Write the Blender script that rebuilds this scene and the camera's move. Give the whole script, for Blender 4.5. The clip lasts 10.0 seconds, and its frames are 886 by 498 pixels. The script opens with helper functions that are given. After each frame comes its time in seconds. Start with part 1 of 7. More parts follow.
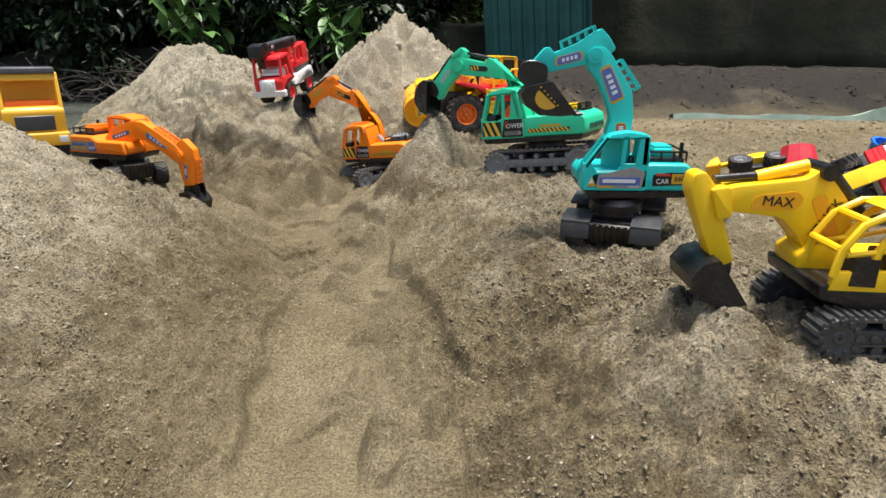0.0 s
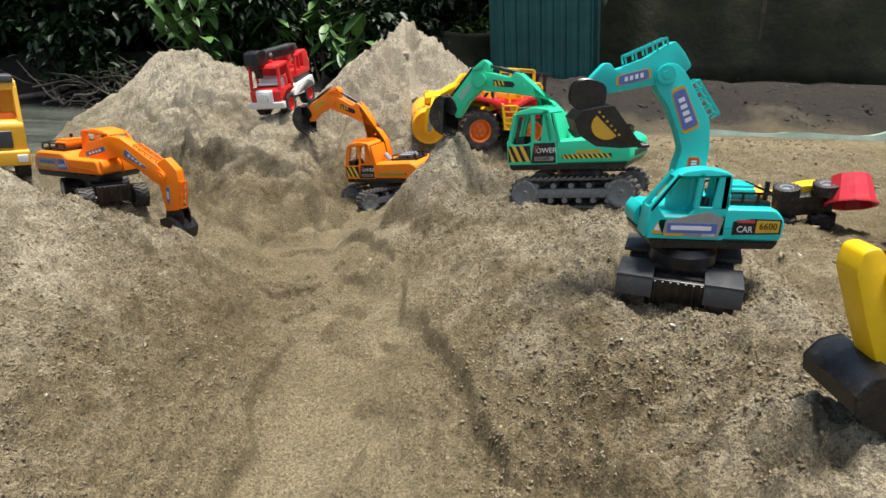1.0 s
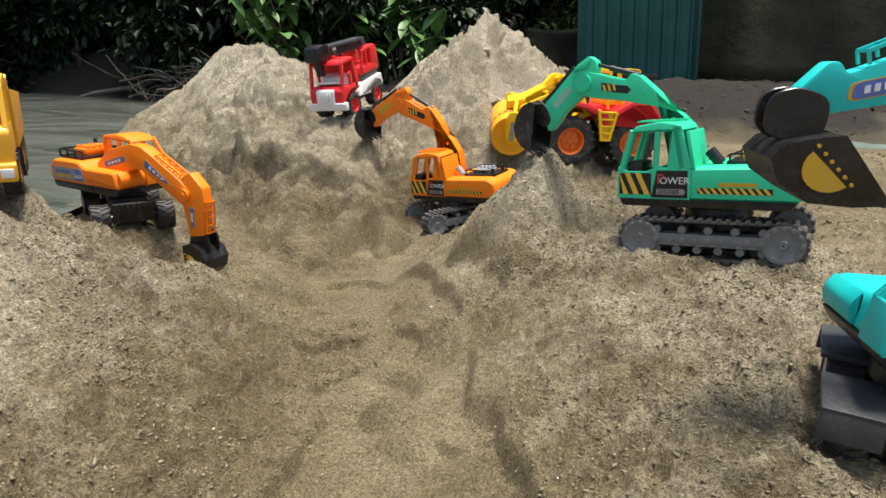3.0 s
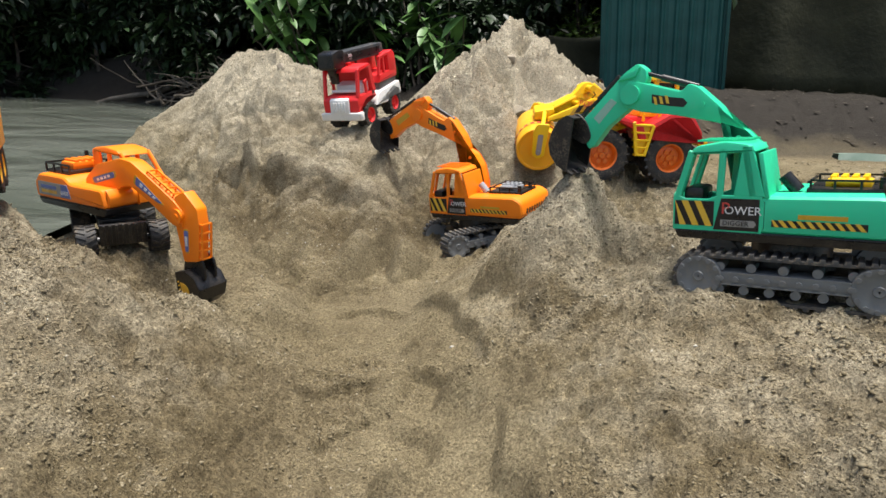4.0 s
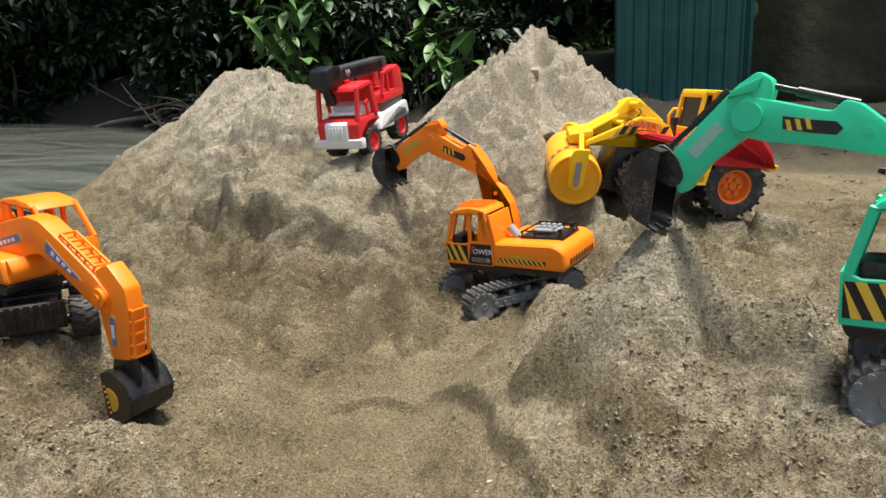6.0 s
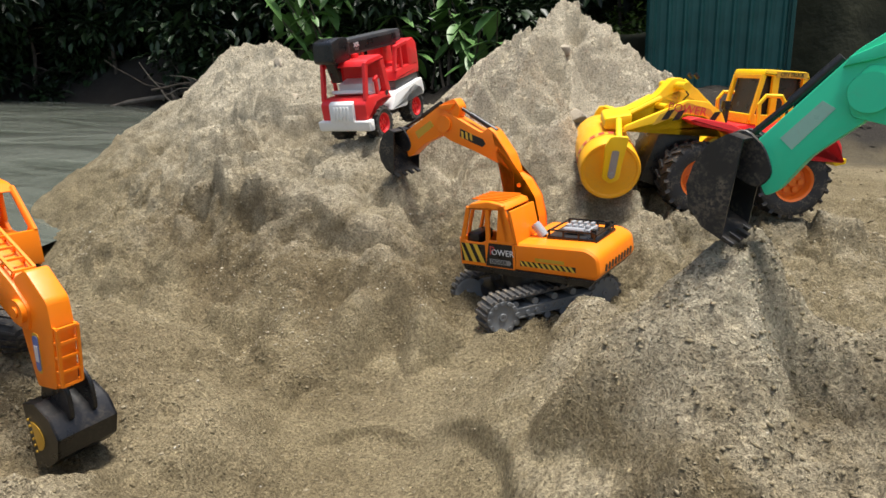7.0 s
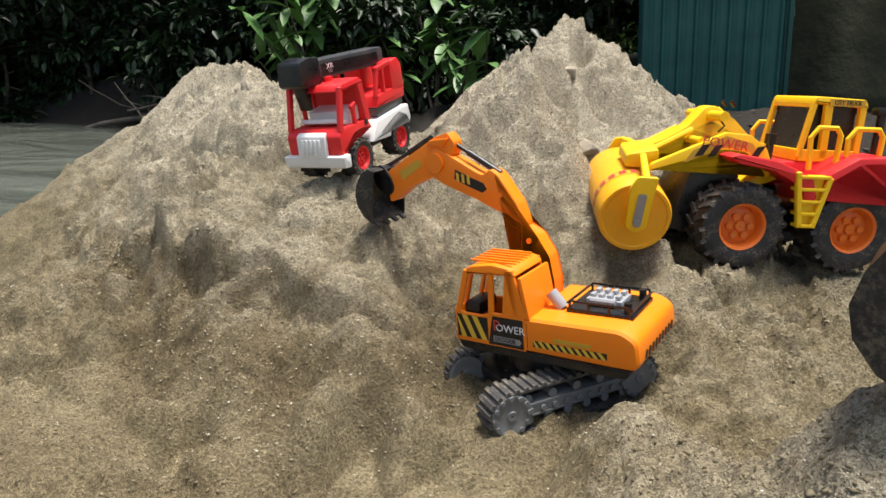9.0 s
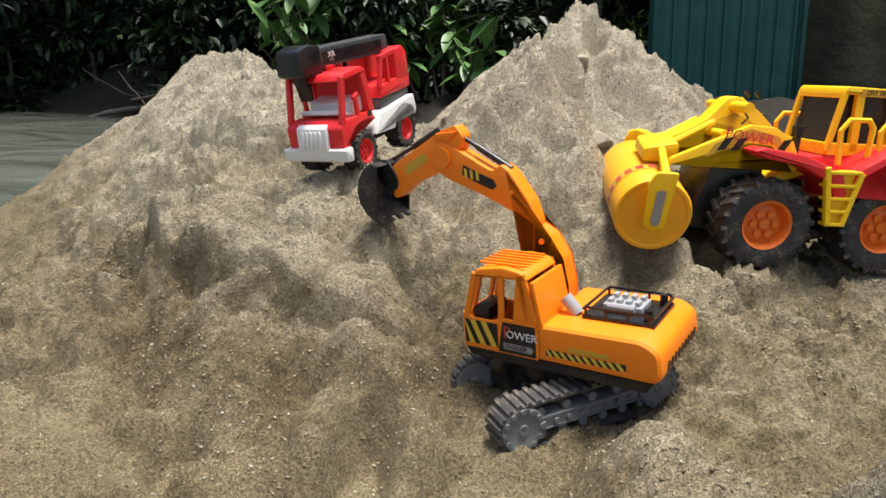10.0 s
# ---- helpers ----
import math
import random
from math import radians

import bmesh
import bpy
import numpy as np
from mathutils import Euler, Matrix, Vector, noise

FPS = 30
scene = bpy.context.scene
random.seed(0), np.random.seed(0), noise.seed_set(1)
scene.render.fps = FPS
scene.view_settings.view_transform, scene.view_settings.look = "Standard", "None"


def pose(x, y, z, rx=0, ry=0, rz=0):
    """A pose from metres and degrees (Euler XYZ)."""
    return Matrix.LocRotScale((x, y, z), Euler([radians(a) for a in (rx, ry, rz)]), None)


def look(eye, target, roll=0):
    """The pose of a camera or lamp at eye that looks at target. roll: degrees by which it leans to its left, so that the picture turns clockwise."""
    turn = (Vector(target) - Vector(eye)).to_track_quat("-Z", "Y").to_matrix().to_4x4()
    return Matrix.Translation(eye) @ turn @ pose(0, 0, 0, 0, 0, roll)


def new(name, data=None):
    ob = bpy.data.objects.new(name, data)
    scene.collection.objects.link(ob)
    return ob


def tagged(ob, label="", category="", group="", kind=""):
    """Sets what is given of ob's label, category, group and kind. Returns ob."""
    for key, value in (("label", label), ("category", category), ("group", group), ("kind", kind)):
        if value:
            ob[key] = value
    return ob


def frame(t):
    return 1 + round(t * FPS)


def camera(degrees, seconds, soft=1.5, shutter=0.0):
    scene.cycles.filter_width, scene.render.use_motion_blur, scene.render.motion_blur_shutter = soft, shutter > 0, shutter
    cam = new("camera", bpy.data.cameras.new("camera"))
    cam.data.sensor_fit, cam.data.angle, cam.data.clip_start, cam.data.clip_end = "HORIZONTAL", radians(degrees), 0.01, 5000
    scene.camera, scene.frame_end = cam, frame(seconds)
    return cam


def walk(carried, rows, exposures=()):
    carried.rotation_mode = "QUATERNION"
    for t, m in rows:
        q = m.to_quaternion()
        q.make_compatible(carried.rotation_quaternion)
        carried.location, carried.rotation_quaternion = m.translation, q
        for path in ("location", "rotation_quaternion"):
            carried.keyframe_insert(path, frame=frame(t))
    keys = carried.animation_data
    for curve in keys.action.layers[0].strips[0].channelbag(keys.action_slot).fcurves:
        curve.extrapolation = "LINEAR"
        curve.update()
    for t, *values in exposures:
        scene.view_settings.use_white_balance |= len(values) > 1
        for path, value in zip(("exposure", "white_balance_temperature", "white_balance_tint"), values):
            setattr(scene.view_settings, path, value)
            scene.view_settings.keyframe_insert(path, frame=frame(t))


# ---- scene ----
cam = camera(71.7, 10.0)
PATH = [
    (0, (0.118, 0.073, 0.361), (0.057, 1.977, -0.248), 0.4),
    (0.5, (0.103, 0.142, 0.362), (0.062, 2.053, -0.226), 1.0),
    (1, (0.08, 0.214, 0.365), (0.03, 2.126, -0.217), 1.4),
    (1.5, (0.061, 0.277, 0.372), (-0.011, 2.189, -0.209), 1.5),
    (2, (0.056, 0.332, 0.371), (-0.077, 2.242, -0.206), 1.4),
    (2.5, (0.059, 0.387, 0.366), (-0.146, 2.288, -0.219), 1.7),
    (3, (0.058, 0.435, 0.363), (-0.224, 2.323, -0.231), 1.9),
    (3.2, (0.057, 0.452, 0.363), (-0.248, 2.335, -0.238), 2.2),
    (4.3, (0.023, 0.566, 0.362), (-0.313, 2.455, -0.205), 2.2),
    (4.5, (0.017, 0.593, 0.362), (-0.307, 2.483, -0.204), 2.2),
    (5, (-0.003, 0.648, 0.357), (-0.286, 2.547, -0.205), 1.6),
    (5.5, (-0.016, 0.692, 0.362), (-0.343, 2.593, -0.164), 1.6),
    (5.7, (-0.018, 0.709, 0.363), (-0.366, 2.609, -0.158), 1.2),
    (6.8, (-0.036, 0.829, 0.346), (-0.444, 2.703, -0.22), 1.7),
    (7, (-0.037, 0.851, 0.346), (-0.463, 2.72, -0.226), 1.8),
    (7.5, (-0.047, 0.896, 0.348), (-0.528, 2.759, -0.2), 1.6),
    (8, (-0.056, 0.94, 0.346), (-0.52, 2.81, -0.189), 1.8),
    (8.5, (-0.067, 0.98, 0.35), (-0.468, 2.875, -0.148), 2.1),
    (9, (-0.078, 1.01, 0.353), (-0.471, 2.903, -0.161), 1.9),
    (9.5, (-0.081, 1.03, 0.354), (-0.487, 2.908, -0.201), 2.0),
    (10, (-0.087, 1.047, 0.354), (-0.496, 2.926, -0.194), 1.9),
]
walk(cam, [(t, look(eye, target, roll)) for t, eye, target, roll in PATH])

# ---- world, light, exposure ----
world = bpy.data.worlds.new("overcast_sky")
scene.world = world
world.use_nodes = True
wn = world.node_tree.nodes
sky = wn.new("ShaderNodeTexSky")
sky.sky_type = "NISHITA"
sky.sun_disc = False
sky.sun_elevation, sky.sun_rotation = radians(83), radians(120)
sky.air_density, sky.dust_density, sky.ozone_density = 1.2, 3.0, 1.0
world.node_tree.links.new(sky.outputs[0], wn["Background"].inputs[0])
wn["Background"].inputs[1].default_value = 0.078

sun = new("sun", bpy.data.lights.new("sun", "SUN"))
sun.data.energy, sun.data.angle, sun.data.color = 3.2, radians(18), (1.0, 0.96, 0.90)
sun.matrix_world = look((0.30, 1.38, 3.6), (0, 1.3, 0))
scene.view_settings.exposure = 1.09


# ---- materials ----
def nodes_of(name):
    m = bpy.data.materials.new(name)
    m.use_nodes = True
    return m, m.node_tree.nodes, m.node_tree.links, m.node_tree.nodes["Principled BSDF"]


def noise_node(n, l, scale, detail=4.0, rough=0.55, coord=None, space="Object"):
    t = n.new("ShaderNodeTexNoise")
    t.inputs["Scale"].default_value, t.inputs["Detail"].default_value, t.inputs["Roughness"].default_value = scale, detail, rough
    if coord is None:
        coord = n.new("ShaderNodeTexCoord")
    l.new(coord.outputs[space], t.inputs["Vector"])
    return t


def ramp_node(n, l, source, stops):
    r = n.new("ShaderNodeValToRGB")
    el = r.color_ramp.elements
    while len(el) < len(stops):
        el.new(0.5)
    for e, (p, c) in zip(el, stops):
        e.position, e.color = p, (*c, 1)
    l.new(source, r.inputs[0])
    return r


def mix_node(n, l, fac, a, b, mode="MIX"):
    m = n.new("ShaderNodeMix")
    m.data_type, m.blend_type = "RGBA", mode
    for s, v in ((m.inputs["Factor"], fac), (m.inputs["A"], a), (m.inputs["B"], b)):
        if isinstance(v, (int, float)):
            s.default_value = v
        elif isinstance(v, tuple):
            s.default_value = (*v, 1)
        else:
            l.new(v, s)
    return m.outputs["Result"]


def bump_node(n, l, bsdf, *layers):
    last = None
    for height, strength, dist in layers:
        b = n.new("ShaderNodeBump")
        b.inputs["Strength"].default_value, b.inputs["Distance"].default_value = strength, dist
        l.new(height, b.inputs["Height"])
        if last:
            l.new(last.outputs[0], b.inputs["Normal"])
        last = b
    l.new(last.outputs[0], bsdf.inputs["Normal"])


def plastic(name, colour, rough=0.38, dust=0.25, dust_colour=(0.30, 0.24, 0.16)):
    m, n, l, p = nodes_of(name)
    co = n.new("ShaderNodeTexCoord")
    a = noise_node(n, l, 55, 5, 0.65, co)
    b = noise_node(n, l, 420, 3, 0.6, co)
    big = ramp_node(n, l, a.outputs["Fac"], [(0.45, (0, 0, 0)), (0.75, (dust, dust, dust))])
    fine = ramp_node(n, l, b.outputs["Fac"], [(0.42, (0, 0, 0)), (0.62, (1, 1, 1))])
    fac = mix_node(n, l, 1.0, big.outputs[0], fine.outputs[0], "MULTIPLY")
    l.new(mix_node(n, l, fac, colour, dust_colour), p.inputs["Base Color"])
    r = ramp_node(n, l, a.outputs["Fac"], [(0.35, (rough - 0.06,) * 3), (0.75, (rough + 0.16,) * 3)])
    l.new(r.outputs[0], p.inputs["Roughness"])
    p.inputs["Specular IOR Level"].default_value = 0.45
    bump_node(n, l, p, (b.outputs["Fac"], 0.05, 0.001))
    return m


ORANGE = plastic("orange_plastic", (0.96, 0.235, 0.006), dust=0.12)
GREEN = plastic("green_plastic", (0.03, 0.62, 0.33), dust=0.12)
TEAL = plastic("teal_plastic", (0.012, 0.55, 0.52), dust=0.12)
YELLOW = plastic("yellow_plastic", (0.93, 0.58, 0.008), dust=0.12)
DEEP_YELLOW = plastic("deep_yellow_plastic", (0.90, 0.42, 0.012), dust=0.2)
TRUCK_YELLOW = plastic("truck_yellow_plastic", (0.84, 0.44, 0.03), dust=0.2)
RED = plastic("red_plastic", (0.72, 0.022, 0.025), dust=0.1)
TUB_RED = plastic("tub_red_plastic", (0.62, 0.03, 0.05), dust=0.3)
WHITE = plastic("white_plastic", (0.8, 0.8, 0.77), dust=0.25)
BLUE = plastic("blue_plastic", (0.02, 0.16, 0.6), dust=0.1)
BLACK = plastic("black_plastic", (0.011, 0.011, 0.012), rough=0.30, dust=0.18)
SANDY_BLACK = plastic("sandy_black_plastic", (0.013, 0.013, 0.014), rough=0.36, dust=0.5)
CHARCOAL = plastic("charcoal_plastic", (0.045, 0.048, 0.052), rough=0.4, dust=0.3)
TRACK_GREY = plastic("track_grey_plastic", (0.16, 0.17, 0.175), rough=0.45, dust=0.5)
TRACK_DARK = plastic("track_dark_plastic", (0.055, 0.055, 0.055), rough=0.5, dust=0.85)
RUBBER = plastic("tyre_rubber", (0.02, 0.02, 0.021), rough=0.62, dust=0.7)
HUB_ORANGE = plastic("hub_orange_plastic", (0.78, 0.16, 0.012), dust=0.45)
SILVER = plastic("silver_plastic", (0.32, 0.33, 0.34), rough=0.3, dust=0.2)
INK_BLACK = plastic("sticker_black", (0.012, 0.011, 0.012), rough=0.3, dust=0.1)
INK_YELLOW = plastic("sticker_yellow", (0.75, 0.48, 0.05), rough=0.3, dust=0.1)
INK_GOLD = plastic("sticker_gold", (0.62, 0.36, 0.03), rough=0.3, dust=0.3)
INK_WHITE = plastic("sticker_white", (0.75, 0.75, 0.75), rough=0.3, dust=0.1)
INK_RED = plastic("sticker_red", (0.55, 0.06, 0.05), rough=0.3, dust=0.1)
INK_BLUE = plastic("sticker_blue", (0.10, 0.15, 0.42), rough=0.3, dust=0.1)
INK_PALE = plastic("sticker_pale_green", (0.30, 0.52, 0.42), rough=0.3, dust=0.2)
INK_GREY = plastic("sticker_grey", (0.30, 0.29, 0.27), rough=0.3, dust=0.2)

CHROME, _n, _l, _p = nodes_of("chrome")
_p.inputs["Metallic"].default_value, _p.inputs["Roughness"].default_value = 0.75, 0.28
_p.inputs["Base Color"].default_value = (0.78, 0.78, 0.78, 1)


def sand_material():
    m, n, l, p = nodes_of("damp_sand")
    co = n.new("ShaderNodeTexCoord")
    wide = noise_node(n, l, 2.6, 5, 0.6, co)
    mid = noise_node(n, l, 17, 6, 0.65, co)
    fine = noise_node(n, l, 170, 5, 0.7, co)
    sharp = noise_node(n, l, 360, 3, 0.75, co)
    grain = n.new("ShaderNodeTexVoronoi")
    grain.inputs["Scale"].default_value = 520
    l.new(co.outputs["Object"], grain.inputs["Vector"])
    tone = ramp_node(n, l, wide.outputs["Fac"], [(0.3, (0.232, 0.186, 0.102)), (0.5, (0.304, 0.250, 0.148)), (0.72, (0.374, 0.315, 0.198))])
    damp = ramp_node(n, l, mid.outputs["Fac"], [(0.33, (0.74, 0.72, 0.70)), (0.6, (1.06, 1.06, 1.06))])
    c = mix_node(n, l, 0.8, tone.outputs[0], damp.outputs[0], "MULTIPLY")
    grit = ramp_node(n, l, fine.outputs["Fac"], [(0.3, (0.62, 0.60, 0.58)), (0.55, (1, 1, 1)), (0.74, (1.28, 1.28, 1.28))])
    c = mix_node(n, l, 0.75, c, grit.outputs[0], "MULTIPLY")
    tiny = ramp_node(n, l, sharp.outputs["Fac"], [(0.35, (0.50, 0.48, 0.46)), (0.5, (1, 1, 1)), (0.65, (1.45, 1.44, 1.42))])
    c = mix_node(n, l, 0.8, c, tiny.outputs[0], "MULTIPLY")
    speck = ramp_node(n, l, grain.outputs["Color"], [(0.04, (0.35, 0.33, 0.31)), (0.11, (1, 1, 1)), (0.92, (1, 1, 1)), (0.97, (2.6, 2.6, 2.55))])
    c = mix_node(n, l, 0.7, c, speck.outputs[0], "MULTIPLY")
    # churned banks and dug face painted darker, for damp and for shade
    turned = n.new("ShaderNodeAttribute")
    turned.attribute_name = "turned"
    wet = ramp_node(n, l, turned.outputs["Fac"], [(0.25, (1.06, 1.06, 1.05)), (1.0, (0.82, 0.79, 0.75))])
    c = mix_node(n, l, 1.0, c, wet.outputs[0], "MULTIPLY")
    # paler dry sand and grit high on the heaps
    geo = n.new("ShaderNodeNewGeometry")
    sep = n.new("ShaderNodeSeparateXYZ")
    l.new(geo.outputs["Position"], sep.inputs[0])
    high = n.new("ShaderNodeMath")
    high.operation = "MULTIPLY_ADD"
    high.inputs[1].default_value = 0.35
    l.new(mid.outputs["Fac"], high.inputs[0])
    l.new(sep.outputs["Z"], high.inputs[2])
    dry = ramp_node(n, l, high.outputs[0], [(0.27, (0, 0, 0)), (0.46, (0.9, 0.9, 0.9))])
    pale = mix_node(n, l, 0.75, (0.66, 0.585, 0.435), grit.outputs[0], "MULTIPLY")
    pale = mix_node(n, l, 0.8, pale, tiny.outputs[0], "MULTIPLY")
    c = mix_node(n, l, dry.outputs[0], c, pale)
    # dark litter-strewn earth under the trees, beyond the sand
    far = n.new("ShaderNodeMath")
    far.operation = "MULTIPLY_ADD"
    far.inputs[1].default_value = 0.9
    l.new(wide.outputs["Fac"], far.inputs[0])
    # the far bank of the river is dark sooner
    wester = n.new("ShaderNodeMapRange")
    wester.inputs[1].default_value, wester.inputs[2].default_value, wester.inputs[3].default_value, wester.inputs[4].default_value = -3.0, -0.8, 0.9, 0.0
    l.new(sep.outputs["X"], wester.inputs[0])
    plus = n.new("ShaderNodeMath")
    l.new(sep.outputs["Y"], plus.inputs[0])
    l.new(wester.outputs[0], plus.inputs[1])
    l.new(plus.outputs[0], far.inputs[2])
    is_far = ramp_node(n, l, far.outputs[0], [(0.0, (0, 0, 0)), (1.0, (1, 1, 1))])
    mr = n.new("ShaderNodeMapRange")
    mr.inputs[1].default_value, mr.inputs[2].default_value = 3.75, 4.35
    l.new(far.outputs[0], mr.inputs[0])
    soil = ramp_node(n, l, fine.outputs["Fac"], [(0.3, (0.020, 0.017, 0.013)), (0.55, (0.046, 0.039, 0.031)), (0.75, (0.082, 0.072, 0.058))])
    c = mix_node(n, l, mr.outputs[0], c, soil.outputs[0])
    l.new(c, p.inputs["Base Color"])
    rr = ramp_node(n, l, mid.outputs["Fac"], [(0.3, (0.78, 0.78, 0.78)), (0.7, (0.95, 0.95, 0.95))])
    l.new(rr.outputs[0], p.inputs["Roughness"])
    p.inputs["Specular IOR Level"].default_value = 0.25
    crumb = n.new("ShaderNodeTexVoronoi")
    crumb.inputs["Scale"].default_value = 190
    l.new(co.outputs["Object"], crumb.inputs["Vector"])
    bump_node(n, l, p, (mid.outputs["Fac"], 0.3, 0.02), (fine.outputs["Fac"], 1.0, 0.011), (sharp.outputs["Fac"], 1.0, 0.006), (crumb.outputs["Distance"], -0.9, 0.0035), (grain.outputs["Distance"], -0.5, 0.0014))
    return m


SAND = sand_material()


def mottled(name, stops, scale, rough=0.8, bump=0.3, dist=0.01, spec=0.3):
    m, n, l, p = nodes_of(name)
    t = noise_node(n, l, scale, 5, 0.65)
    r = ramp_node(n, l, t.outputs["Fac"], stops)
    oi = n.new("ShaderNodeObjectInfo")
    v = ramp_node(n, l, oi.outputs["Random"], [(0.0, (0.8, 0.8, 0.8)), (1.0, (1.15, 1.15, 1.15))])
    l.new(mix_node(n, l, 1.0, r.outputs[0], v.outputs[0], "MULTIPLY"), p.inputs["Base Color"])
    p.inputs["Roughness"].default_value, p.inputs["Specular IOR Level"].default_value = rough, spec
    bump_node(n, l, p, (t.outputs["Fac"], bump, dist))
    return m


def leaf_material(name, dark, light):
    m, n, l, p = nodes_of(name)
    g = n.new("ShaderNodeNewGeometry")
    r = ramp_node(n, l, g.outputs["Random Per Island"], [(0.0, dark), (0.7, light), (1.0, tuple(min(1, 1.5 * v) for v in light))])
    t = noise_node(n, l, 9, 3)
    v = ramp_node(n, l, t.outputs["Fac"], [(0.3, (0.7, 0.7, 0.7)), (0.7, (1.15, 1.15, 1.1))])
    l.new(mix_node(n, l, 1.0, r.outputs[0], v.outputs[0], "MULTIPLY"), p.inputs["Base Color"])
    p.inputs["Roughness"].default_value = 0.45
    p.inputs["Specular IOR Level"].default_value = 0.35
    return m


# greens of the dark and deep leaves lowered: tree shade is in the colour
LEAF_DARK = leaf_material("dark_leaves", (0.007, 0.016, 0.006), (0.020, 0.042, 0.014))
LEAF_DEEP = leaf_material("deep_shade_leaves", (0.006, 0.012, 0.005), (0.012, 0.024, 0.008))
LEAF_BROAD = leaf_material("broad_leaves", (0.045, 0.12, 0.03), (0.15, 0.29, 0.08))
LEAF_BRIGHT = leaf_material("bright_leaves", (0.06, 0.12, 0.02), (0.16, 0.26, 0.05))
BARK = mottled("bark", [(0.3, (0.03, 0.024, 0.018)), (0.7, (0.10, 0.08, 0.06))], 14)
DRIFTWOOD = mottled("grey_driftwood", [(0.3, (0.08, 0.065, 0.05)), (0.7, (0.20, 0.17, 0.135))], 22)
PEBBLE = mottled("pebbles", [(0.3, (0.20, 0.18, 0.15)), (0.7, (0.48, 0.45, 0.40))], 60, 0.7)
def crumb_material(name, stops):
    m, n, l, p = nodes_of(name)
    g = n.new("ShaderNodeNewGeometry")
    r = ramp_node(n, l, g.outputs["Random Per Island"], stops)
    l.new(r.outputs[0], p.inputs["Base Color"])
    p.inputs["Roughness"].default_value, p.inputs["Specular IOR Level"].default_value = 0.9, 0.25
    return m


CRUMB = crumb_material("sand_crumbs", [(0.0, (0.130, 0.105, 0.062)), (0.3, (0.180, 0.147, 0.088)), (0.85, (0.245, 0.205, 0.130)), (0.990, (0.30, 0.255, 0.17)), (1.0, (0.60, 0.57, 0.50))])
PALE_CRUMB = crumb_material("dry_sand_crumbs", [(0.0, (0.190, 0.158, 0.098)), (0.3, (0.27, 0.228, 0.148)), (0.85, (0.38, 0.33, 0.23)), (0.985, (0.46, 0.41, 0.30)), (1.0, (0.72, 0.70, 0.63))])
CLOD = mottled("sand_clod", [(0.3, (0.25, 0.21, 0.15)), (0.7, (0.42, 0.37, 0.29))], 90, 0.9, 0.5, 0.004)
SHEET_METAL = mottled("painted_sheet_metal", [(0.3, (0.009, 0.058, 0.054)), (0.6, (0.015, 0.088, 0.082)), (0.8, (0.04, 0.105, 0.095))], 5, 0.5, 0.1)
TARP = mottled("olive_tarpaulin", [(0.3, (0.020, 0.022, 0.012)), (0.7, (0.052, 0.052, 0.028))], 3.5, 0.75, 0.5, 0.05)
STRIP = mottled("pale_green_strip", [(0.3, (0.22, 0.32, 0.24)), (0.7, (0.42, 0.5, 0.42))], 8, 0.5)
LITTER = leaf_material("dead_leaves", (0.04, 0.032, 0.024), (0.11, 0.09, 0.066))
POLE = mottled("pale_pole", [(0.3, (0.16, 0.15, 0.13)), (0.7, (0.34, 0.32, 0.29))], 9, 0.6)


def water_material():
    m, n, l, p = nodes_of("river_water")
    co = n.new("ShaderNodeTexCoord")
    mp = n.new("ShaderNodeMapping")
    mp.inputs["Scale"].default_value = (1.0, 1.9, 1.0)
    mp.inputs["Rotation"].default_value = (0, 0, radians(20))
    l.new(co.outputs["Object"], mp.inputs[0])
    t = n.new("ShaderNodeTexNoise")
    t.inputs["Scale"].default_value, t.inputs["Detail"].default_value, t.inputs["Distortion"].default_value = 1.5, 3, 0.6
    l.new(mp.outputs[0], t.inputs["Vector"])
    r = ramp_node(n, l, t.outputs["Fac"], [(0.35, (0.075, 0.085, 0.068)), (0.7, (0.135, 0.145, 0.122))])
    l.new(r.outputs[0], p.inputs["Base Color"])
    p.inputs["Roughness"].default_value = 0.09
    p.inputs["IOR"].default_value = 1.33
    fine = noise_node(n, l, 11, 3, 0.5, co)
    bump_node(n, l, p, (t.outputs["Fac"], 0.6, 0.07), (fine.outputs["Fac"], 0.08, 0.010))
    return m


WATER = water_material()


# ---- mesh helpers ----
def finish(name, bm, material, smooth=35):
    me = bpy.data.meshes.new(name)
    bmesh.ops.recalc_face_normals(bm, faces=bm.faces)
    bm.to_mesh(me)
    bm.free()
    me.materials.append(material)
    if smooth:
        me.shade_smooth()
        me.set_sharp_from_angle(angle=radians(smooth))
    return me


def part(name, bm, material, parent=None, label="", smooth=35):
    ob = new(name, finish(name, bm, material, smooth))
    if parent is not None:
        ob.parent = parent
    if label:
        tagged(ob, label)
    return ob


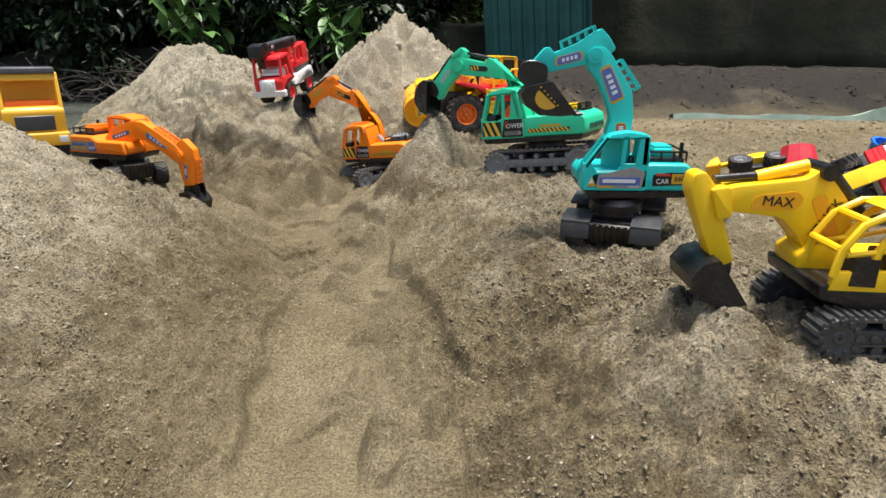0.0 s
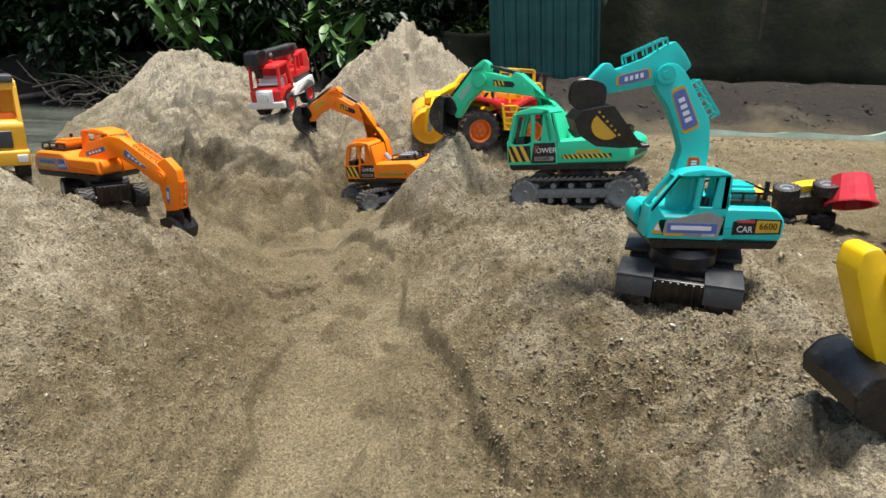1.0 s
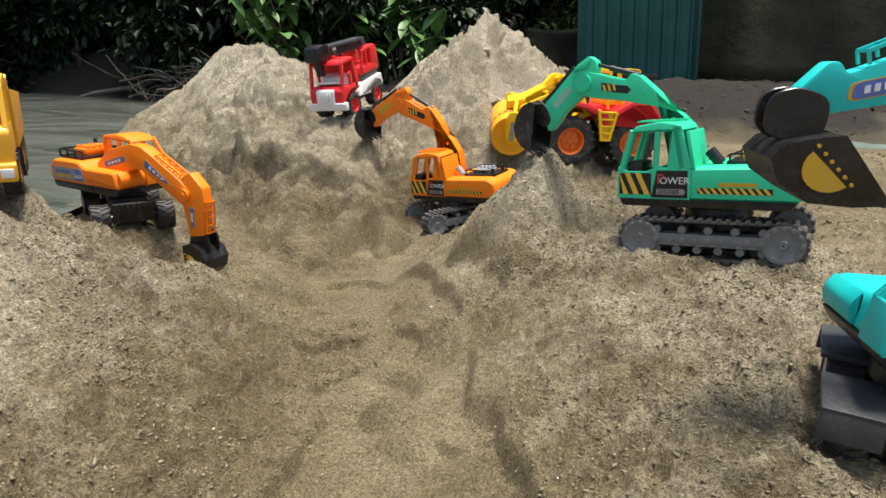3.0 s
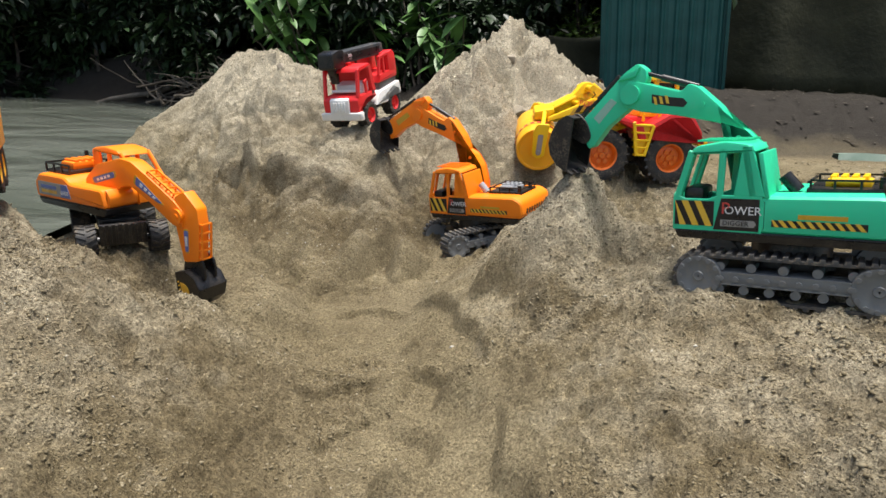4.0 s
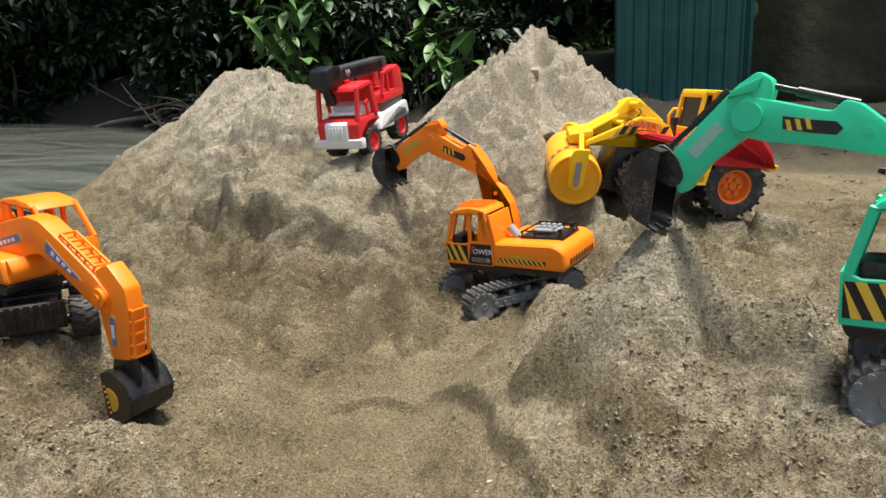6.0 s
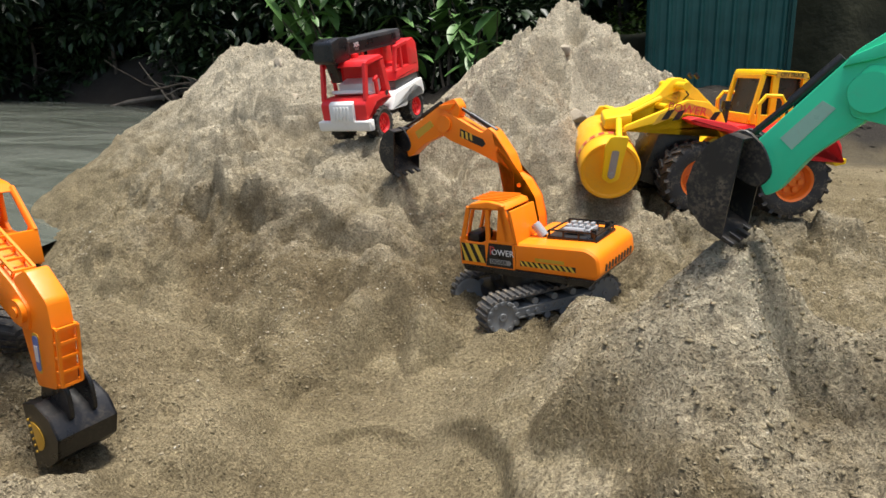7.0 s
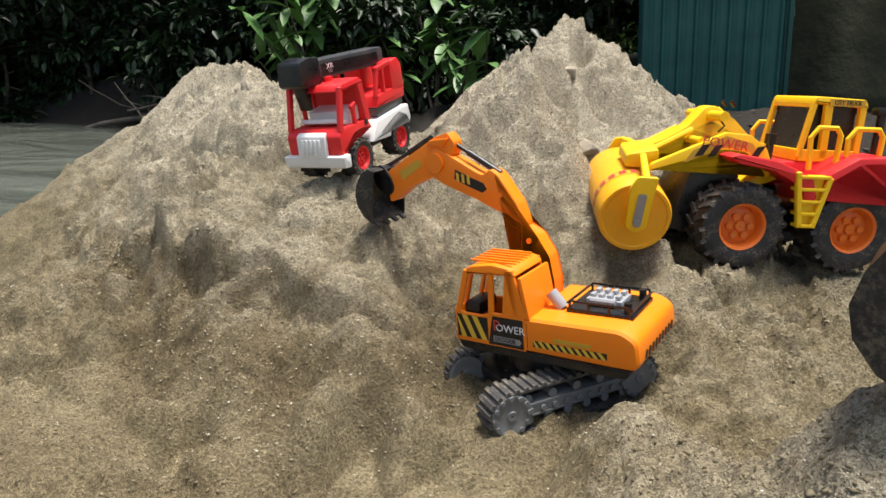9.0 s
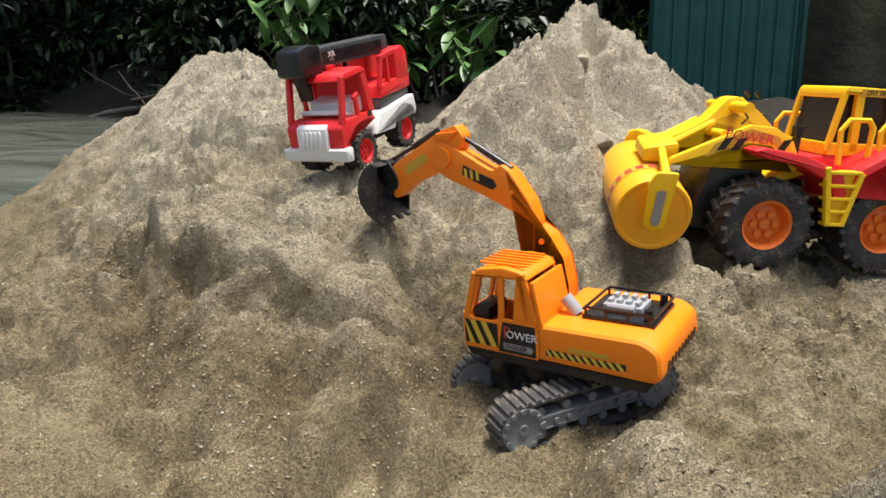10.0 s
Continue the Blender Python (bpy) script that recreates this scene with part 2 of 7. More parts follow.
def scattered(name, bm, material, parent, label="", rest="", smooth=35):
    """Links the largest loose piece of a bmesh as a part, and every other piece as a part of its own under it (or beside it, where rest is not given)."""
    bm.verts.index_update()
    group = list(range(len(bm.verts)))

    def find(i):
        while group[i] != i:
            group[i] = group[group[i]]
            i = group[i]
        return i

    for e in bm.edges:
        group[find(e.verts[0].index)] = find(e.verts[1].index)
    faces = {}
    for f in bm.faces:
        faces.setdefault(find(f.verts[0].index), []).append(f)
    first = None
    for some in sorted(faces.values(), key=lambda q: -sum(f.calc_area() for f in q)):
        one, known = bmesh.new(), {}
        for f in some:
            for v in f.verts:
                if v.index not in known:
                    known[v.index] = one.verts.new(v.co)
            one.faces.new([known[v.index] for v in f.verts])
        if first is None:
            first = part(name, one, material, parent, label, smooth)
        else:
            part(rest or name, one, material, first if rest else parent, "", smooth)
    bm.free()
    return first


def thing(name, matrix, label, category, group=""):
    ob = new(name)
    ob.empty_display_size = 0.05
    ob.matrix_world = matrix
    return tagged(ob, label, category, group)


def grown(bm, verts, matrix):
    bmesh.ops.transform(bm, matrix=matrix, verts=verts)
    return verts


def box(bm, size, at, turn=(0, 0, 0), bevel=0.0, taper=None, seg=2):
    """A bevelled box; taper: scale of the top face in x and y."""
    v = bmesh.ops.create_cube(bm, size=1.0)["verts"]
    for q in v:
        q.co = Vector((q.co.x * size[0], q.co.y * size[1], q.co.z * size[2]))
        if taper and q.co.z > 0:
            q.co.x, q.co.y = q.co.x * taper[0], q.co.y * taper[1]
    if bevel:
        edges = list({e for q in v for e in q.link_edges})
        v = list({q for f in bmesh.ops.bevel(bm, geom=edges, offset=bevel, segments=seg, profile=0.6, affect="EDGES")["faces"] for q in f.verts} | {q for q in v if q.is_valid})
    return grown(bm, v, pose(*at, *turn))


def prism(bm, outline, y0, y1, bevel=0.0, seg=2):
    """A side outline of (x, z) pairs carried from y0 to y1."""
    lo = [bm.verts.new((x, y0, z)) for x, z in outline]
    hi = [bm.verts.new((x, y1, z)) for x, z in outline]
    n = len(outline)
    faces = [bm.faces.new(lo), bm.faces.new(hi[::-1])]
    for i in range(n):
        faces.append(bm.faces.new((lo[i], hi[i], hi[(i + 1) % n], lo[(i + 1) % n])))
    bmesh.ops.recalc_face_normals(bm, faces=faces)
    if bevel:
        rim = list({e for f in faces[:2] for e in f.edges})
        bmesh.ops.bevel(bm, geom=rim, offset=bevel, segments=seg, profile=0.6, affect="EDGES")


def rod(bm, a, b, r, seg=12, r2=None):
    a, b = Vector(a), Vector(b)
    d = b - a
    v = bmesh.ops.create_cone(bm, cap_ends=True, segments=seg, radius1=r, radius2=r if r2 is None else r2, depth=d.length)["verts"]
    return grown(bm, v, Matrix.Translation((a + b) / 2) @ d.to_track_quat("Z", "Y").to_matrix().to_4x4())


def bar(bm, a, b, wide, deep, bevel=0.0008):
    """A bevelled bar from a to b: wide across y, deep in the other direction."""
    a, b = Vector(a), Vector(b)
    d = b - a
    x = d.normalized()
    y = Vector((0, 1, 0)) if abs(x.y) < 0.9 else Vector((1, 0, 0))
    z = x.cross(y).normalized()
    y = z.cross(x)
    bm2 = bmesh.new()
    box(bm2, (d.length, wide, deep), (0, 0, 0), bevel=bevel, seg=1)
    m = Matrix((x, y, z)).transposed().to_4x4()
    m.translation = (a + b) / 2
    bmesh.ops.transform(bm2, matrix=m, verts=bm2.verts)
    join(bm, bm2)


def join(bm, other):
    me = bpy.data.meshes.new("scratch")
    other.to_mesh(me)
    other.free()
    bm.from_mesh(me)
    bpy.data.meshes.remove(me)


def lathe(bm, outline, seg=32, axis="y", at=(0, 0, 0), caps=False):
    """(radius, along) pairs turned round an axis."""
    rings = []
    for r, a in outline:
        ring = []
        for k in range(seg):
            t = 2 * math.pi * k / seg
            c, s = r * math.cos(t), r * math.sin(t)
            co = {"y": (c, a, s), "x": (a, c, s), "z": (c, s, a)}[axis]
            ring.append(bm.verts.new(Vector(co) + Vector(at)))
        rings.append(ring)
    for p, q in zip(rings, rings[1:]):
        for k in range(seg):
            bm.faces.new((p[k], p[(k + 1) % seg], q[(k + 1) % seg], q[k]))
    if caps:
        bm.faces.new(rings[0][::-1])
        bm.faces.new(rings[-1])


def sweep(bm, points, r, seg=8):
    """A round tube through points, with closed ends."""
    pts = [Vector(p) for p in points]
    rings = []
    for i, p in enumerate(pts):
        d = (pts[min(i + 1, len(pts) - 1)] - pts[max(i - 1, 0)]).normalized()
        u = d.orthogonal().normalized() if i == 0 else (u - d * u.dot(d)).normalized()
        w = d.cross(u)
        rad = r[i] if isinstance(r, (list, tuple)) else r
        rings.append([bm.verts.new(p + rad * (math.cos(2 * math.pi * k / seg) * u + math.sin(2 * math.pi * k / seg) * w)) for k in range(seg)])
    for p, q in zip(rings, rings[1:]):
        for k in range(seg):
            bm.faces.new((p[k], p[(k + 1) % seg], q[(k + 1) % seg], q[k]))
    bm.faces.new(rings[0][::-1])
    bm.faces.new(rings[-1])


def writing(text, size, matrix, material, parent, name="lettering", squash=1.0):
    """Raised letters of the built-in font, as one mesh."""
    cu = bpy.data.curves.new(name, "FONT")
    cu.body, cu.size, cu.extrude, cu.align_x, cu.align_y, cu.resolution_u = text, size, 0.00025, "CENTER", "CENTER", 2
    tmp = bpy.data.objects.new("scratch_text", cu)
    me = bpy.data.meshes.new_from_object(tmp)
    bpy.data.objects.remove(tmp)
    bpy.data.curves.remove(cu)
    me.name = name
    me.transform(matrix @ Matrix.Diagonal((squash, 1, 1, 1)))
    me.materials.clear()
    me.materials.append(material)
    ob = new(name, me)
    ob.parent = parent
    return ob


def side_frame(x, z, y, side, tilt=0.0):
    """Where a sticker lies on a toy's flank: side +1 is its left, -1 its right; tilt in degrees."""
    if side > 0:
        return Matrix.Translation((x, y, z)) @ pose(0, 0, 0, 90, 0, 180) @ pose(0, 0, 0, 0, 0, -tilt)
    return Matrix.Translation((x, y, z)) @ pose(0, 0, 0, 90, 0, 0) @ pose(0, 0, 0, 0, 0, tilt)


def sticker(parent, outline, y, side, material, name="sticker", label="", thick=0.0004):
    bm = bmesh.new()
    prism(bm, outline, y, y + side * thick)
    return part(name, bm, material, parent, label, smooth=0)


def hazard(parent, x0, x1, z0, z1, y, side, count, slant=0.6):
    """A yellow strip with slanting black bars."""
    sticker(parent, [(x0, z0), (x1, z0), (x1, z1), (x0, z1)], y, side, INK_BLACK, "warning_strip")
    bm = bmesh.new()
    pitch = (x1 - x0) / count
    for k in range(count):
        a = x0 + (k + 0.1) * pitch
        s = slant * (z1 - z0)
        prism(bm, [(a, z0), (a + 0.5 * pitch, z0), (min(a + 0.5 * pitch + s, x1), z1), (min(a + s, x1), z1)], y + side * 0.0004, y + side * 0.0007)
    scattered("warning_bar", bm, INK_YELLOW, parent, smooth=0)


# ---- the ground: one sheet of sand, river bed and bank ----
# Crest lines of the banks and heaps: fall of the sides, width of the rounded top, then the line's points.
BANKS = [
    # left bank
    (0.85, 0.05, [(-0.58, 0.05, 0.16), (-0.46, 0.45, 0.254), (-0.46, 0.75, 0.262), (-0.535, 0.92, 0.276), (-0.475, 0.955, 0.236), (-0.44, 0.98, 0.203), (-0.39, 1.0, 0.146), (-0.35, 1.02, 0.095)]),
    # left toe
    (0.7, 0.05, [(-0.4, 1.05, 0.108), (-0.36, 1.13, 0.055)]),
    # right bank
    (0.75, 0.1, [(0.46, 0.05, 0.14), (0.42, 0.42, 0.149), (0.38, 0.68, 0.156), (0.31, 0.9, 0.191), (0.25, 1.08, 0.17), (0.19, 1.22, 0.189)]),
    # bucket mound
    (0.95, 0.02, [(0.18, 1.24, 0.169), (0.08, 1.27, 0.201), (0.01, 1.33, 0.16), (-0.02, 1.43, 0.136)]),
    # right shoulder
    (1.0, 0.03, [(0.3, 0.5, 0.09), (0.25, 0.65, 0.097), (0.19, 0.79, 0.147), (0.16, 0.92, 0.131), (0.11, 1.04, 0.146), (0.06, 1.14, 0.11)]),
]
LEFT_HEAP = [
    # ledge
    (1.2, 0.05, [(-0.6, 1.69, 0.165), (-0.47, 1.63, 0.179), (-0.3, 1.63, 0.173), (-0.22, 1.68, 0.157), (-0.08, 1.67, 0.193), (0.04, 1.73, 0.156)]),
    # truck shelf
    (0.8, 0.08, [(-0.56, 1.77, 0.208), (-0.45, 1.85, 0.21), (-0.33, 1.88, 0.23), (-0.23, 1.75, 0.219)]),
    # left heap
    (0.85, 0.05, [(-1.05, 2.24, 0.243), (-0.97, 2.28, 0.286), (-0.87, 2.31, 0.368), (-0.78, 2.22, 0.355), (-0.66, 2.14, 0.335), (-0.5, 2.1, 0.27)]),
    # left spur
    (0.85, 0.05, [(-0.84, 2.24, 0.348), (-0.78, 2.05, 0.231), (-0.66, 1.9, 0.244), (-0.6, 1.75, 0.205)]),
    # left skirt
    (0.7, 0.04, [(-0.88, 2.06, 0.172), (-0.76, 1.86, 0.117), (-0.66, 1.76, 0.119)]),
]
RIGHT_HEAP = [
    # roller flat
    (0.5, 0.12, [(0, 1.74, 0.147), (0.12, 1.84, 0.151), (0.28, 1.92, 0.13)]),
    # right heap
    (1.05, 0.04, [(-0.22, 2.26, 0.375), (-0.125, 2.28, 0.468), (-0.07, 2.29, 0.474), (-0.03, 2.29, 0.448), (0.01, 2.33, 0.37)]),
    # front spur
    (0.9, 0.06, [(-0.1, 2.22, 0.399), (-0.14, 2.05, 0.401), (-0.19, 1.92, 0.318), (-0.21, 1.78, 0.259)]),
    # right spur
    (0.9, 0.06, [(-0.05, 2.24, 0.43), (-0.04, 2.05, 0.349), (-0.07, 1.92, 0.29), (-0.09, 1.78, 0.219)]),
    # saddle
    (0.7, 0.1, [(-0.5, 2.1, 0.251), (-0.36, 2.12, 0.26), (-0.22, 2.16, 0.33)]),
]
# the dug face under the heap
FACE = [(-0.95, 1.85), (-0.72, 1.715), (-0.60, 1.675), (-0.53, 1.625), (-0.46, 1.600), (-0.40, 1.612), (-0.33, 1.578), (-0.27, 1.596), (-0.20, 1.642), (-0.12, 1.648), (-0.05, 1.62)]


def lattice(i, j, seed):
    h = (i * 374761393 + j * 668265263 + seed * 974634777) & 0x7FFFFFFF
    h = ((h ^ (h >> 13)) * 1274126177) & 0x7FFFFFFF
    return ((h ^ (h >> 16)) & 0xFFFF) / 65535.0


def value_noise(x, y, size, seed, w=None):
    """Smooth noise from -1 to 1 with lumps of about that size, in the plan or (with a height w) in space."""
    u, v = np.asarray(x, float) / size + 1000.0, np.asarray(y, float) / size + 1000.0
    i, j = np.floor(u).astype(np.int64), np.floor(v).astype(np.int64)
    a, b = u - i, v - j
    a, b = a * a * (3 - 2 * a), b * b * (3 - 2 * b)

    def layer(s):
        n00, n10 = lattice(i, j, s), lattice(i + 1, j, s)
        n01, n11 = lattice(i, j + 1, s), lattice(i + 1, j + 1, s)
        return 2 * (n00 * (1 - a) * (1 - b) + n10 * a * (1 - b) + n01 * (1 - a) * b + n11 * a * b) - 1

    if w is None:
        return layer(seed)
    t = np.asarray(w, float) / size + 1000.0
    k = np.floor(t).astype(np.int64)
    c = t - k
    c = c * c * (3 - 2 * c)
    return layer(seed + 131 * k) * (1 - c) + layer(seed + 131 * (k + 1)) * c


def step(v, lo, hi):
    t = np.clip((v - lo) / (hi - lo), 0, 1)
    return t * t * (3 - 2 * t)


def ridge(x, y, fall, top, line):
    """Sand heaped along a crest line, with a rounded top and straight sides."""
    out = None
    for (x0, y0, z0), (x1, y1, z1) in zip(line, line[1:]):
        dx, dy = x1 - x0, y1 - y0
        t = np.clip(((x - x0) * dx + (y - y0) * dy) / (dx * dx + dy * dy), 0, 1)
        d = np.hypot(x - x0 - t * dx, y - y0 - t * dy)
        h = z0 + t * (z1 - z0) - fall * (np.sqrt(d * d + top * top) - top)
        out = h if out is None else np.maximum(out, h)
    return out


def broad_height(x, y):
    x, y = np.asarray(x, float), np.asarray(y, float)
    floor = -0.02 + 0.036 * step(y, 0.6, 0.95)
    floor = floor + (0.07 - floor) * step(x, 0.42, 0.62) * step(y, 0.4, 1.0) + 0.05 * step(y, 1.56, 1.7) * step(x, -0.25, -0.05) * (1 - step(x, 0.42, 0.62))
    shore = 1 / (1 + np.exp(-np.clip((x + 0.96 + 0.16 * np.clip(y - 1.9, -1.5, 0.6) + 0.02 * value_noise(x, y, 0.12, 4)) / 0.03, -60, 60)))
    heights = [-0.09 + (floor + 0.09) * shore]
    heights += [ridge(x, y, *r) for r in BANKS + LEFT_HEAP + RIGHT_HEAP]
    high = np.maximum.reduce(heights)
    z = high + 0.010 * np.log(sum(np.exp(np.maximum((h - high) / 0.010, -40)) for h in heights)) - 0.004
    # the face dug into the heap, with sand slipped down in front of it
    d = np.interp(x, [q[0] for q in FACE], [q[1] for q in FACE]) - y + 0.014 * value_noise(x, y, 0.08, 21) + 0.0025 * value_noise(x, y, 0.022, 22)
    dug = step(x, -0.68, -0.58) * (1 - step(x, -0.10, -0.03)) * (1 - step(d, 0.16, 0.26))
    cut = 0.016 + np.maximum(0, 0.070 - 0.50 * np.maximum(d, 0)) + np.maximum(0, 0.016 - d) * 8
    z = z + dug * (np.minimum(z, cut) - z)
    # sand flat behind, then the dark bank under the trees
    flat = step(y, 2.7, 3.3)
    right = step(x, -0.9, 0.3)
    z = z * (1 - flat * right) + flat * right * (0.045 - 0.02 * step(y, 3.0, 3.6))
    bank = step(y + 0.1 * value_noise(x, y, 0.6, 5), 3.55, 4.3)
    z = z + bank * (0.235 * step(x, -0.9, 0.4) + 0.25 * step(y, 4.75, 5.3) * step(-x, 0.2, 1.2))
    # the far river bank
    z = z + 0.24 * step(y + 0.25 * x + 0.3 * value_noise(x, y, 1.1, 6), 3.95, 4.7) * step(-x, 1.4, 2.4)
    # the land goes on behind the camera and to the right
    return z + 0.04 * step(-y, 0.2, 2.0)


def roughness(x, y):
    """How far the sand is churned into clods: little on the trodden floor of the cut."""
    floor = np.exp(-((x + 0.06 + 0.10 * (y - 0.9)) / 0.12) ** 2) * step(y, -0.2, 0.4) * (1 - step(y, 1.25, 1.4))
    yard = np.exp(-((x + 0.36) / 0.30) ** 2 - ((y - 1.40) / 0.18) ** 2)
    bank = 0.5 * np.exp(-((x - 0.28) / 0.17) ** 2 - ((y - 0.62) / 0.24) ** 2)
    patch = 0.35 * value_noise(x, y, 0.16, 12)
    return np.clip(0.85 + patch - 0.75 * floor - 0.55 * yard + bank, 0.10, 1.5)


def break_line(x, y, line, drop, reach, along_x=True, wobble=0.012, sharp=0.0035, shelf=0.0):
    """A small scarp in the sand along a line: higher on its far (or right) side, fading out on both sides and at the ends."""
    u, v = (x, y) if along_x else (y, x)
    us, vs = np.array([q[0] for q in line]), np.array([q[1] for q in line])
    d = v - np.interp(u, us, vs) + wobble * value_noise(x, y, 0.055, 21) + min(0.4 * wobble, 0.003) * value_noise(x, y, 0.015, 22)
    ends = step(u, us[0] - 0.02, us[0] + 0.03) * (1 - step(u, us[-1] - 0.03, us[-1] + 0.02))
    return drop * np.tanh(d / sharp) * np.exp(-np.where(d > 0, d / (shelf or reach), -d / reach)) * ends


# where the toys stand
GREEN_AT = pose(0.2646, 1.1351, 0.1667, 0.6, 7.0, 152.5)
ORANGE_AT = pose(-0.0623, 1.5883, 0.0582, -4, 5.6, 156.5)
TEAL_AT = pose(0.331, 0.826, 0.143, 0, 0, 180)
YELLOW_AT = pose(0.431, 0.512, 0.143, 0, 0, 180)
ROLLER_AT = pose(0.170, 1.888, 0.1475, 0, -0.5, 194.5)
TRUCK_AT = pose(-0.3839, 1.8621, 0.2374, 4.3, 11.4, -102.1)
DUMP_AT = pose(-0.588, 1.060, 0.204, 0, 2, -50)
LEFT_AT = pose(-0.545, 1.226, 0.1125, 0, 0, -17)

# where the toys have pressed a level seat into the sand: pose of the toy, then middle, turn, half length, half width and height of its footprint
SEATS = [
    (GREEN_AT, 0.0, 0.0, 4, 0.088, 0.062, 0.004),
    (ORANGE_AT, 0.0235, 0.009, 58, 0.088, 0.062, 0.004),
    (TEAL_AT @ pose(0.022, 0.004, -0.008, 0, 9, 70), 0.0, 0.0, 0, 0.058, 0.056, 0.003),
    (YELLOW_AT, 0.004, 0.0, 0, 0.062, 0.050, 0.022),
    (ROLLER_AT, 0.0, 0.0, 0, 0.115, 0.088, 0.004),
    (TRUCK_AT, 0.0, 0.0, 0, 0.095, 0.050, -0.010),
    (DUMP_AT, 0.0, 0.0, 0, 0.075, 0.030, -0.004, 1.6, 3.0),
    (LEFT_AT, 0.022, 0.0, -30, 0.070, 0.052, 0.008, 0.55, 0.75),
    (LEFT_AT, 0.180, -0.014, 0, 0.024, 0.030, -0.046, 0.55, 0.75),
    (GREEN_AT, 0.228, -0.016, 0, 0.010, 0.022, 0.100, 1.5, 3.0),
    (YELLOW_AT, 0.120, -0.014, 0, 0.018, 0.026, 0.036, 0.9, 2.0),
]


def seated(x, y, z):
    """Sand cut away or heaped up to the seats of the toys."""
    for m, cx, cy, turn, long, wide, lift, *slopes in SEATS:
        fall, rise = (slopes + [0.55, 0.9][len(slopes):])
        at = m @ Vector((cx, cy, lift))
        up = m.to_3x3() @ Vector((0, 0, 1))
        ahead = m.to_3x3() @ Vector((math.cos(radians(turn)), math.sin(radians(turn)), 0))
        h = math.atan2(ahead.y, ahead.x)
        dx, dy = x - at.x, y - at.y
        u, v = dx * math.cos(h) + dy * math.sin(h), dy * math.cos(h) - dx * math.sin(h)
        du, dv = np.maximum(np.abs(u) - long, 0), np.maximum(np.abs(v) - wide, 0)
        d = np.sqrt(du * du + dv * dv) * (1 + 0.25 * value_noise(x, y, 0.04, 31))
        cu, cv = np.clip(u, -long, long), np.clip(v, -wide, wide)
        px, py = cu * math.cos(h) - cv * math.sin(h), cu * math.sin(h) + cv * math.cos(h)
        seat = at.z - (up.x * px + up.y * py) / up.z
        z = np.clip(z, seat - fall * d, seat + rise * d)
    return z


def ground_height(x, y):
    x, y = np.asarray(x, float), np.asarray(y, float)
    z = broad_height(x, y)
    k = roughness(x, y)
    near = 1 - 0.75 * step(y, 2.6, 3.4)
    wet = step(z, -0.035, 0.0)
    # edges of the cut, foot prints on its floor, small ledges on the heaps
    z = z + break_line(x, y, [(0.62, 0.125), (0.72, 0.100), (0.80, 0.076), (0.91, 0.040), (0.98, 0.008), (1.05, 0.004), (1.11, -0.014), (1.16, -0.040), (1.24, -0.080), (1.33, -0.139)], 0.011, 0.030, False, 0.014)
    z = z - break_line(x, y, [(0.54, -0.085), (0.68, -0.118), (0.85, -0.131), (0.95, -0.140), (1.02, -0.165), (1.08, -0.219)], 0.0075, 0.03, False, 0.012)
    z = z + break_line(x, y, [(-0.052, 0.610), (-0.015, 0.660), (0.021, 0.672), (0.035, 0.650)], 0.0085, 0.03, True, 0.006)
    z = z + break_line(x, y, [(-0.080, 0.910), (-0.056, 0.935), (-0.020, 0.930), (0.012, 0.905)], 0.0085, 0.03, True, 0.006)
    z = z + break_line(x, y, [(-0.215, 1.060), (-0.173, 1.114), (-0.103, 1.130), (-0.039, 1.095)], 0.0100, 0.03, True, 0.008)
    z = z + break_line(x, y, [(-0.165, 0.990), (-0.155, 1.030), (-0.120, 1.066), (-0.07, 1.06)], 0.0070, 0.025, True, 0.008)
    z = z + break_line(x, y, [(-0.26, 1.30), (-0.20, 1.335), (-0.15, 1.33)], 0.0070, 0.03, True, 0.01)
    z = z + break_line(x, y, [(-0.07, 1.655), (0.0, 1.675), (0.06, 1.700), (0.10, 1.73)], 0.028, 0.05, True, 0.02, 0.008, 0.10)
    z = z + break_line(x, y, [(-0.72, 1.99), (-0.66, 1.965), (-0.61, 1.975), (-0.56, 1.99)], 0.022, 0.05, True, 0.03, 0.008)
    z = z + break_line(x, y, [(-0.72, 1.80), (-0.66, 1.765), (-0.58, 1.745), (-0.52, 1.77)], 0.018, 0.05, True, 0.03, 0.008)
    z = z + break_line(x, y, [(-0.25, 1.86), (-0.20, 1.885), (-0.15, 1.895), (-0.09, 1.88)], 0.020, 0.05, True, 0.03, 0.008)
    z = z + break_line(x, y, [(-0.86, 1.62), (-0.72, 1.565), (-0.60, 1.585), (-0.50, 1.545)], 0.012, 0.04, True, 0.03, 0.008)
    z = z + break_line(x, y, [(1.07, 0.022), (1.10, 0.048), (1.14, 0.072)], 0.012, 0.02, False, 0.01)
    z = z - break_line(x, y, [(1.07, 0.050), (1.10, 0.074), (1.14, 0.096)], 0.010, 0.015, False, 0.01)
    z = seated(x, y, z)
    # lumps, clods and crumbs: rounded tops, sharp creases
    w = broad_height(x, y)
    lumps = 0.009 * value_noise(x, y, 0.085, 1, w) + 0.007 * value_noise(x + 0.02 * value_noise(x, y, 0.06, 16), y, 0.036, 2, w)
    wx, wy = x + 0.005 * value_noise(x, y, 0.018, 14), y + 0.005 * value_noise(x, y, 0.018, 15)
    clods = 0.0115 * (0.43 - np.abs(value_noise(wx, wy, 0.021, 3, w))) + 0.0090 * (0.43 - np.abs(value_noise(wx, wy, 0.0100, 4, w))) + 0.0022 * value_noise(x, y, 0.0060, 7, w)
